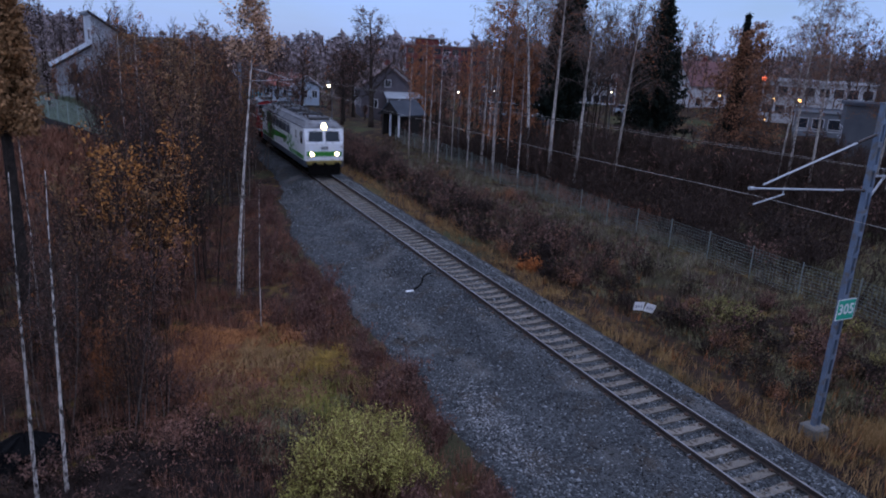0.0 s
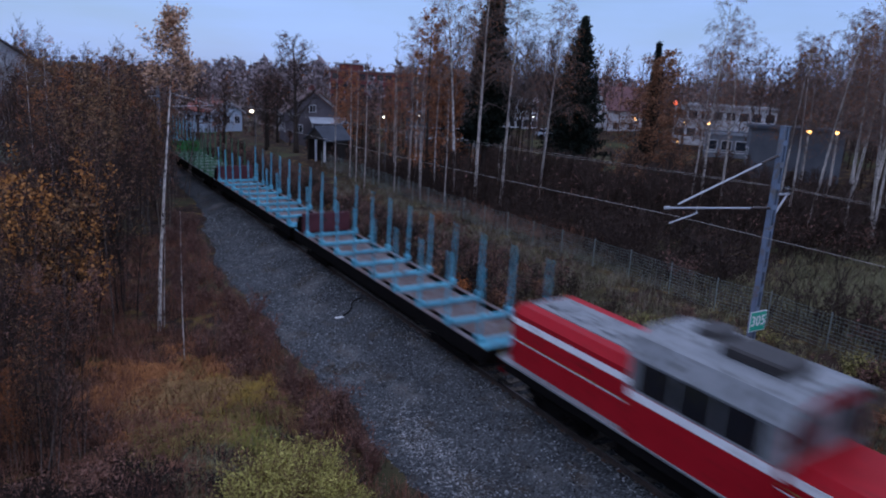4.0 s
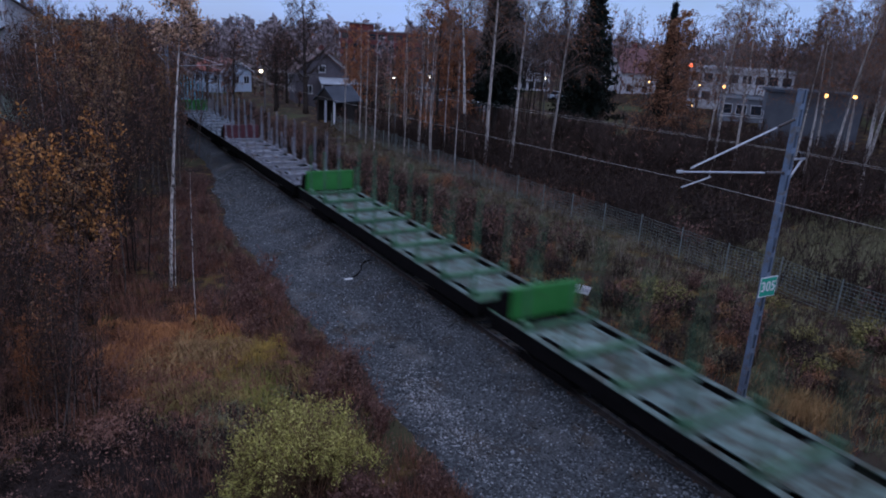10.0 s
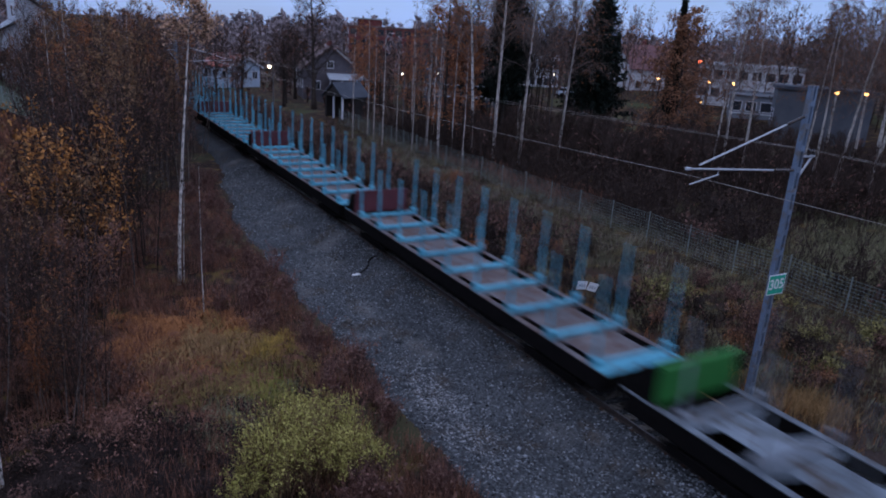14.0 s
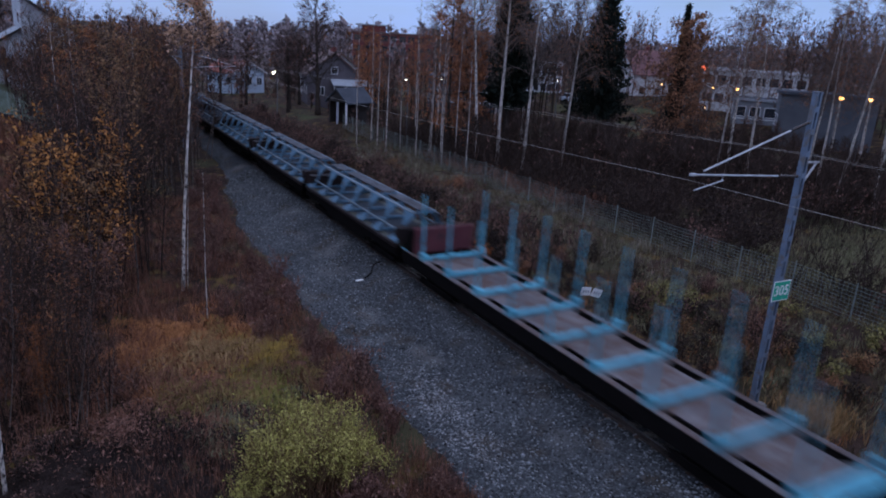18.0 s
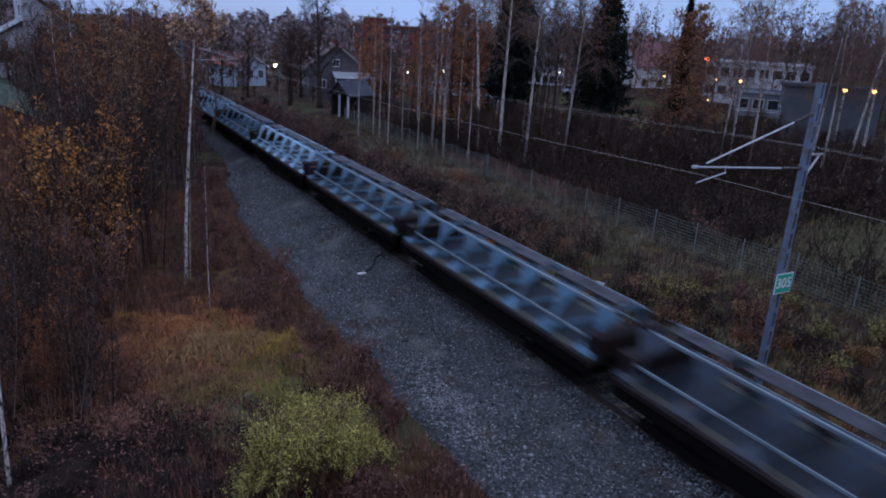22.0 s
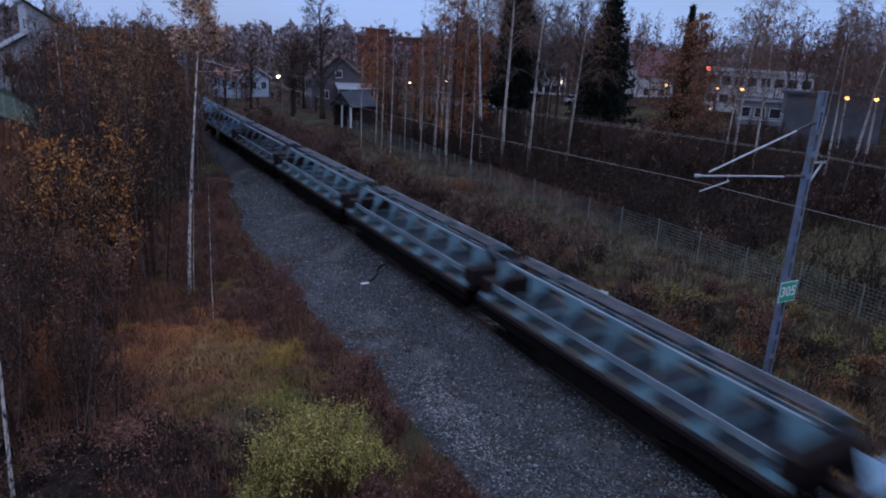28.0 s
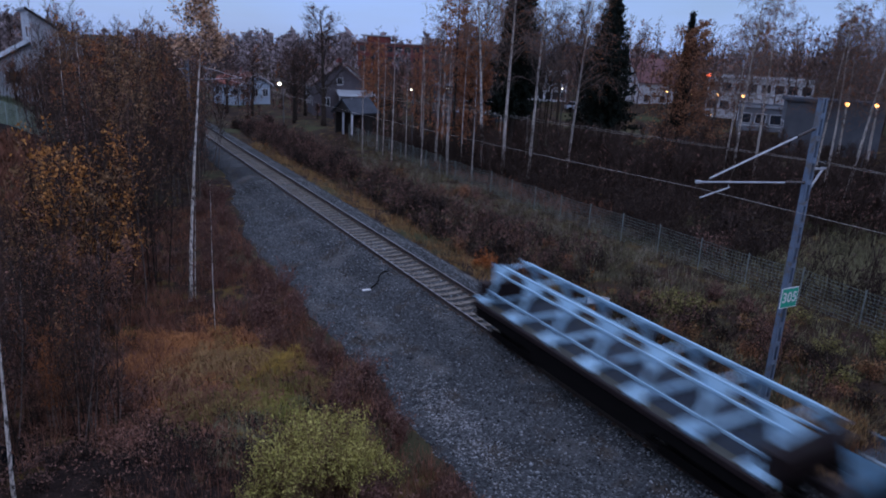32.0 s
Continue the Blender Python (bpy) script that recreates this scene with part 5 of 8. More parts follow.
def shrub(name, seed, label, h, wide, stems, twig, leafm, leaf_n, leaf_size=0.045, category="shrub", uneven=0.0):
    """An uneven bush of many shoots from one root."""
    pl, tufts = Plant(seed), np.random.default_rng(seed + 900)
    tr = thing(name, pose(0, 0, 0), label, category)
    for s in range(stems):
        az, tilt = pl.rng.random() * 6.28, pl.rng.random() ** 0.7
        d = np.array([math.cos(az) * tilt * wide / h, math.sin(az) * tilt * wide / h, 1.0])
        size = h * pl.rng.uniform(0.6, 1.05) * (1 - 0.25 * tilt)
        size *= 1 + uneven * (0.22 * math.sin(3 * az + seed) + 0.14 * math.sin(7 * az + 2 * seed))
        full = leaf_n * (1 - uneven + uneven * tufts.gamma(1.6, 0.62))
        pts, _ = pl.shoot((math.cos(az) * 0.15 * wide * tilt, math.sin(az) * 0.15 * wide * tilt, -0.1), d / np.linalg.norm(d), size, 0.016, 5, -0.15, 0.16)
        subs = pl.fan(pts, 6, 0.4, size * 0.38, 0.0085, 3, 0.1, 0.2)
        tips = [t for sp in subs for t in pl.fan(sp, 1, 0.5, size * 0.2, 0.006, 2)]
        if leaf_n:
            for sp in (*subs, *tips):
                pl.leaves(sp, int(pl.rng.poisson(full)), leaf_size, 0.06)
    tagged(part("crown", pl.wood("crown", twig), None, tr), kind="stuff")
    if pl.leaf:
        tagged(part("foliage", pl.foliage("foliage", leafm), None, tr), kind="stuff")
    return tr


def spruce(seed, label, h, wide, name="spruce", needles=None, note="dark green drooping needles", first=0.05, fine=1.0):
    pl = Plant(seed)
    tr = thing(name, pose(0, 0, 0), label, "tree")
    me, pts = trunk_mesh("trunk", pl.rng, h, h * 0.012, M["bark_dark"], 0.004)
    part("trunk", me, None, tr)
    layers = int(h * 3.6)
    for i in range(layers):
        u = first + (0.99 - first) * (i + 0.8 * pl.rng.random()) / layers
        size = wide * 1.1 * (1 - u) ** 0.85 * pl.rng.uniform(0.85, 1.12) + 0.15
        n = 8 if u < 0.8 else 5
        for k in range(n):
            az = 6.283 * (k + pl.rng.random() * 0.7) / n + i * 0.9
            d = np.array([math.cos(az), math.sin(az), 0.15 - 0.35 * (1 - u)])
            limb, _ = pl.shoot(along(pts, u), d, size * pl.rng.uniform(0.7, 1.1), 0.012, 3, 0.35, 0.08)
            for j in range(int(1.5 * (8 + 20 * size / wide) / fine)):
                f = 0.12 + 0.90 * pl.rng.random() ** 0.8
                p = along(limb, min(f, 1.0)) + pl.rng.normal(0, 0.10, 3) - np.array([0, 0, 0.28 * pl.rng.random()])
                pl.leaf.append((*p, 0.20 * fine * pl.rng.uniform(0.6, 1.3)))
    tagged(part("limb", pl.wood("limb", M["bark_dark"]), None, tr), kind="stuff")
    tagged(part("crown", pl.foliage("crown", needles or M["needle"], 1.2, 0.7), None, tr, note), kind="stuff")
    return tr


def plant_out(protos, spots, group="", jig=0.15, seed=1):
    """Sets plants at spots (x, y, scale); each kind is used for itself first and then copied."""
    rng = random.Random(seed)
    done = set()
    for k, (x, y, s) in enumerate(spots):
        proto = protos[k % len(protos)]
        m = pose(x, y, land_at(x, y), 0, 0, rng.random() * 360)
        if proto.name in done or proto.get("placed"):
            ob = copy_thing(proto, m)
        else:
            ob = proto
            ob.matrix_basis = m
            ob["placed"] = 1
        sc = s * rng.uniform(1 - jig, 1 + jig)
        ob.scale = (sc, sc, sc)
        if group:
            ob["group"] = group
        done.add(proto.name)


# tall white birches beyond the fence
BIRCH = "tall bare birch with a white trunk and fine grey-brown twigs"
birches = [tree("birch", 11 + k, BIRCH, 19 + k, 0.150 + 0.012 * k, M["bark_birch"], M["twig_pale"], M["leaf_rust"], first=0.42, count=52, reach=0.21, rise=1.15, droop=-0.6, sub=7, fine=6, leaf_n=(0.35, 0.0, 0.2)[k], leaf_size=0.07, lean=0.016) for k in range(3)]
plant_out(birches, [(20.3, 51.6, 1.1), (22.4, 50.6, 1.0), (19.2, 53.3, 0.95), (27, 62, 0.95), (31.5, 64, 0.9), (28.7, 53.0, 0.92),
    (38.6, 42.9, 0.86), (38.9, 42.1, 0.92), (41.6, 42.0, 0.78), (43.0, 37.0, 0.9), (43.5, 36.2, 0.82), (44.4, 34.8, 0.88), (45.8, 32.4, 0.9), (47.0, 30.6, 0.86), (48.5, 31.6, 0.95), (70, 52, 1.0), (36, 70, 0.85), (24, 70, 0.9), (33, 72, 0.95), (64, 40, 0.95), (72, 44, 0.95), (53, 36.5, 1.0), (57, 33.5, 1.0), (52, 31, 0.95), (61, 37, 1.05), (66, 46, 1.0), (56, 38, 1.0)], "birches beyond the fence", 0.08)
# a lone birch with a leafy crown beside the track
lone = tree("birch", 31, "slender birch with a crown of pale copper leaves", 13.0, 0.080, M["bark_birch"], M["twig"], M["leaf_copper"], first=0.76, count=36, reach=0.090, rise=0.65, droop=-0.1, sub=6, fine=4, leaf_n=4.2, leaf_size=0.06, lean=0.018)
plant_out([lone], [(-9.9, 29.6, 1.0)], "", 0)
lone.matrix_basis = pose(-9.9, 29.6, land_at(-9.9, 29.6), 0, 2.6, 0)
twin = tree("birch", 33, "thin bare birch beside the leafy one", 10.5, 0.042, M["bark_birch"], M["twig"], None, first=0.4, count=22, reach=0.13, rise=1.8, sub=4, fine=2, lean=0.02)
plant_out([twin], [(-9.6, 25.9, 0.55), (-17.6, 30.5, 1.0), (-13.0, 43.0, 1.1)], "thin birches", 0.05)
copy_thing(twin, pose(-9.70, 29.75, land_at(-9.70, 29.75), 0, 2.2, 0))
edge_birch = tree("birch", 34, "slim birch with a flaking white trunk beside the wood", 8.2, 0.052, M["bark_birch"], M["twig"], None, first=0.5, count=18, reach=0.12, rise=1.7, sub=4, fine=2, lean=0.012)
edge_birch.matrix_basis = pose(-16.5, 16.7, land_at(-16.5, 16.7), 1.4, 0.4, 0)
copy_thing(edge_birch, pose(-15.9, 17.0, land_at(-15.9, 17.0), 1.4, 0.6, 0))
pole_birch = tree("birch", 35, "tall thin white birch, almost bare", 13.0, 0.070, M["bark_birch"], M["twig_pale"], None, first=0.45, count=20, reach=0.12, rise=1.6, sub=4, fine=3, lean=0.014)
plant_out([pole_birch], [(16.6, 55.4, 0.9), (17.8, 60.0, 1.0), (19.0, 65.5, 1.1), (13.6, 61.0, 0.95), (14.6, 67.0, 1.0), (15.4, 53, 0.8), (14.8, 57, 0.85), (16.9, 58, 0.95), (15.6, 62, 0.8), (18.2, 55.5, 0.95), (14.0, 64, 0.85), (12.6, 66, 0.9), (16.2, 50.2, 0.8)], "thin white birches by the fence", 0.08, 21)
# rust-leaved trees, dark bare trees, spruces
rust = [tree("rust_leaved_tree", 41 + k, "tree full of rust-brown autumn leaves", 13 + 2 * k, 0.16, M["bark_dark"], M["twig"], M["leaf_ember"], first=0.14, count=40, reach=0.19, rise=1.1, droop=-0.5, sub=5, fine=3, leaf_n=5.5, leaf_size=0.10, hang=0.5) for k in range(2)]
plant_out(rust, [(19.8, 57.0, 0.95), (21.0, 60.5, 1.0), (22.4, 60.2, 0.95), (90, 80, 0.95), (85, 62, 0.8), (18.8, 58.2, 1.12), (20.6, 58.0, 1.0), (24.6, 92, 0.8), (27.5, 96, 0.85), (30.5, 90, 0.8), (21.5, 86, 0.7), (36, 98, 0.8)], "rust-leaved trees", 0.08)
oaks = [tree("bare_oak", 51 + k, "dark spreading tree with its last brown leaves", 12.5, 0.34, M["bark_dark"], M["bark_dark"], M["leaf_brown"], first=0.24, count=36, reach=0.36, rise=0.85, droop=0.05, sub=9, fine=6, leaf_n=0.6, leaf_size=0.09, leaf_from=0.40, lean=0.03, coarse=1.5) for k in range(2)]
plant_out(oaks, [(17.0, 91.0, 1.08), (13.8, 94.0, 0.78), (11.0, 106, 0.72), (8.5, 112, 0.7), (15.2, 98, 0.8), (18.5, 104, 0.75), (28.5, 95, 0.7)], "dark trees by the houses", 0.08)
spruces = [spruce(61, "tall dark green spruce", 17.0, 3.7, first=0.27, fine=0.7), spruce(62, "tall slender dark green spruce", 22.0, 2.7, first=0.26, fine=0.85)]
plant_out([spruces[0]], [(33.5, 54.1, 1.06)], "spruces", 0.02)
plant_out([spruce(65, "narrow dark spruce standing behind a larch", 17.0, 0.95, first=0.3, fine=0.5)], [(45.6, 55.6, 1.0)], "spruces", 0)
plant_out([spruces[1]], [(23.0, 54.8, 1.0)], "spruces", 0.03)

larch = spruce(63, "tall larch dense with golden-brown needles", 17.5, 1.25, "larch", M["leaf_larch"], "golden-brown needles", 0.42, 0.34)
plant_out([larch], [(-17.3, 25.4, 1.1)], "", 0)
M["leaf_russet"] = leaf_material("russet_larch_needles", (0.20, 0.095, 0.052), (0.35, 0.165, 0.090))
far_larch = tree("larch", 64, "broad larch with russet-brown needles beside a spruce", 14.6, 0.17, M["bark_dark"], M["twig"], M["leaf_russet"], first=0.10, count=100, reach=0.30, rise=0.45, droop=-0.35, sub=8, fine=3, leaf_n=5.5, leaf_size=0.10, lean=0.008, hang=0.6)
plant_out([far_larch], [(43.9, 53.0, 1.03)], "", 0)

# the young wood on the near side of the track
YOUNG = ((M["bark_dark"], M["twig_dark"], M["leaf_brown"], 0.6), (M["bark_pale"], M["twig"], M["leaf_mauve"], 0.5), (M["bark_dark"], M["twig"], M["leaf_ochre"], 0.55), (M["bark_dark"], M["twig"], M["leaf_rust"], 0.75), (M["bark_grey"], M["twig_dark"], M["leaf_brown"], 0.5), (M["bark_pale"], M["twig_dark"], M["leaf_brown"], 0.65))
young = [sapling("young_alder", 71 + k, "cluster of slender almost leafless saplings", 8.6 + 0.6 * k, 3, bark, twig, leaf, full, 0.06, wide=1.0, count=34, thick=0.034) for k, (bark, twig, leaf, full) in enumerate(YOUNG)]
rng = random.Random(77)
spots = []
while len(spots) < 215:
    y = 30 + 72 * rng.random() ** 0.9
    x = rng.uniform(-33, -2.6)
    edge = float(gravel_edge(y))
    if x > edge - 1.6 - 2.2 * rng.random() or x < -14.6 - 0.008 * y:
        continue
    if y < 42 and x > -11.5 + 0.1 * (y - 30) and rng.random() < 0.85:
        continue
    if min([math.hypot(x - a, y - b) for a, b, _ in spots] or [9]) < 0.9:
        continue
    spots.append((x, y, 0.74 + 0.28 * rng.random() + 0.10 * (y > 55)))
for y in np.arange(58, 104, 2.1):
    spots.append((float(gravel_edge(y)) - 1.0 - rng.random() * 1.3, float(y), 0.95 + 0.3 * rng.random()))
YOUNG_SPOTS = spots


def below_bank(spots):
    """Keeps the wood low where the bank shows over it."""
    out = []
    for x, y, s in spots:
        turn = math.degrees(math.atan2(x + 14, y))
        if -9.5 < turn < -0.8:
            if y > 56:
                continue
            s = min(s, (9.6 - 0.136 * y + 0.9) / 10.4)
        out.append((x, y, s))
    return out


near_left = []
while len(near_left) < 46:
    x, y = rng.uniform(-25, -12.4), rng.uniform(19, 37)
    if x > -13.4 + 0.0 * y and y < 27:
        continue
    if math.hypot(x + 16, y - 17) < 1.0 or math.hypot(x + 13.3, y - 29.5) < 1.1:
        continue
    near_left.append((x, y, 0.30 + 0.22 * rng.random() + 0.004 * (y - 19)))
plant_out(young, below_bank(YOUNG_SPOTS), "young wood by the track", 0.1, 3)
plant_out(young, below_bank(near_left), "young wood by the track", 0.1, 4)
close = []
while len(close) < 32:
    x, y = rng.uniform(-19.5, -12.6), rng.uniform(19.5, 34)
    if x > -13.6 and y < 28:
        continue
    close.append((x, y, 0.42 + 0.30 * rng.random()))
plant_out(young[:5], below_bank(close), "young wood by the track", 0.1, 14)
plant_out(young, [(-15.0, 73.0, 0.8), (-16.2, 74.5, 0.78), (-17.0, 72.2, 0.72), (-14.4, 76, 0.9), (-13.6, 70, 0.95), (-15.6, 77.2, 0.8), (-17.9, 76.0, 0.7), (-16.6, 70.2, 0.6), (-14.6, 67, 0.85), (-18.9, 77.5, 0.55)], "young wood by the track", 0.08, 15)
golden = [sapling("golden_leaved_sapling", 81 + k, "young tree with %s leaves still hanging" % ("golden-brown", "faded mauve-brown", "olive-gold")[k], 8.2, 6, M["bark_dark"], M["twig_dark"], (M["leaf_gold"], M["leaf_mauve"], M["leaf_ochre"])[k], 2.5, 0.080, 1.25, 18, 0.12) for k in range(3)]
plant_out(golden, [(-13.6, 29.4, 0.95), (-14.9, 28.6, 0.66), (-13.3, 30.6, 0.80), (-12.9, 30.9, 0.86), (-13.4, 26.6, 0.52), (-14.4, 29.2, 0.84), (-13.9, 30.0, 0.9), (-12.8, 27.2, 0.48), (-15.2, 30.2, 0.72)], "golden-leaved saplings", 0.06)
coppery = sapling("coppery_young_tree", 85, "tall young tree with orange-brown leaves", 13.5, 4, M["bark_grey"], M["twig"], M["leaf_rust"], 1.9, 0.085, 0.9, 26, 0.2, 0.04)
plant_out([coppery], [(-10.9, 56.0, 0.86), (-13.5, 52.0, 0.85), (-7.5, 66, 0.95), (-5.6, 74, 0.98), (-10, 72, 1.0), (-4.9, 84, 1.0), (-12.2, 64, 1.0), (-12.6, 47, 0.8), (-12.9, 75, 1.0), (-19.6, 75.5, 0.40), (-18.2, 76.5, 0.44), (-16.9, 75.5, 0.46), (-15.4, 74.0, 0.52), (-14.2, 72.0, 0.6)], "coppery young trees", 0.06)

olive_tops = sapling("olive_gold_tree", 87, "tall young tree with olive-gold leaves in its top", 12.0, 3, M["bark_dark"], M["twig"], M["leaf_ochre"], 3.0, 0.085, 0.9, 28, 0.35, 0.045)
plant_out([olive_tops], [(-12.2, 61.9, 0.92), (-9.6, 57.8, 1.0), (-6.4, 54.4, 0.84), (-7.4, 65.6, 0.95), (-11.4, 50.0, 0.78), (-13.3, 68.0, 0.85), (-9.2, 70.5, 1.0), (-12.6, 44.0, 0.88), (-10.9, 46.5, 0.93), (-9.0, 48.5, 0.84), (-13.4, 50.5, 0.9), (-11.8, 40.5, 0.8), (-8.2, 61.0, 0.9)], "olive-gold young trees", 0.05, 31)
low_rng = random.Random(6)
plant_out([coppery, golden[1]], [(low_rng.uniform(-17.6, -13.6), low_rng.uniform(20.2, 25.5), low_rng.uniform(0.17, 0.27)) for k in range(22)], "coppery young trees", 0.06, 33)
stem_rng = random.Random(5)
plant_out([twin], [(stem_rng.uniform(-14.0, -8.8), 33 + 27 * stem_rng.random(), 0.75 + 0.3 * stem_rng.random()) for k in range(4)], "thin birches", 0.05, 32)

# shrubs
def willow(seed, label, h, wide, deep, rods):
    """A willow clump: upright rods in uneven lobes, brown and bare below, leafy above."""
    pl, low = Plant(seed), Plant(seed + 50)
    tr = thing("willow_bush", pose(0, 0, 0), label, "shrub")
    lobes = [(wide * 0.75 * math.cos(a) * f, deep * 0.75 * math.sin(a) * f, pl.rng.uniform(0.78, 1.08)) for a, f in ((k * 2.4, 0.25 + 0.75 * (k % 3) / 2) for k in range(9))]
    for k in range(rods):
        cx, cy, tall = lobes[k % len(lobes)]
        x, y = cx + pl.rng.normal(0, 0.24), cy + pl.rng.normal(0, 0.24)
        edge = min(1.0, math.hypot(x / wide, y / deep))
        size = h * tall * (1.06 - 0.42 * edge ** 2) * pl.rng.uniform(0.75, 1.1)
        d = np.array([x / wide * 0.38 + pl.rng.normal(0, 0.10), y / deep * 0.38 + pl.rng.normal(0, 0.10), 1.0])
        rod, _ = pl.shoot((x * 0.8, y * 0.8, -0.1), d / np.linalg.norm(d), size, 0.011, 6, 0.0, 0.10)
        full = pl.rng.gamma(2.2, 0.5)
        for sp in pl.fan(rod, 9, 0.34, size * 0.30, 0.006, 2, 0.15, 0.30):
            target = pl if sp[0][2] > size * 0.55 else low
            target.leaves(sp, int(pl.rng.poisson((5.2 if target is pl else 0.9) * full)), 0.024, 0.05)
        pl.leaves(rod[4:], int(8 * full), 0.024, 0.05)
    tagged(part("crown", pl.wood("crown", M["twig_rod"]), None, tr, "brown upright rods"), kind="stuff")
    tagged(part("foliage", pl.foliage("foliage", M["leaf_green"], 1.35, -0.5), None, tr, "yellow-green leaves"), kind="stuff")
    tagged(part("lower_foliage", low.foliage("lower_foliage", M["leaf_low"], 1.3, 0.2), None, tr, "darker, browner lower leaves"), kind="stuff")
    return tr


M["twig_rod"] = surface("brown_willow_rods", (0.11, 0.066, 0.040), (0.21, 0.13, 0.078), 2, 0.9, 0, 0, 9, spread=0.2, spec=0.15)
# lower willow leaves: darker and browner than the upper ones
M["leaf_low"] = leaf_material("browning_willow_leaves", (0.14, 0.115, 0.045), (0.28, 0.22, 0.085))
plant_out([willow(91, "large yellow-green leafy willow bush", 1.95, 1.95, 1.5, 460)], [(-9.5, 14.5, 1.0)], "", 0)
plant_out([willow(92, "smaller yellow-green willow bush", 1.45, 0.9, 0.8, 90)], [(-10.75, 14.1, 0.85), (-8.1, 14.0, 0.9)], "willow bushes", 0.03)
brown_bush = [shrub("brown_bush", 93 + k, "dense leafless brown bush", 1.5 + 0.5 * k, 1.1 + 0.3 * k, 12, M["twig"], M["leaf_brown"], (2.2, 1.2, 3.2)[k], 0.06) for k in range(3)]
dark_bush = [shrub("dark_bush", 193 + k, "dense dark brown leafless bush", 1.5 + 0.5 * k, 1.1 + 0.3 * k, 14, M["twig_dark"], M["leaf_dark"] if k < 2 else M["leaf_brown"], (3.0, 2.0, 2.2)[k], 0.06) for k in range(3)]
rng = random.Random(9)
spots = []
while len(spots) < 170:
    y = 14 + 78 * rng.random()
    x = 4.6 + (6.0 if y < 40 else 4.5) * rng.random() ** 1.1
    if math.hypot(x - 4.4, y - 12.1) < 2.2 or math.hypot(x - 4.7, y - 20.4) < 2.2 or (math.hypot(x - 4.0, y - 28.5) < 1.2):
        continue
    if y < 26 and rng.random() < 0.2:
        continue
    spots.append((x, y, 0.55 + 0.45 * rng.random() * min(1, y / 45) + 0.1))
plant_out(dark_bush, spots, "brush along the track", 0.15, 5)
spots = []
while len(spots) < 70:
    y, x = 12 + 75 * rng.random(), 17 + 62 * rng.random() ** 1.2
    if y > 86 - 0.35 * x or x < 17.0 or math.hypot((x - 31) / 13, (y - 20) / 6.5) < 1:
        continue
    spots.append((x, y, 1.1 + 0.9 * rng.random()))
plant_out([dark_bush[0], brown_bush[1], brown_bush[0]], spots, "thicket beyond the fence", 0.15, 6)
spots = []
while len(spots) < 36:
    y = 13 + 40 * rng.random()
    x = float(gravel_edge(y)) - 0.5 - 4.8 * rng.random()
    if math.hypot(x + 9.6, y - 14.7) < 2.2 or (15 < y < 27 and x < -8.2):
        continue
    spots.append((x, y, 0.38 + 0.3 * rng.random()))
plant_out(brown_bush, spots, "weeds beside the gravel", 0.15, 7)
M["twig_red"] = surface("red_stalks", (0.120, 0.062, 0.053), (0.225, 0.114, 0.096), 2, 0.95, 0, 0, 9, spread=0.3, spec=0.1)
red_weed = [shrub("red_stalked_weed", 195 + k, "tall reddish dead stalks at the edge of the gravel", 1.25, 0.5, 16, M["twig_red"], M["leaf_brown"], 0.8, 0.05) for k in range(2)]
spots = []
while len(spots) < 74:
    y = 11 + 38 * rng.random() ** 1.2
    x = float(gravel_edge(y)) - 0.25 - 2.6 * rng.random() ** 1.5
    spots.append((x, y, 0.6 + 0.55 * rng.random()))
plant_out(red_weed, spots, "red stalks along the gravel", 0.15, 17)
plant_out(dark_bush, [(6.4, 14.2, 0.75), (7.2, 16.3, 0.85), (8.3, 14.6, 0.8), (9.1, 17.5, 0.8), (6.2, 18.2, 0.6), (7.6, 12.6, 0.7), (9.8, 13.4, 0.8), (5.9, 22.8, 0.6), (7.4, 21.0, 0.7), (10.6, 16.0, 0.8), (8.6, 11.2, 0.7)], "brush along the track", 0.1, 18)
spots = []
while len(spots) < 26:
    x, y = rng.uniform(-24, -12.5), rng.uniform(15, 40)
    if math.hypot(x + 10, y - 15) < 3:
        continue
    spots.append((x, y, 0.6 + 0.5 * rng.random()))
plant_out(brown_bush, spots, "undergrowth of the young wood", 0.15, 8)
# dark bushes put here to carry the shade under the saplings
plant_out(dark_bush[:2], [(-15.1, 18.4, 0.45), (-14.0, 16.9, 0.40), (-15.5, 17.3, 0.45), (-14.4, 18.3, 0.42), (-13.3, 17.6, 0.36), (-12.4, 17.9, 0.36), (-14.8, 16.0, 0.4), (-13.4, 16.4, 0.34), (-12.2, 16.6, 0.34), (-11.6, 17.4, 0.36), (-16.2, 18.2, 0.5), (-11.4, 16.0, 0.32)], "undergrowth of the young wood", 0.1, 51)
orange_bush = shrub("orange_bush", 97, "small bush with rusty orange leaves", 1.0, 0.8, 26, M["twig"], M["leaf_orange"], 3.2, 0.05)
plant_out([orange_bush], [(4.25, 28.7, 1.0), (5.1, 29.3, 0.8)], "orange bushes", 0)
olive_bush = shrub("olive_bush", 98, "low yellowish olive leafy bush", 1.0, 1.1, 34, M["twig"], M["leaf_olive"], 2.0, 0.045)
plant_out([olive_bush], [(9.3, 20.6, 1.1), (10.6, 21.8, 0.9), (8.4, 19.2, 0.8), (13.0, 17.4, 1.1), (11.9, 14.8, 1.0)], "olive bushes", 0.1)


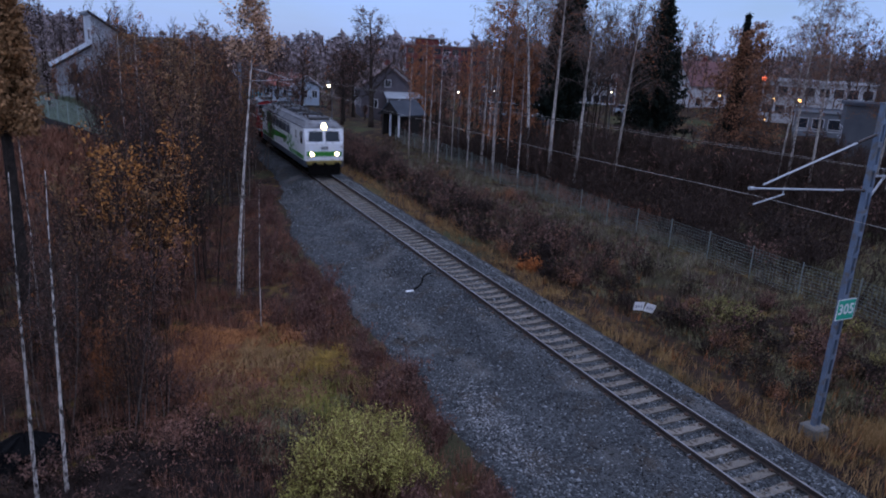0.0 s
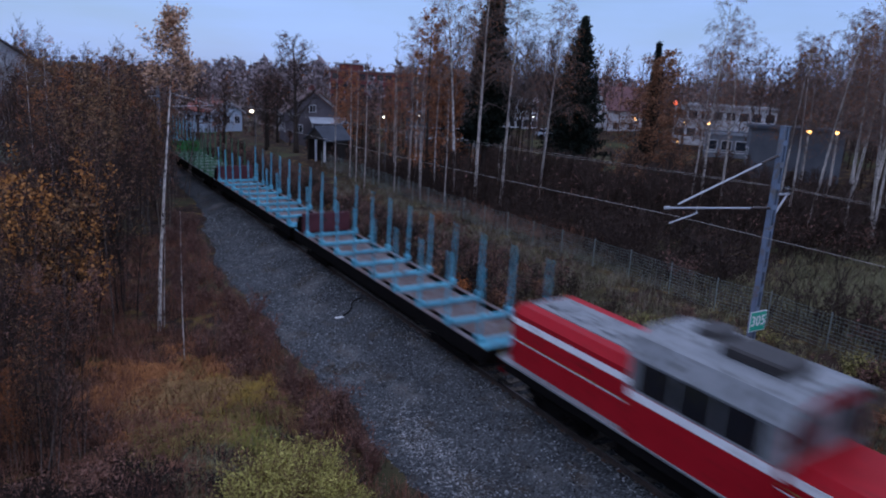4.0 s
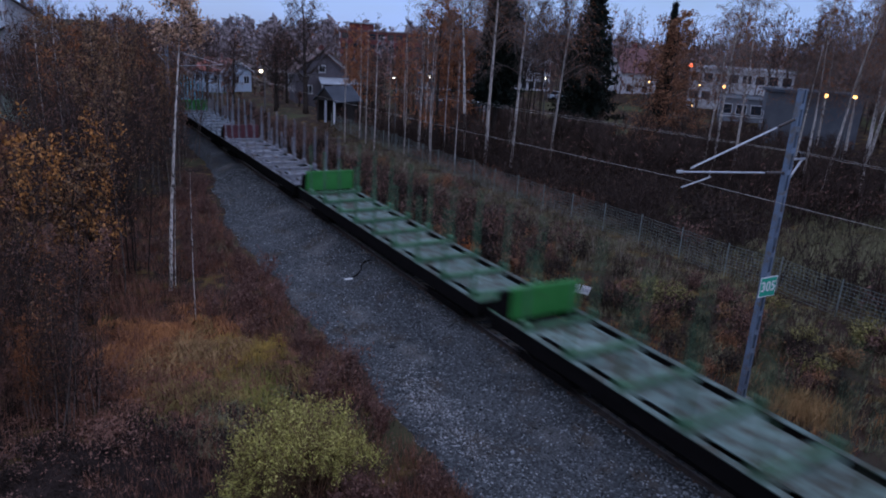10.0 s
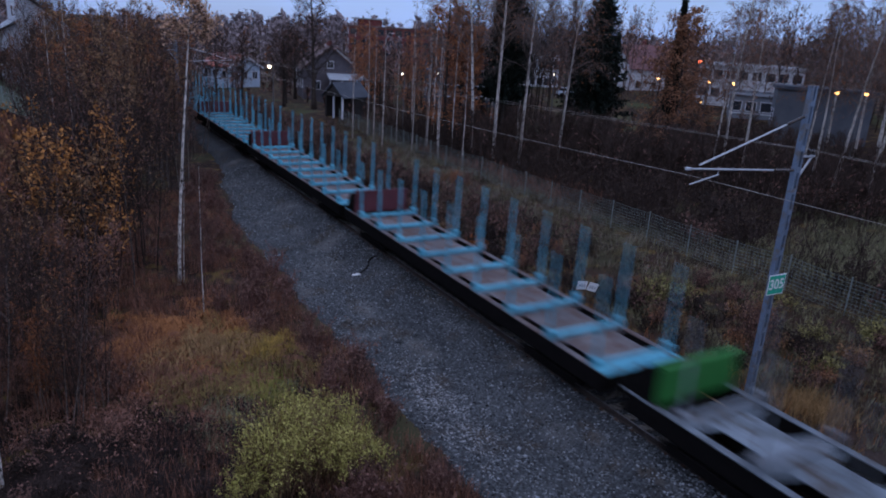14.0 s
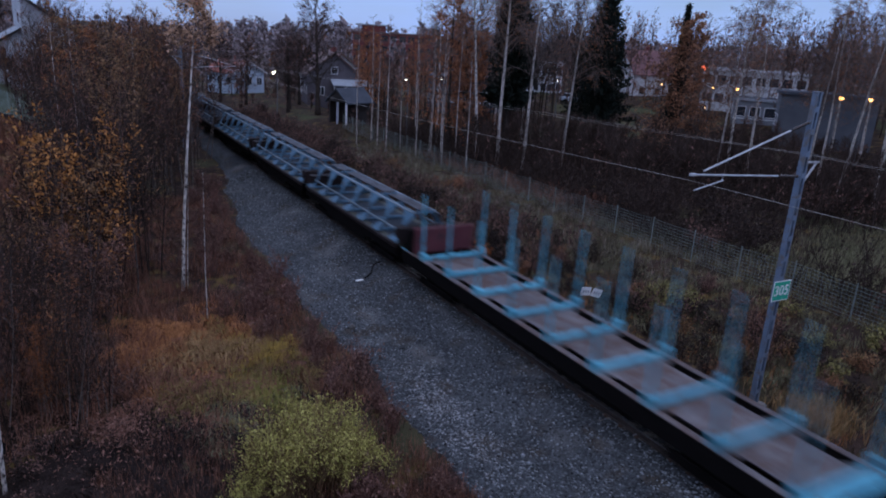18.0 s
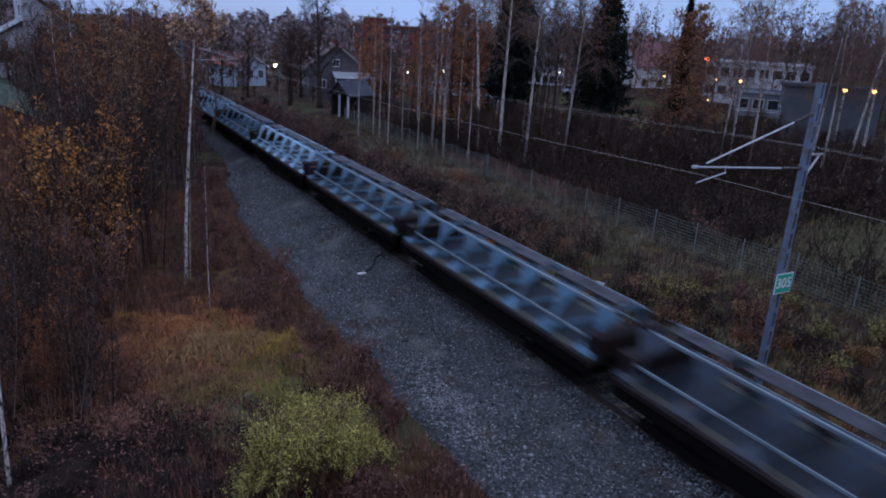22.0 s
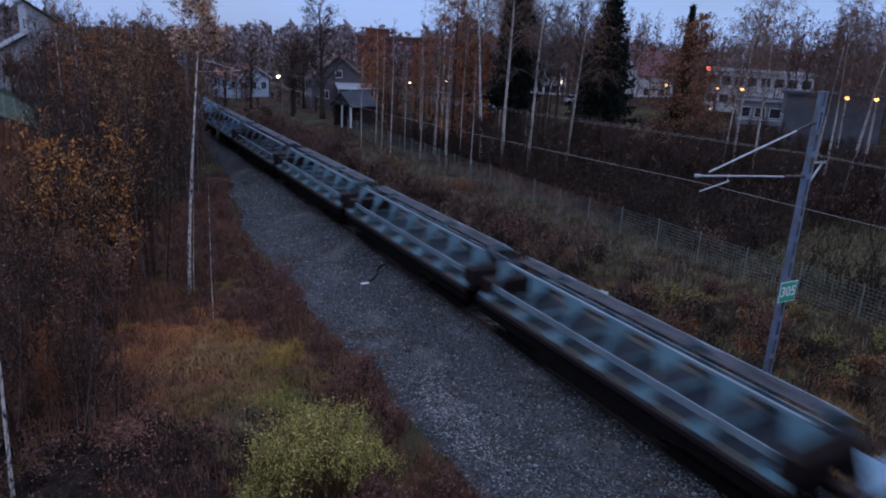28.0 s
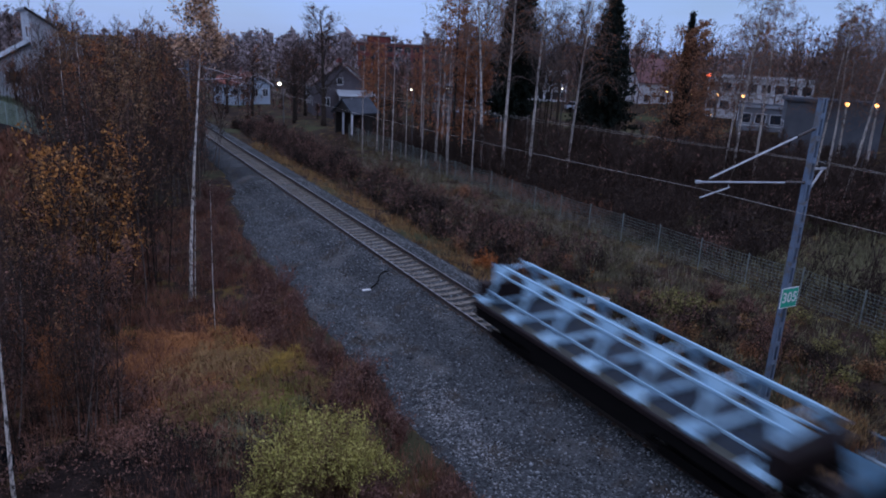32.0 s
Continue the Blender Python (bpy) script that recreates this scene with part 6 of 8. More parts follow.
leafy = [shrub("low_leafy_bush", 291 + k, "low bush with %s leaves in the verge" % ("straw-yellow", "olive-brown", "dull russet", "dark brown")[k], 0.9, 0.85, 30, M["twig_dark"], (M["leaf_olive"], M["leaf_ochre"], M["leaf_russet"], M["leaf_brown"])[k], 2.6, 0.05) for k in range(4)]
plant_out(leafy[:1], [(8.7, 20.9, 1.0), (9.3, 20.4, 1.15), (9.9, 19.9, 1.1), (10.5, 20.6, 0.9), (13.6, 13.3, 1.3), (9.6, 12.9, 0.9)], "leafy bushes in the verge", 0.1, 40)
plant_out(leafy[1:], [(11.0, 17.8, 0.9), (11.0, 16.7, 1.0), (13.4, 12.6, 1.2), (11.6, 12.9, 1.0), (7.4, 18.8, 0.8), (12.2, 19.0, 0.9)], "leafy bushes in the verge", 0.1, 41)
spots = []
while len(spots) < 54:
    y = 10 + 46 * rng.random()
    x = 4.8 + 8.6 * rng.random()
    if math.hypot(x - 4.4, y - 12.1) < 1.8 or math.hypot(x - 4.7, y - 20.4) < 1.8:
        continue
    spots.append((x, y, 0.5 + 0.5 * rng.random()))
plant_out(leafy[1:], spots, "leafy bushes in the verge", 0.15, 42)


def thicket(name, label, n, place, hmin, hmax, twig, leafm, seed, leaf=0.5):
    """A tangle of bushes that nobody could count."""
    pl = Plant(seed)
    for _ in range(n):
        x, y = place(pl.rng)
        z, h = land_at(x, y), pl.rng.uniform(hmin, hmax)
        for s in range(7):
            az, tilt = pl.rng.random() * 6.283, pl.rng.random()
            d = np.array([math.cos(az) * tilt * 0.7, math.sin(az) * tilt * 0.7, 1.0])
            size = h * pl.rng.uniform(0.6, 1.1)
            pts, _ = pl.shoot((x + 0.4 * math.cos(az), y + 0.4 * math.sin(az), z - 0.1), d / np.linalg.norm(d), size, 0.022, 3, -0.1)
            for sp in pl.fan(pts, 6, 0.45, size * 0.42, 0.016, 2, 0.1, 0.2):
                if pl.rng.random() < leaf:
                    pl.leaves(sp, 2, 0.09, 0.12)
    ob = tagged(new(name, pl.wood(name, twig)), label, "thicket", kind="stuff")
    if pl.leaf:
        tagged(part("foliage", pl.foliage("foliage", leafm), None, ob), kind="stuff")


def beyond_fence(rng):
    while True:
        x, y = 16.6 + 46 * rng.random() ** 1.15, 10 + 62 * rng.random()
        if y < 80 - 0.55 * x + 6 and math.hypot(x + 14, y) < 86 and math.hypot((x - 31) / 13, (y - 20) / 6.5) > 1:
            return x, y


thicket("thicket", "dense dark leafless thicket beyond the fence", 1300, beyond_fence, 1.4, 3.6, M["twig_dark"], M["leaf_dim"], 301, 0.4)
thicket("trackside_brush", "reddish-brown brush along the far side of the track", 150, lambda r: (4.6 + 5.5 * r.random(), 31 + 60 * r.random()), 0.8, 1.9, M["twig"], M["leaf_brown"], 302, 0.6)

# grass and weeds
def blades(name, label, n, place, height, width, material, seed, bend=0.35, lump=0):
    """Loose blades of grass in tufts."""
    rng = np.random.default_rng(seed)
    x, y = place(rng, n if not lump else n // lump)
    if lump:
        x = np.repeat(x, lump) + rng.normal(0, 0.09, len(x) * lump)
        y = np.repeat(y, lump) + rng.normal(0, 0.09, len(y) * lump)
    n = len(x)
    z = land(x, y)
    az, hh = rng.random(n) * 6.283, height * rng.uniform(0.4, 1.15, n)
    out = hh * bend * rng.uniform(0.2, 1.6, n)
    w = width * rng.uniform(0.6, 1.4, n)
    px, py = -np.sin(az) * w, np.cos(az) * w
    base = np.stack([x, y, z - 0.03], -1)
    side = np.stack([px, py, 0 * px], -1)
    tip = base + np.stack([np.cos(az) * out, np.sin(az) * out, hh], -1)
    if bend > 1:
        # long blades rise and then lie over
        mid = base + np.stack([np.cos(az) * out * 0.42, np.sin(az) * out * 0.42, hh * 0.85], -1)
        tip = base + np.stack([np.cos(az + 0.3) * out, np.sin(az + 0.3) * out, hh * 0.62], -1)
        verts = np.stack([base - side, base + side, mid + side * 0.8, mid - side * 0.8, tip + side * 0.2, tip - side * 0.2], 1).reshape(-1, 3)
        faces = (np.array([(0, 1, 2, 3), (3, 2, 4, 5)])[None] + 6 * np.arange(n)[:, None, None]).reshape(-1, 4)
    else:
        verts = np.stack([base - side, base + side, tip + side * 0.25, tip - side * 0.25], 1).reshape(-1, 3)
        faces = np.arange(4 * n).reshape(-1, 4)
    return tagged(new(name, fast_mesh(name, verts, faces, material)), label, "grass", kind="stuff")


def grass_material(name, low, high):
    return surface(name, low, high, 0.45, 0.85, 0, 0, 2.0, spread=0.4, island=True, spec=0.1)


M["straw"] = grass_material("straw_grass", (0.21, 0.125, 0.058), (0.37, 0.230, 0.105))
M["russet"] = grass_material("russet_grass", (0.20, 0.080, 0.036), (0.42, 0.180, 0.072))
M["mossy"] = grass_material("mossy_grass", (0.105, 0.100, 0.026), (0.215, 0.190, 0.050))
M["mossy_dull"] = grass_material("dull_grass", (0.120, 0.112, 0.068), (0.235, 0.215, 0.128))
M["olive"] = grass_material("olive_grass", (0.13, 0.095, 0.035), (0.28, 0.20, 0.075))
M["amber"] = grass_material("amber_grass", (0.20, 0.125, 0.030), (0.38, 0.245, 0.060))
# weed colour darkened to stand for the shade under the near saplings
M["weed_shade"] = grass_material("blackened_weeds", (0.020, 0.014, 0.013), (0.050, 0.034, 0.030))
M["weed_dark"] = grass_material("dark_weeds", (0.046, 0.034, 0.023), (0.115, 0.083, 0.052))
M["weed"] = grass_material("purple_brown_weeds", (0.140, 0.066, 0.047), (0.30, 0.142, 0.093))


def clearing(cx, cy, rx, ry):
    def place(rng, n):
        a, r = rng.random(n) * 6.283, np.abs(rng.normal(0, 0.55, n))
        x, y = cx + rx * r * np.cos(a), cy + ry * r * np.sin(a)
        keep = x < gravel_edge(y) - 0.1
        return x[keep], y[keep]
    return place


def strip(x0, x1, y0, y1, power=1.0, left=False, lumps=0.55):
    def place(rng, n):
        y = y0 + (y1 - y0) * rng.random(n) ** power
        x = x0 + (x1 - x0) * rng.random(n)
        keep = (wave(x, y, 1.3, 4.0) + rng.normal(0, 0.5, n)) > -lumps
        if left:
            keep &= x < gravel_edge(y) - 0.05
        return x[keep], y[keep]
    return place


def patchy(place, cut, size):
    """Thins a place out into clumps with bare ground between."""
    def inner(rng, n):
        x, y = place(rng, n * 2)
        keep = wave(x, y, size, 7.0) + rng.normal(0, 0.22, len(x)) > cut
        return x[keep], y[keep]
    return inner


def litter(name, label, n, place, size, material, seed):
    """Fallen leaves and dead tips, caught low among the stems."""
    pl = Plant(seed)
    x, y = place(pl.rng, n)
    z = land(x, y) + np.abs(pl.rng.normal(0.10, 0.16, len(x)))
    pl.leaf = np.stack([x, y, z, size * pl.rng.uniform(0.5, 1.4, len(x))], -1)
    return tagged(new(name, pl.foliage(name, material)), label, "leaves", kind="stuff")


litter("fallen_leaves", "fallen brown leaves among the dead weeds", 30000, strip(-20, -5.5, 10, 34, 1.1, True, 0.3), 0.038, M["leaf_brown"], 41)
litter("pale_leaves", "pale withered leaves caught in the weeds", 10000, strip(-20, -5.5, 10, 34, 1.1, True, 0.1), 0.034, M["leaf_mauve"], 42)
litter("leaf_drift", "drift of mauve-brown leaves at the foot of the saplings", 6000, clearing(-13.2, 18.6, 2.4, 3.2), 0.040, M["leaf_mauve"], 44)
litter("verge_leaves", "withered leaves in the verge", 10000, strip(4, 14, 9, 50, 1.2, False, 0.2), 0.040, M["leaf_brown"], 43)
def tussocks(name, label, spots, per, length, width, material, seed):
    """Mounds of long grass whose blades lean out from the middle and lie over."""
    rng = np.random.default_rng(seed)
    verts, faces = [], []
    ridge = np.array([(0, 1, 2, 3), (3, 2, 4, 5)])
    for x, y, r in spots:
        comb = rng.random() * 6.283
        az = rng.random(per) * 6.283
        rad = r * np.sqrt(rng.random(per))
        bx, by = x + rad * np.cos(az), y + rad * np.sin(az)
        lie = np.arctan2(np.sin(az) + 0.9 * math.sin(comb), np.cos(az) + 0.9 * math.cos(comb)) + rng.normal(0, 0.35, per)
        ll = length * (0.6 + 0.6 * rng.random(per)) * (0.7 + 0.6 * r)
        up = ll * (0.75 - 0.45 * rad / r)
        w = width * rng.uniform(0.6, 1.4, per)
        base = np.stack([bx, by, land(bx, by) - 0.03], -1)
        way = np.stack([np.cos(lie), np.sin(lie), 0 * lie], -1)
        side = np.stack([-np.sin(lie) * w, np.cos(lie) * w, 0 * w], -1)
        mid = base + way * (0.40 * ll)[:, None] + np.array([0, 0, 1.0]) * up[:, None]
        tip = base + way * ll[:, None] + np.array([0, 0, 1.0]) * (up * 0.55)[:, None]
        v = np.stack([base - side, base + side, mid + side * 0.85, mid - side * 0.85, tip + side * 0.2, tip - side * 0.2], 1)
        faces.append((ridge[None] + 6 * (np.arange(per) + per * len(verts))[:, None, None]).reshape(-1, 4))
        verts.append(v.reshape(-1, 3))
    return tagged(new(name, fast_mesh(name, np.concatenate(verts), np.concatenate(faces), material)), label, "grass", kind="stuff")


def scatter(cx, cy, rx, ry, n, low, high, seed):
    r2 = random.Random(seed)
    out = []
    while len(out) < n:
        x, y = cx + rx * r2.gauss(0, 0.55), cy + ry * r2.gauss(0, 0.55)
        if x < float(gravel_edge(y)) - 0.3:
            out.append((x, y, r2.uniform(low, high)))
    return out


tussocks("russet_grass", "russet and orange dry grass lying over in tussocks", scatter(-11.4, 23.6, 2.6, 2.2, 62, 0.25, 0.6, 1), 150, 0.55, 0.011, M["russet"], 1)
tussocks("rusty_brown_grass", "reddish-brown dead grass in tussocks", scatter(-11.4, 21.0, 2.8, 2.6, 46, 0.25, 0.55, 2), 130, 0.50, 0.011, M["weed"], 2)
tussocks("olive_grass", "olive and straw-coloured grass in tussocks", scatter(-9.9, 20.8, 2.0, 2.6, 44, 0.25, 0.55, 3), 140, 0.50, 0.011, M["olive"], 3)
tussocks("straw_grass", "bleached grass lying in long swirls", scatter(-10.5, 22.9, 1.6, 1.2, 14, 0.3, 0.6, 4), 130, 0.75, 0.010, M["straw"], 4)
tussocks("amber_grass", "amber-yellow grass at the edge of the clearing", scatter(-8.9, 21.6, 1.0, 1.2, 20, 0.25, 0.5, 5), 130, 0.5, 0.011, M["amber"], 5)
tussocks("mossy_grass", "yellow-green grass in a clearing", scatter(-8.9, 19.3, 0.8, 1.3, 20, 0.25, 0.5, 6), 140, 0.45, 0.011, M["mossy"], 6)
tussocks("dull_grass", "dull grey-green grass in low tufts", scatter(-10.3, 18.2, 1.8, 1.4, 26, 0.2, 0.45, 7), 110, 0.42, 0.011, M["mossy_dull"], 7)
blades("low_weeds", "weeds in the clearing, coloured dark for shade under saplings", 42000, patchy(clearing(-13.4, 16.6, 5.0, 3.2), 0.0, 0.7), 0.30, 0.012, M["weed_shade"], 12, 1.1, 10)
tussocks("pale_tussock", "small tuft of russet grass", [(-12.8, 15.9, 0.22)], 160, 0.5, 0.009, M["weed"], 23)
blades("dead_weeds", "purple-brown dead weeds beside the gravel", 60000, strip(-14, -5.2, 10, 46, 1.2, True, 0.1), 0.5, 0.009, M["weed"], 4, 0.4, 5)
blades("undergrowth", "brown undergrowth among saplings", 50000, strip(-30, -11, 18.5, 60, 1.2, False, 0.0), 0.5, 0.012, M["weed"], 5, 0.5, 5)
blades("straw_verge", "straw-coloured verge grass beside the track", 15000, strip(2.9, 4.5, 8, 75, 1.3, False, 0.1), 0.42, 0.010, M["straw"], 6, 0.6, 6)
blades("russet_verge", "russet grass and weeds between track and fence", 5000, strip(3.6, 10, 9, 80, 1.3), 0.45, 0.012, M["russet"], 7, 0.5, 6)
blades("mossy_verge", "dull green grass along the fence", 60000, strip(6, 16, 8, 66, 1.2, False, 0.0), 0.34, 0.013, M["mossy_dull"], 8, 0.7, 6)
blades("weed_verge", "dark weeds between track and fence", 56000, strip(4, 24, 9, 80, 1.2), 0.45, 0.013, M["weed_dark"], 9, 0.4, 5)
blades("green_clearing", "green grass in a clearing beyond the fence", 34000, lambda r, n: (31 + r.normal(0, 6.5, n), 20 + r.normal(0, 3.6, n)), 0.5, 0.02, M["mossy_dull"], 13, 0.6, 0)
blades("slope_grass", "reddish-brown dead grass on the slope", 26000, strip(-27, -14.8, 36, 67, 0.8, False, 0.6), 0.7, 0.03, M["weed"], 14, 0.6, 4)
blades("rusty_belt", "reddish-brown grass at the foot of the birches", 15000, strip(15.6, 23, 36, 58, 1.0, False, 0.2), 0.65, 0.018, M["weed"], 16, 0.5, 5)
M["bleached"] = grass_material("bleached_grey_grass", (0.15, 0.125, 0.10), (0.28, 0.235, 0.19))
blades("bleached_grass", "bleached grey grass along the fence", 15000, strip(9.5, 16.8, 22, 64, 1.0, False, 0.0), 0.5, 0.015, M["bleached"], 15, 0.5, 6)
blades("mast_tussock", "straw-coloured tussock by the mast", 3400, lambda r, n: (6.6 + r.normal(0, 0.55, n), 11.4 + r.normal(0, 0.55, n)), 0.45, 0.010, M["straw"], 10, 0.6, 0)


# ---------------------------------------------------------------- fence, houses and street lamps
M["mesh"] = surface("galvanised_fence", (0.165, 0.195, 0.185), (0.27, 0.31, 0.30), 3, 0.55, 0.4, 0, spread=0.05)
M["wall_white"] = surface("white_rendered_wall", (0.60, 0.61, 0.64), (0.76, 0.77, 0.80), 0.7, 0.85, 0, 0.1, 12, stain=(0.40, 0.38, 0.36), spread=0.05)
M["wall_blue"] = surface("pale_blue_boards", (0.38, 0.47, 0.58), (0.50, 0.60, 0.72), 0.8, 0.8, 0, 0.1, 14, spread=0.05, stretch=(6, 6, 0.6))
M["wall_mauve"] = surface("pale_mauve_boards", (0.082, 0.072, 0.084), (0.13, 0.115, 0.132), 0.8, 0.8, 0, 0.1, 14, spread=0.05)
M["wall_brick"] = surface("red_brick_wall", (0.125, 0.030, 0.028), (0.20, 0.048, 0.042), 0.4, 0.9, 0, 0.2, 20, spread=0.05)
M["wall_dull"] = surface("dull_white_render", (0.38, 0.41, 0.46), (0.52, 0.55, 0.60), 0.6, 0.9, 0, 0.2, 14, spread=0.05)
M["wall_slate"] = surface("slate_grey_rendered_wall", (0.065, 0.072, 0.088), (0.105, 0.115, 0.135), 0.6, 0.9, 0, 0.2, 14, spread=0.05)
M["wall_grey"] = surface("grey_rendered_wall", (0.15, 0.165, 0.19), (0.23, 0.25, 0.28), 0.6, 0.9, 0, 0.2, 14, spread=0.05)
M["wall_wood"] = surface("dark_wood_boards", (0.014, 0.012, 0.012), (0.032, 0.026, 0.025), 1.2, 0.85, 0, 0.2, 18, spread=0.1)
M["roof_red"] = surface("red_roof_tiles", (0.20, 0.055, 0.040), (0.30, 0.085, 0.06), 0.8, 0.8, 0, 0.3, 16, spread=0.05)
M["roof_maroon"] = surface("maroon_roof_tiles", (0.12, 0.052, 0.055), (0.19, 0.085, 0.088), 0.8, 0.8, 0, 0.3, 16, spread=0.05)
M["roof_slate"] = surface("slate_grey_roofing", (0.045, 0.052, 0.068), (0.08, 0.09, 0.11), 0.7, 0.85, 0, 0.2, 16, spread=0.05, spec=0.15)
M["roof_brown"] = surface("brown_roofing", (0.10, 0.06, 0.055), (0.16, 0.095, 0.085), 0.7, 0.8, 0, 0.2, 16, spread=0.05)
M["roof_pale"] = surface("pale_grey_roofing", (0.26, 0.29, 0.33), (0.38, 0.41, 0.45), 0.7, 0.7, 0, 0.2, 16, spread=0.05)
M["trim"] = surface("white_trim", (0.66, 0.67, 0.70), (0.78, 0.79, 0.82), 2, 0.7, 0, 0, spread=0)
M["glass"] = pane("house_window_glass", (0.03, 0.035, 0.045), 0.1)
M["lit"] = glow("lit_window", (1.0, 0.66, 0.34), 0.35)
M["lamp_white"] = glow("white_street_light", (1.0, 0.84, 0.60), 9.0)
M["lamp_amber"] = glow("amber_street_light", (1.0, 0.44, 0.13), 8.0)
M["lamp_red"] = glow("red_signal_light", (1.0, 0.14, 0.06), 5.5)
M["pole"] = surface("lamp_pole", (0.10, 0.10, 0.105), (0.17, 0.17, 0.18), 2, 0.6, 0.4, 0, spread=0.1)


M["mesh_green"] = surface("dull_green_fence", (0.24, 0.31, 0.29), (0.36, 0.44, 0.41), 3, 0.6, 0.2, 0, spread=0.05)


def make_fence(x, y0, y1, label, far=()):
    fence = thing("mesh_fence", pose(0, 0, 0), label, "fence")
    posts = np.arange(y0, y1 + 0.1, 2.9)
    wires = Shape()
    def line(y):
        return x + 0.25 * math.sin(y * 0.11)
    for y in posts:
        px = line(y)
        z = land_at(px, y)
        part("post", Shape().tube([(px, y, z - 0.4), (px, y, z + 1.75)], 0.032, 8), M["mesh"], fence)
    for a, b in zip(posts[:-1], posts[1:]):
        xa, xb = line(a), line(b)
        za, zb = land_at(xa, a), land_at(xb, b)
        sh = Shape()
        for k in range(10):
            u = 0.08 + k * 0.172
            sh.tube([(xa, a, za + u), ((xa + xb) / 2, (a + b) / 2, (za + zb) / 2 + u - 0.015), (xb, b, zb + u)], 0.012, 3, False)
        for k in range(1, 15):
            f = k / 15
            sh.tube([(xa + (xb - xa) * f, a + (b - a) * f, za + (zb - za) * f + 0.06), (xa + (xb - xa) * f, a + (b - a) * f, za + (zb - za) * f + 1.62)], 0.007, 3, False)
        part("mesh_panel", sh, M["mesh"], fence, "galvanised wire mesh")
    return fence


make_fence(14.9, 4.0, 78.0, "galvanised wire-mesh fence along the railway")


def window(parent, x0, x1, z0, z1, y, d, glass=None, cross=True):
    """A window on a wall that faces -y (d = -1) or +y, in the house's own space."""
    brick = parent.data.materials[0] is M["wall_brick"]
    w = part("window", Shape().box(x0 - 0.09, x1 + 0.09, min(y, y + d * 0.05), max(y, y + d * 0.05), z0 - 0.09, z1 + 0.09, 0.01), M["roof_brown"] if brick else M["trim"], parent, "brown window frame" if brick else "white window frame")
    part("window_pane", Shape().box(x0, x1, min(y + d * 0.02, y + d * 0.058), max(y + d * 0.02, y + d * 0.058), z0, z1, 0.004), glass or M["glass"], w)
    if cross:
        part("glazing_bar", Shape().box((x0 + x1) / 2 - 0.03, (x0 + x1) / 2 + 0.03, min(y + d * 0.05, y + d * 0.066), max(y + d * 0.05, y + d * 0.066), z0, z1, 0.004), M["trim"], w)


def side_window(parent, y0, y1, z0, z1, x, d, glass=None):
    w = part("window", Shape().box(min(x, x + d * 0.05), max(x, x + d * 0.05), y0 - 0.09, y1 + 0.09, z0 - 0.09, z1 + 0.09, 0.01), M["trim"], parent, "white window frame")
    part("window_pane", Shape().box(min(x + d * 0.02, x + d * 0.058), max(x + d * 0.02, x + d * 0.058), y0, y1, z0, z1, 0.004), glass or M["glass"], w)


def gable_house(x, y, z, turn, wide, deep, eave, ridge, wall, roof, label, windows=2, gable_window=True, chimney=True):
    """A house whose gable faces its own -y side."""
    ho = thing("house", pose(x, y, z, 0, 0, turn), label, "house")
    w = wide / 2
    walls = part("wall", Shape().prism([(-w, -2.0), (-w, eave), (0, ridge), (w, eave), (w, -2.0)], 0, deep), wall, ho)
    t, over = 0.16, 0.45
    k = (ridge - eave) / w
    for s in (-1, 1):
        sh = Shape().prism([(0, ridge + t + 0.03), (0, ridge + 0.03), (s * (w + over), eave - k * over + 0.03), (s * (w + over), eave - k * over + t + 0.03)], -0.45, deep + 0.45)
        rf = part("roof", sh, roof, ho)
        part("bargeboard", Shape().prism([(0, ridge + t + 0.04), (0, ridge - 0.06), (s * (w + over), eave - k * over - 0.06), (s * (w + over), eave - k * over + t + 0.04)], -0.49, -0.452), M["trim"] if wall is M["wall_blue"] else M["roof_brown"], rf, "white bargeboard" if wall is M["wall_blue"] else "brown bargeboard")
    for i in range(windows):
        cx = -w + wide * (i + 0.5) / windows
        window(walls, cx - 0.5, cx + 0.5, 0.9, 2.1, 0, -1)
    if gable_window and ridge - eave > 1.6:
        window(walls, -0.45, 0.45, eave + 0.15, eave + 1.15, 0, -1)
    for i in range(3):
        cy = deep * (i + 0.5) / 3
        for s in (-1, 1):
            side_window(walls, cy - 0.5, cy + 0.5, 0.9, 2.1, s * w, s)
    if chimney:
        part("chimney", Shape().box(0.3, 0.9, deep * 0.5, deep * 0.5 + 0.6, ridge - 0.8, ridge + 0.9, 0.03), M["wall_brick"], ho)
    return ho


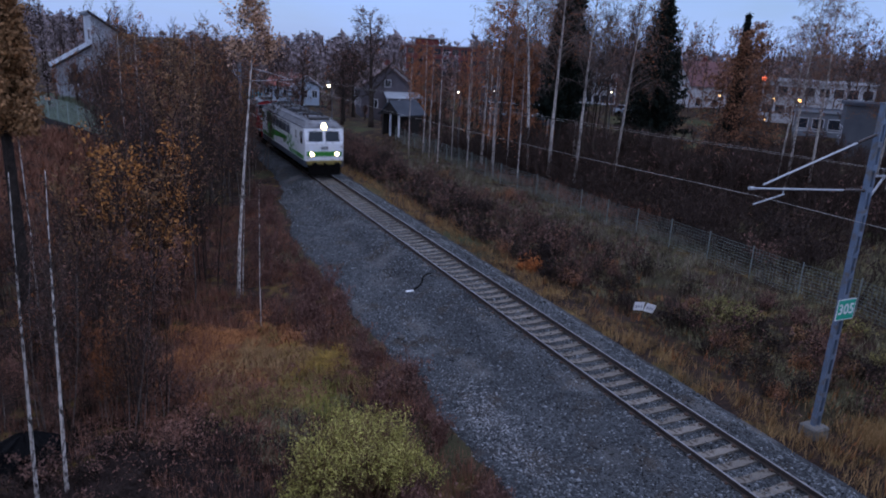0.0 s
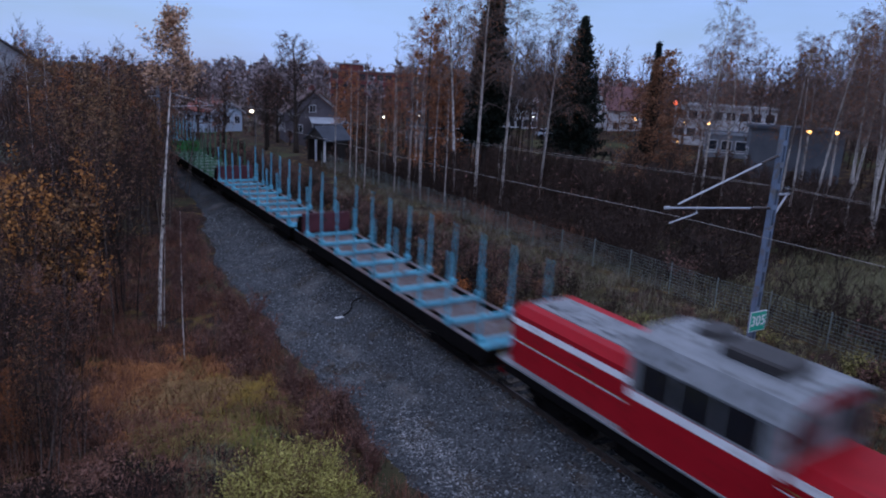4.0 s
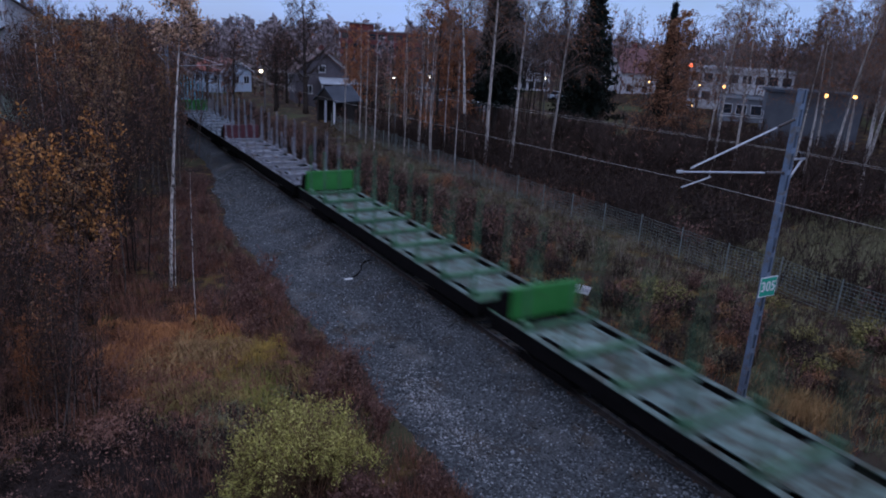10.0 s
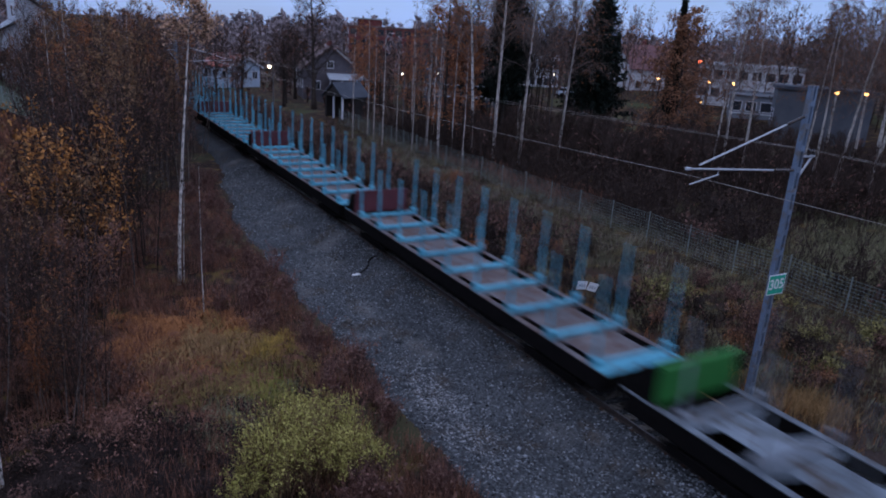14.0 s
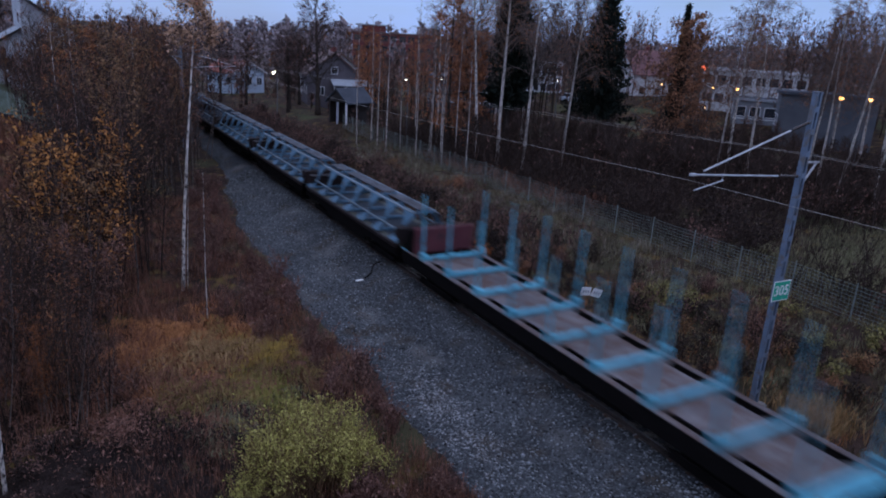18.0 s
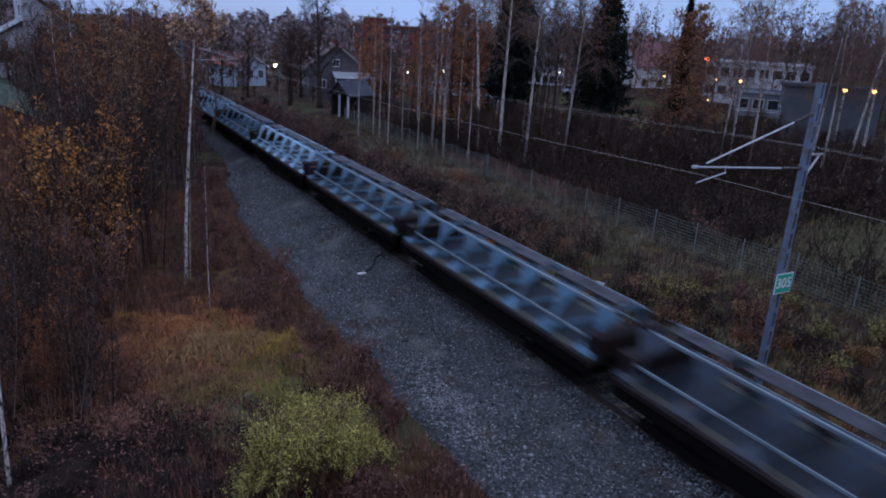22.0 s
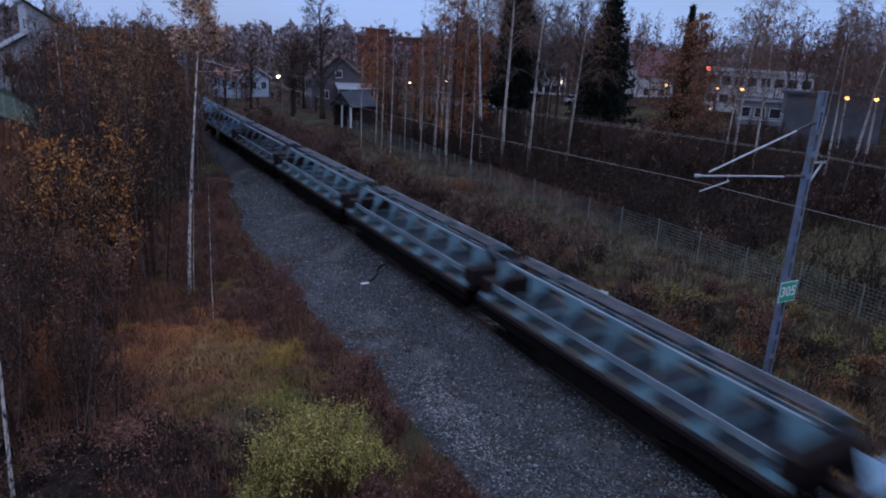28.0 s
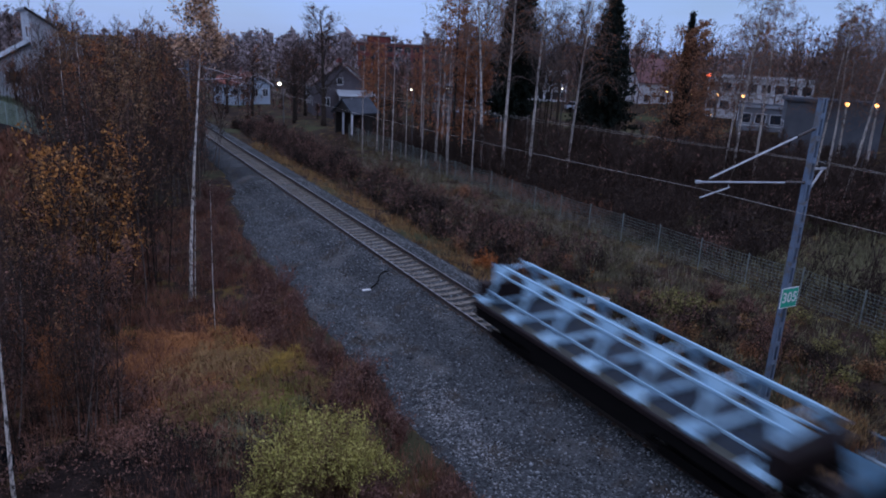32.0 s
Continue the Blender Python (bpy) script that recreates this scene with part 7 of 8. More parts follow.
def flat_block(x, y, z, turn, wide, deep, tall, floors, wall, label, lit=(), bays=8, band=True):
    bl = thing("building", pose(x, y, z, 0, 0, turn), label, "building")
    walls = part("wall", Shape().box(-wide / 2, wide / 2, 0, deep, -2.5, tall, 0.02), wall, bl)
    part("roof", Shape().box(-wide / 2 - 0.3, wide / 2 + 0.3, -0.3, deep + 0.3, tall + 0.003, tall + 0.45, 0.05), M["roof_brown"] if wall is M["wall_brick"] else M["roof_pale"] if wall is M["wall_white"] else M["roof_slate"], bl, "flat roof with a pale fascia")
    part("fascia", Shape().box(-wide / 2 - 0.33, wide / 2 + 0.33, -0.34, -0.302, tall + 0.05, tall + 0.42, 0.01), M["roof_brown"] if wall is M["wall_brick"] else M["roof_pale"] if wall is M["wall_grey"] else M["roof_slate"] if wall is M["wall_slate"] else M["trim"], bl, "pale fascia board" if wall is not M["wall_brick"] else "brown fascia board")
    for f in range(floors):
        zf = 0.9 + f * tall / floors
        if band:
            part("ledge", Shape().box(-wide / 2, wide / 2, -0.05, -0.003, zf - 0.42, zf - 0.30, 0.01), M["trim"] if wall is not M["wall_brick"] else M["roof_brown"], walls)
        for b in range(bays):
            cx = -wide / 2 + wide * (b + 0.5) / bays
            ww = wide / bays * 0.34
            window(walls, cx - ww, cx + ww, zf, zf + 1.35, 0, -1, M["lit"] if (f, b) in lit else None, False)
    for b in range(max(2, int(deep / 3))):
        cy = deep * (b + 0.5) / max(2, int(deep / 3))
        for f in range(floors):
            zf = 0.9 + f * tall / floors
            for s in (-1, 1):
                side_window(walls, cy - 0.6, cy + 0.6, zf, zf + 1.35, s * wide / 2, s)
    return bl


# houses beyond the track
gable_house(15.6, 123.0, -0.2, 22, 6.2, 8.0, 2.9, 4.7, M["wall_blue"], M["roof_red"], "small pale blue wooden house with a red roof", 3, False)
mauve_house = gable_house(25.5, 108.0, -0.4, -12, 8.5, 9.0, 4.1, 7.4, M["wall_mauve"], M["roof_brown"], "dim mauve two-storey house with a brown gable roof")
porch = part("porch_roof", Shape().prism([(-3.2, 2.55), (-3.2, 2.70), (-0.02, 3.45), (-0.02, 3.30)], -0.6, 5.4, 0), M["roof_pale"], mauve_house, "pale lean-to porch roof")
for x in (-0.4, 1.5, 3.4, 5.2):
    part("porch_post", Shape().box(x - 0.07, x + 0.07, -3.0, -2.86, -0.6, 2.6, 0.01), M["trim"], porch)
gable_house(34.0, 128.0, -0.2, 5, 9.0, 9.0, 3.5, 6.5, M["wall_white"], M["roof_brown"], "white house behind the trees")


def bank_house():
    """A white house of two lean-to volumes, the taller falling one way and the lower the other."""
    ho = thing("house", pose(-16.1, 80.0, 3.6, 0, 0, 6), "white house with two pale grey lean-to roofs on the bank", "house")
    tall = part("tall_wall", Shape().prism([(0, -2), (0, 7.95), (4.5, 4.9), (4.5, -2)], 0, 9.0), M["wall_dull"], ho, "tall greyish white wing")
    low = part("low_wall", Shape().prism([(-3.3, -2), (-3.3, 3.0), (-0.01, 5.0), (-0.01, -2)], 0.5, 8.0), M["wall_dull"], ho, "low greyish white wing")
    part("tall_roof", Shape().prism([(-0.3, 8.18), (-0.3, 8.36), (5.0, 4.77), (5.0, 4.59)], -0.5, 9.5), M["roof_pale"], ho, "pale grey lean-to roof")
    part("low_roof", Shape().prism([(-3.8, 2.72), (-3.8, 2.90), (-0.02, 5.20), (-0.02, 5.02)], 0.1, 8.4), M["roof_pale"], ho, "pale grey lean-to roof")
    part("fascia", Shape().bar((-0.3, -0.52, 8.28), (5.0, -0.52, 4.68), 0.05, 0.26), M["wall_wood"], ho, "dark edge board")
    part("fascia", Shape().bar((-3.8, 0.07, 2.80), (-0.05, 0.07, 5.08), 0.05, 0.22), M["wall_wood"], ho, "dark edge board")
    window(tall, 1.0, 1.9, 3.4, 4.6, 0, -1)
    window(tall, 2.6, 3.5, 1.0, 2.2, 0, -1)
    window(low, -2.4, -1.2, 1.2, 2.3, 0.5, -1)
    side_window(tall, 2.0, 3.4, 5.6, 6.6, 0, -1)
    return ho


bank_house()
gable_house(92.3, 101.3, 1.6, 75, 9.0, 10.0, 4.6, 8.6, M["wall_white"], M["roof_maroon"], "white house with a dark maroon roof", 3)
flat_block(86.5, 77.5, 1.9, -49, 16.0, 12.0, 5.9, 2, M["wall_white"], "white two-storey flat-roofed school building", (), 8)
flat_block(78.5, 69.0, 0.8, -49, 8.2, 5.0, 3.1, 1, M["wall_grey"], "low grey annexe with a flat roof", (), 4)
flat_block(70.8, 54.0, 1.0, -49, 11.0, 5.0, 4.9, 1, M["wall_slate"], "slate-grey hall with a blank wall", (), 0, False)
brick_block = flat_block(68.0, 170.0, 0.0, -20, 28.0, 12.0, 10.6, 4, M["wall_brick"], "red-brick block of flats with a stair tower", (), 12)
tower = part("stair_tower", Shape().box(-11.5, -5.5, 1.0, 7.0, 11.06, 12.6, 0.03), M["wall_brick"], brick_block, "low stair tower on the roof")
part("tower_roof", Shape().box(-13.2, -5.0, 0.4, 7.5, 12.603, 12.9, 0.03), M["roof_pale"], tower)
flat_block(95.0, 190.0, 0.0, -28, 24.0, 12.0, 10.0, 3, M["wall_brick"], "red-brick block of flats", (), 10)
flat_block(43.0, 96.0, 0.2, -28, 12.0, 8.0, 4.0, 1, M["wall_slate"], "low slate-grey house among the trees", (), 5)
flat_block(68.0, 109.5, 1.0, -32, 7.0, 8.0, 6.0, 2, M["wall_white"], "white house among the trees", (), 5)


def parked_car(x, y, turn):
    car = thing("parked_car", pose(x, y, land_at(x, y), 0, 0, turn), "pale blue-grey hatchback parked by the house", "car")
    body = part("body", Shape().loft([[(-0.82 * w, y, 0.28), (0.82 * w, y, 0.28), (0.86 * w, y, 0.62), (0.80 * w, y, h), (-0.80 * w, y, h), (-0.86 * w, y, 0.62)] for y, w, h in ((-2.05, 0.86, 0.66), (-1.9, 0.97, 0.80), (-0.9, 1.0, 0.93), (1.2, 1.0, 0.98), (1.95, 0.96, 0.94), (2.05, 0.9, 0.80))]), M["car_paint"], car, "pale blue-grey bodywork")
    part("cabin", Shape().loft([[(-0.74 * w, y, 0.9), (0.74 * w, y, 0.9), (0.74 * w, y, h), (-0.74 * w, y, h)] for y, w, h in ((-0.95, 1.0, 0.94), (-0.2, 0.86, 1.42), (1.3, 0.86, 1.45), (1.95, 0.95, 0.97))]), M["glass"], body, "dark window glass")
    part("roof", Shape().box(-0.62, 0.62, -0.15, 1.3, 1.43, 1.50, 0.03), M["car_paint"], body)
    for sx in (-1, 1):
        part("headlight", Shape().box(sx * 0.62 - 0.14, sx * 0.62 + 0.14, -2.07, -1.98, 0.62, 0.76, 0.02), M["trim"], body, "clear headlight")
        for yy in (-1.3, 1.3):
            part("wheel", Shape().tube([(sx * 0.70, yy, 0.31), (sx * 0.88, yy, 0.31)], 0.31, 14), M["black"], car, "black tyre")
    return car


M["car_paint"] = surface("pale_car_paint", (0.42, 0.50, 0.60), (0.50, 0.58, 0.68), 2, 0.35, 0.2, 0, spread=0.05)
parked_car(66.2, 98.4, 60)


def make_shed():
    """An open-ended shed: its gable end stands on posts, its long side is boarded."""
    sh = thing("open_shed", pose(18.2, 81.2, land_at(18.2, 81.2), 0, 0, 24), "dark wooden shed with a slate roof, open gable end on posts", "shed")
    part("back_wall", Shape().box(-1.2, 3.0, 2.9, 3.02, -0.2, 2.8, 0.01), M["wall_wood"], sh)
    part("end_wall", Shape().box(2.9, 3.02, 0.0, 2.9, -0.2, 3.0, 0.01), M["wall_wood"], sh)
    part("inner_wall", Shape().box(0.4, 0.5, 0.12, 2.9, -0.2, 2.8, 0.01), M["wall_wood"], sh)
    for k in range(8):
        part("board", Shape().box(0.45 + k * 0.3, 0.73 + k * 0.3, 0.02, 0.08, -0.1, 2.7, 0.006), M["wall_wood"], sh, "dark upright board")
    for y, mat, note in ((0.0, M["trim"], "white-painted post"), (1.5, M["wall_dull"], "grey post"), (2.8, M["wall_wood"], "dark post")):
        part("post", Shape().box(-1.3, -1.1, y - 0.1, y + 0.1, -0.3, 2.72, 0.01), mat, sh, note)
    for ya, yb in ((-0.5, 1.45), (3.4, 1.45)):
        part("roof", Shape().prism([(ya, 2.55), (yb, 4.25), (yb, 4.40), (ya, 2.70)], -1.6, 3.3, 0), M["roof_slate"], sh, "blue-grey roof slope")
    part("gable", Shape().prism([(-0.3, 2.72), (1.45, 4.22), (3.2, 2.72)], -1.34, -1.22, 0), M["wall_wood"], sh, "dark boarded gable")
    return sh


make_shed()


def street_lamp(x, y, z, lamp, group, label, r=0.16):
    base = land_at(x, y)
    lp = thing("street_lamp", pose(x, y, base), label, "street lamp", group)
    h = z - base
    part("pole", Shape().tube([(0, 0, -0.3), (0, 0, h * 0.6), (0, 0, h + 0.08)], [0.075, 0.06, 0.04], 8), M["pole"], lp)
    part("arm", Shape().tube([(0, 0, h), (-0.25, -0.25, h + 0.16), (-0.55, -0.55, h + 0.14)], 0.03, 6), M["pole"], lp)
    hd = part("lamp_head", Shape().box(-0.80, -0.42, -0.80, -0.42, h + 0.08, h + 0.22, 0.04), M["pole"], lp)
    part("bulb", Shape().tube([(-0.61, -0.61, h + 0.09), (-0.61, -0.61, h + 0.09 - r * 0.5), (-0.61, -0.61, h + 0.09 - r * 1.2), (-0.61, -0.61, h + 0.09 - r * 1.8)], [r * 0.7, r * 1.1, r * 1.0, r * 0.35], 10), lamp, hd, "glowing lamp")


for x, y, z, r in ((11.8, 92.1, 4.74, 0.19), (19.2, 68.1, 5.71, 0.08), (22.5, 66.4, 6.06, 0.11), (35.7, 63.7, 6.43, 0.07), (40.8, 66.0, 6.23, 0.06)):
    street_lamp(x, y, z, M["lamp_white"], "white street lamps", "lit street lamp with a white glow", r * 0.95)
for x, y, z, r in ((51.1, 63.2, 6.41, 0.12), (53.2, 61.0, 6.34, 0.14), (55.1, 58.9, 6.46, 0.12), (56.8, 56.8, 6.52, 0.18), (58.8, 45.4, 6.62, 0.20), (60.1, 43.1, 6.71, 0.19), (53.9, 60.2, 4.08, 0.06), (54.7, 59.3, 4.04, 0.07)):
    street_lamp(x, y, z, M["lamp_amber"], "amber street lamps", "lit street lamp with an amber glow", r * 0.95)
street_lamp(65.5, 69.8, 8.6, M["lamp_red"], "", "tall lamp with a bright red light", 0.29)

# fence on the bank by the white house
bank = thing("bank_fence", pose(0, 0, 0), "dull green mesh fence at the foot of the bank", "fence")
for k in range(15):
    x, y = -25.4 + 0.80 * k, 74.4 - 0.62 * k
    z = land_at(x, y)
    part("post", Shape().tube([(x, y, z - 0.3), (x, y, z + 2.1)], 0.045, 6), M["mesh_green"], bank)
    if k:
        sh = Shape()
        for q in range(11):
            sh.tube([(px, py, pz + 0.05 + 0.2 * q), (x, y, z + 0.05 + 0.2 * q)], 0.016, 3, False)
        for q in range(1, 5):
            f = q / 5
            sh.tube([(px + (x - px) * f, py + (y - py) * f, pz + (z - pz) * f), (px + (x - px) * f, py + (y - py) * f, pz + (z - pz) * f + 2.05)], 0.013, 3, False)
        part("mesh_panel", sh, M["mesh_green"], bank)
    px, py, pz = x, y, z


# ---------------------------------------------------------------- far woods
def arc(a0, a1, d0, d1):
    def place(rng):
        while True:
            a, d = math.radians(rng.uniform(a0, a1)), rng.uniform(d0, d1)
            x, y = -14 + d * math.sin(a), d * math.cos(a)
            if abs(x) > 7:
                return x, y
    return place


def wood_mass(name, label, n, place, hmin, hmax, leafm, seed, clumps=80, size=0.45, wide=0.20, low=0.06, spikes=14, twig=None, thick=0.05):
    """Dense distant trees: stems, upswept twigs at the top and clumps of dead leaves and twigs below."""
    pl = Plant(seed)
    for _ in range(n):
        x, y = place(pl.rng)
        z, h = land_at(x, y), pl.rng.uniform(hmin, hmax)
        lean = pl.rng.normal(0, 0.02, 2) * h
        pl.seg.append((x, y, z - 0.5, x + lean[0], y + lean[1], z + h, 0.13, 0.02))
        u = low + (0.97 - low) * pl.rng.beta(1.5, 1.25, clumps)
        rad = h * wide * np.minimum(1.0, 0.45 + 2.2 * u) * np.sqrt(np.clip(1.02 - u, 0, 1)) * 1.25
        az, rr = pl.rng.random(clumps) * 6.283, np.sqrt(pl.rng.random(clumps))
        px, py, pz = x + lean[0] * u + rad * rr * np.cos(az), y + lean[1] * u + rad * rr * np.sin(az), z + h * u + pl.rng.normal(0, 0.3, clumps)
        for k in range(clumps):
            pl.leaf.append((px[k], py[k], pz[k], size * pl.rng.uniform(0.5, 1.4)))
        for k in range(spikes):
            v = 0.45 + 0.5 * pl.rng.random()
            a, s = pl.rng.random() * 6.283, h * wide * (1.2 - v) * pl.rng.uniform(0.6, 1.5)
            p = np.array([x + lean[0] * v, y + lean[1] * v, z + h * v])
            q = p + s * np.array([0.7 * math.cos(a), 0.7 * math.sin(a), 1.1])
            pl.hair.append((*p, *q, thick, thick * 0.35))
            for _ in range(2):
                e = (p + q) / 2 + (q - p) * 0.45 + pl.rng.normal(0, s * 0.22, 3)
                pl.hair.append((*((p + q) / 2), *e, thick * 0.7, thick * 0.3))
    wood = tagged(new(name, pl.wood(name, twig or M["twig"])), label, "trees", kind="stuff")
    tagged(part("foliage", pl.foliage("foliage", leafm, 1.3), None, wood), kind="stuff")


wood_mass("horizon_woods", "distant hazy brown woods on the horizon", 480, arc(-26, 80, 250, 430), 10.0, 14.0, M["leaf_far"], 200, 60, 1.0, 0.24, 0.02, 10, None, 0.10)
wood_mass("far_woods", "distant woods with rusty crowns", 70, arc(-22, 76, 150, 240), 7.0, 10.5, M["leaf_rust"], 201, 60, 0.35, 0.2, 0.04, 20, None, 0.06)
wood_mass("grey_woods", "distant brown woods, greyed in colour for haze", 170, arc(-22, 76, 150, 240), 7.0, 11.0, M["leaf_far"], 207, 60, 0.42, 0.2, 0.03, 24, None, 0.05)
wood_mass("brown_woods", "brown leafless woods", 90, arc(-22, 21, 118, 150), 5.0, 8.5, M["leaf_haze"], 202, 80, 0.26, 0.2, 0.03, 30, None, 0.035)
wood_mass("mid_woods", "leafless brown woods among the houses", 18, arc(12, 36, 96, 130), 4.0, 7.5, M["leaf_brown"], 203, 90, 0.18, 0.2, 0.05, 34, None, 0.028)
wood_mass("tall_woods", "tall dark leafless trees behind the birches", 38, arc(28, 41, 74, 100), 12.0, 18.5, M["leaf_haze"], 206, 24, 0.12, 0.17, 0.05, 90, M["bark_dark"], 0.026)
wood_mass("street_woods", "leafless rusty woods behind the school", 210, arc(37, 76, 122, 155), 9.0, 17.0, M["leaf_mauve"], 204, 70, 0.22, 0.19, 0.05, 30, None, 0.03)
wood_mass("edge_woods", "tall leafless trees beyond the street", 84, arc(54, 80, 108, 134), 12.0, 17.0, M["leaf_brown"], 208, 60, 0.18, 0.18, 0.05, 70, M["twig"], 0.024)
wood_mass("bank_woods", "dark leafless woods behind the house on the bank", 50, arc(-24, 2, 100, 135), 8.0, 12.0, M["leaf_haze"], 205, 110, 0.22, 0.2, 0.05, 40, M["twig_dark"], 0.03)
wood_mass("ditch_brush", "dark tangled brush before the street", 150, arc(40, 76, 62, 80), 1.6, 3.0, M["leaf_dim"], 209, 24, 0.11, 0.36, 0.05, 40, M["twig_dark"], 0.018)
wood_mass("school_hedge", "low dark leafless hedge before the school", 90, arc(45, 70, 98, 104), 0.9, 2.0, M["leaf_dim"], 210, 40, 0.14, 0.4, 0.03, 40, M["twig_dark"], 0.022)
wood_mass("garden_brush", "brown brush between the houses", 80, arc(10, 36, 84, 125), 0.8, 2.4, M["leaf_brown"], 211, 40, 0.14, 0.42, 0.03, 40, M["twig_dark"], 0.022)
# woods out of view, added to cut low sky light from the side
wood_mass("side_woods", "unseen leafless woods added to block low light from the side", 90, arc(-150, -38, 24, 60), 8.0, 13.0, M["leaf_haze"], 212, 80, 0.4, 0.2, 0.03, 20, None, 0.04)
wood_mass("birch_brush", "brown brush under the birches and spruces", 130, arc(31, 62, 57, 72), 2.6, 5.6, M["leaf_brown"], 213, 34, 0.10, 0.34, 0.03, 80, None, 0.018)
wood_mass("understorey", "bare brown young trees behind the birches", 60, arc(30, 56, 70, 92), 3.0, 5.6, M["leaf_brown"], 217, 30, 0.13, 0.26, 0.05, 70, M["twig"], 0.022)
wood_mass("block_woods", "bare reddish-brown trees before the block of flats", 64, arc(20, 34, 112, 150), 5.5, 9.0, M["leaf_mauve"], 214, 70, 0.2, 0.2, 0.03, 40, None, 0.03)
wood_mass("skyline_woods", "bare brown woods beyond the track, greyed in colour for haze", 120, arc(-28, 20, 190, 270), 9.5, 12.8, M["leaf_far"], 215, 70, 0.5, 0.22, 0.02, 30, None, 0.05)
wood_mass("house_brush", "bare bushes before the house on the bank", 13, lambda r: (r.uniform(-20.8, -13.0), r.uniform(73.5, 78.5)), 2.8, 5.2, M["leaf_haze"], 216, 110, 0.12, 0.24, 0.03, 60, M["twig_dark"], 0.022)
M["bank_green"] = grass_material("pale_bank_grass", (0.135, 0.170, 0.115), (0.250, 0.300, 0.205))
blades("bank_grass", "pale green grass on the bank below the house", 34000, lambda r, n: (lambda x, y: (x[y > 72.6 - 0.816 * (x + 23.3)], y[y > 72.6 - 0.816 * (x + 23.3)]))(r.uniform(-28, -13.0, n), r.uniform(64, 82, n)), 0.42, 0.03, M["bank_green"], 31, 0.6, 4)
# dark timber edging below the bank
edging = thing("timber_edging", pose(0, 0, 0), "dark timber edging at the foot of the green bank", "edging")
for k in range(9):
    xa, xb = -26.0 + 1.4 * k, -26.0 + 1.4 * k + 1.36
    ya, yb = 72.2 - 0.816 * (xa + 23.3), 72.2 - 0.816 * (xb + 23.3)
    part("plank", Shape().bar((xa, ya, land_at(xa, ya) + 0.18), (xb, yb, land_at(xb, yb) + 0.18), 0.12, 0.5), M["wall_wood"], edging)

# unseen road bridge over the line, under the eye, added to block low sky
bridge = thing("road_bridge", pose(0, 0, 0), "unseen concrete road bridge, placed to block low sky light", "bridge", kind="structure")
part("deck", Shape().box(-70, 70, -10.5, -1.6, 7.3, 8.2, 0.05), M["concrete"], bridge, "concrete bridge deck")
part("parapet", Shape().box(-70, 70, -10.4, -10.1, 8.2, 9.2, 0.03), M["concrete"], bridge)
for x in (-12.5, 12.0):
    part("abutment", Shape().box(x - 0.8, x + 0.8, -10.2, -1.9, -1.5, 7.297, 0.05), M["concrete"], bridge)
for x0, x1 in ((-70, -13.3), (12.8, 70)):
    part("wing_wall", Shape().box(x0, x1, -10.0, -2.2, -1.5, 7.297, 0.05), M["concrete"], bridge)

# pale crushed stone spilt on the gravel
def spilt(rng, n):
    v = rng.normal(0, 1, n)
    y = 15.4 + 1.9 * v
    return -4.65 + 0.06 * (y - 15.4) + rng.normal(0, 0.45, n), y


def pale_stones():
    rng = np.random.default_rng(15)
    x, y = spilt(rng, 1700)
    size = rng.uniform(0.012, 0.04, len(x))
    base = np.array([(1, 0, 0), (0, 1, 0), (-1, 0, 0), (0, -1, 0), (0, 0, 0.8)], float)
    jit = base[None] * rng.uniform(0.6, 1.3, (len(x), 5, 1)) * size[:, None, None]
    verts = (jit + np.stack([x, y, bed_height(x, y)], -1)[:, None]).reshape(-1, 3)
    faces = (np.array([(0, 1, 4), (1, 2, 4), (2, 3, 4), (3, 0, 4)])[None] + 5 * np.arange(len(x))[:, None, None]).reshape(-1, 3)
    tagged(new("pale_stones", fast_mesh("pale_stones", verts, faces, M["stone_pale"])), "patch of pale crushed stone on the gravel", "stones", kind="stuff")


M["stone_pale"] = surface("pale_crushed_stone", (0.13, 0.13, 0.135), (0.28, 0.28, 0.29), 3, 0.9, 0, 0.2, spread=0.7, island=True, spec=0.2)
pale_stones()

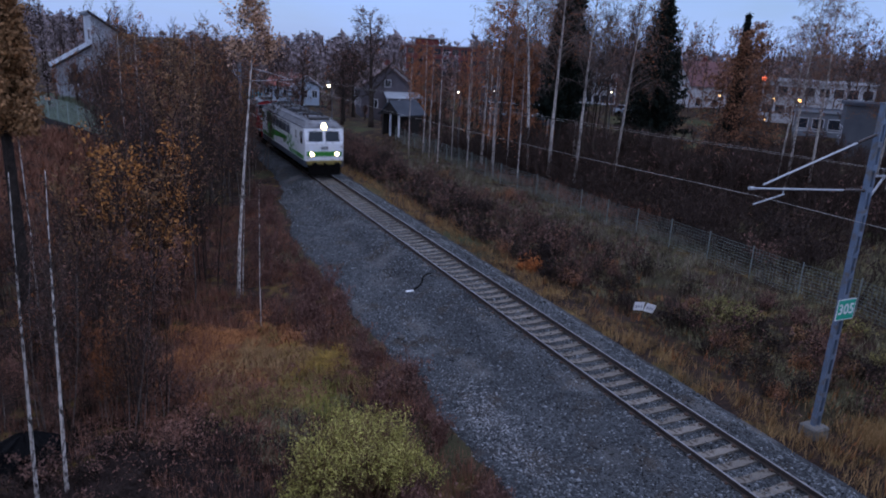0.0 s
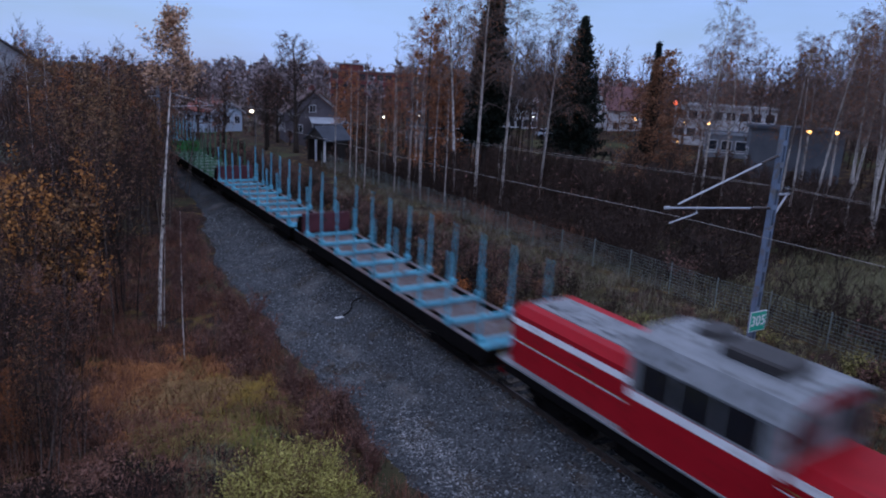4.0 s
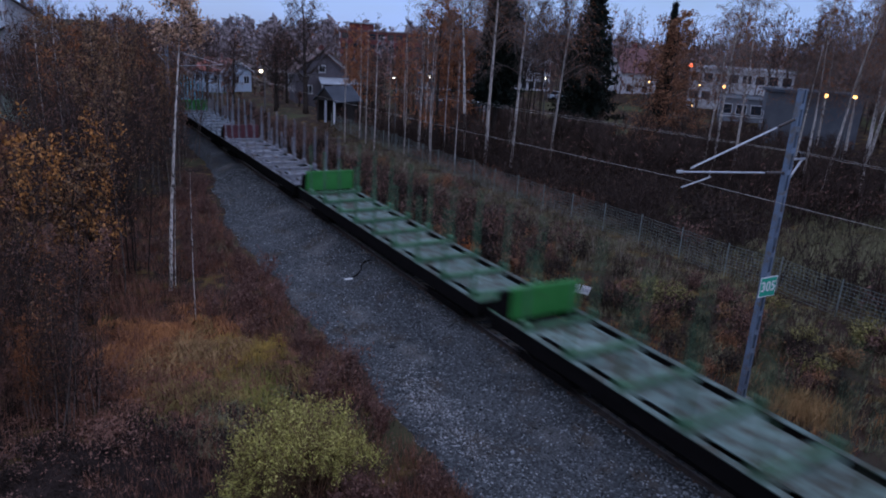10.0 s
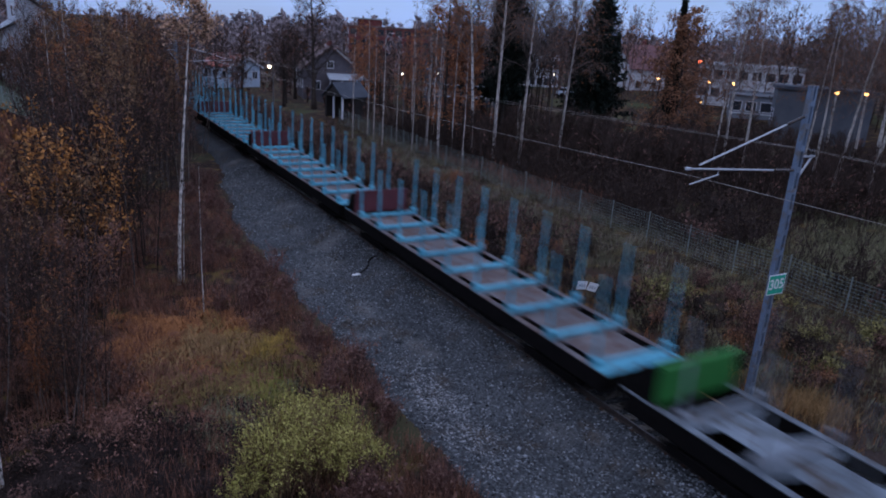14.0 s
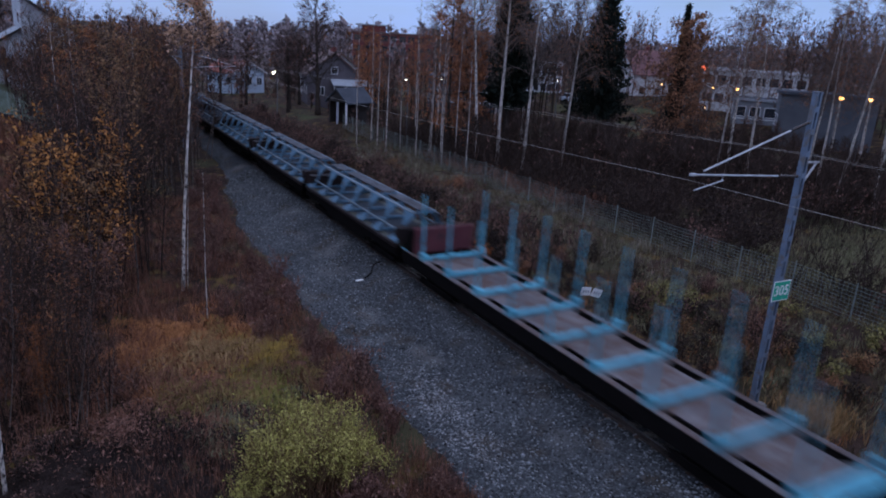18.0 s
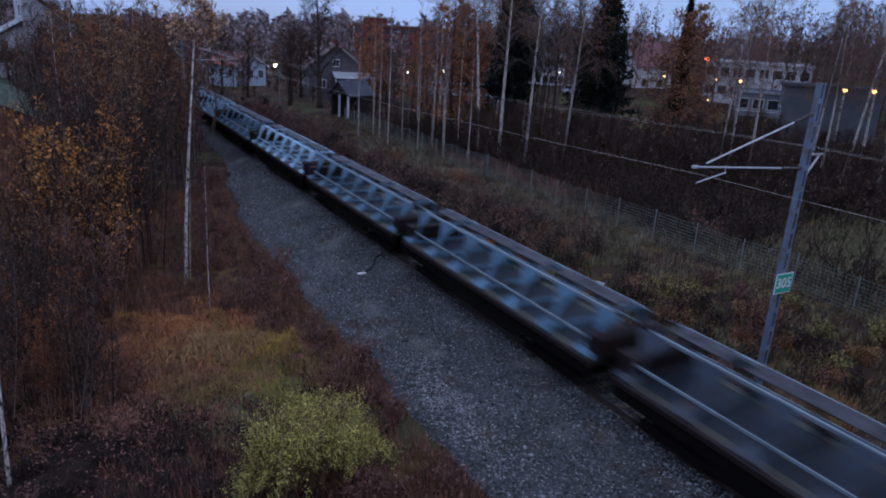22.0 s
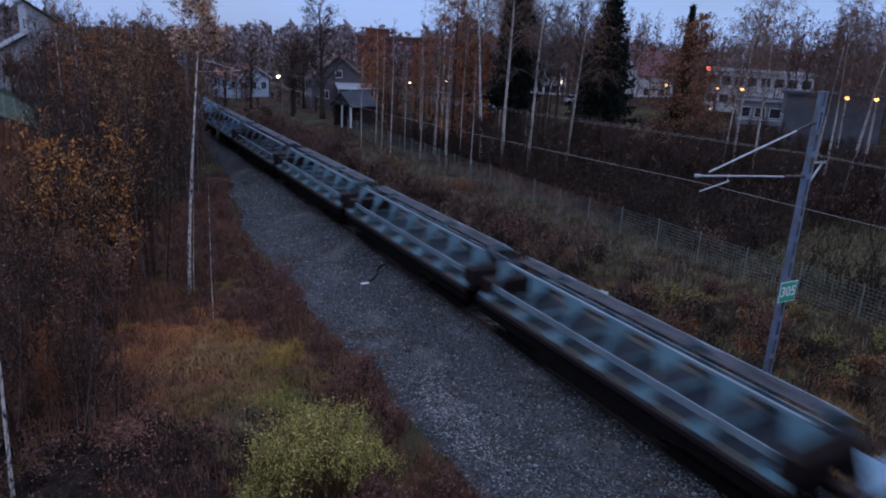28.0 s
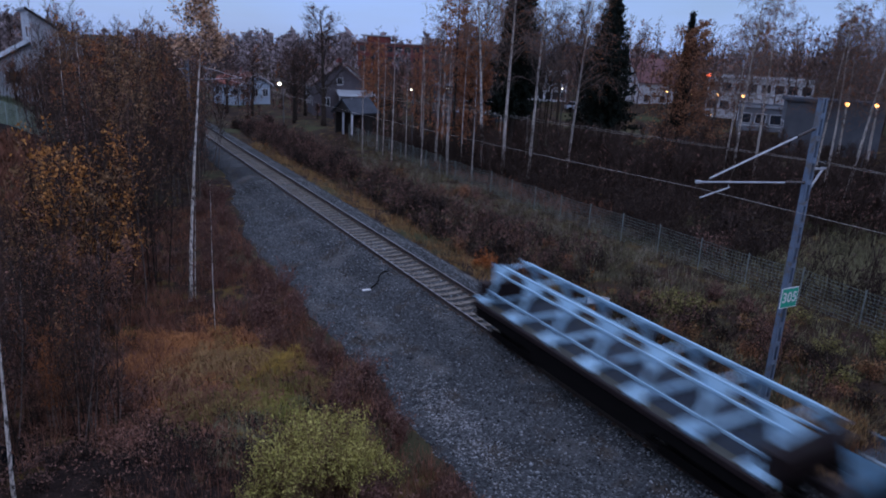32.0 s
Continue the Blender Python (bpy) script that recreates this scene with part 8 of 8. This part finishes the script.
# small things on the gravel
scrap = thing("cable_scrap", pose(-2.75, 27.1, float(bed_height(-2.75, 27.1))), "bent dark cable with a pale end lying on the gravel", "scrap")
rise = float(bed_height(-2.75, 27.1))
part("cable", Shape().tube([(a, b, float(bed_height(a - 2.75, b + 27.1)) - rise + 0.05) for a, b in ((0.1, 0.0), (0.3, 0.0), (0.5, 0.1), (0.65, 0.3), (0.8, 0.6), (1.0, 0.85), (1.2, 0.98), (1.4, 1.0))], 0.032, 6), M["black"], scrap)
part("pale_end", Shape().box(-0.26, 0.16, -0.07, 0.07, 0.0, 0.07, 0.025), M["sign_white"], scrap, "pale plastic end")
stone = thing("pale_stone", pose(-4.98, 22.5, float(bed_height(-4.98, 22.5))), "pale rounded stone on the gravel", "stone")
part("stone_body", Shape().loft([[(0.13 * s * math.cos(a), 0.10 * s * math.sin(a), z) for a in (0.0, 0.9, 1.7, 2.6, 3.5, 4.3, 5.4)] for s, z in ((0.8, -0.02), (1.0, 0.05), (0.75, 0.12), (0.25, 0.15))]), M["concrete"], stone)
M["tarp"] = surface("black_tarpaulin", (0.003, 0.003, 0.004), (0.008, 0.008, 0.009), 2, 0.7, 0, 0.5, 12, spread=0, spec=0.08)
heap = thing("dark_tarpaulin_heap", pose(-16.9, 18.9, land_at(-16.9, 18.9)), "black tarpaulin heap under the saplings", "heap")
part("cover", Shape().loft([[(s * 0.85 * math.cos(a) * (1 + 0.15 * math.sin(3 * a + z) + 0.10 * math.sin(11 * a + 4 * z)), s * 0.6 * math.sin(a) * (1 + 0.12 * math.cos(2 * a) + 0.10 * math.sin(9 * a - 5 * z)), z + 0.10 * s * math.sin(5 * a) + 0.05 * math.sin(13 * a)) for a in [k * 0.15708 for k in range(40)]] for s, z in ((1.25, -0.2), (1.1, 0.0), (1.0, 0.2), (0.9, 0.38), (0.78, 0.55), (0.55, 0.68), (0.35, 0.80), (0.12, 0.86))]), M["tarp"], heap)


# ---------------------------------------------------------------- what moves
def motions():
    """The whole train runs past, gathering a little speed at first."""
    for wagon, start in TRAIN:
        walk(wagon, [(t, pose(0, start - SPEED * t - 0.9 * max(0.0, 1 - t / 2.0), 0)) for t in (0.0, 1.0, 2.0, 4.0, 8.0, 16.0, 24.0, 32.0)])


motions()
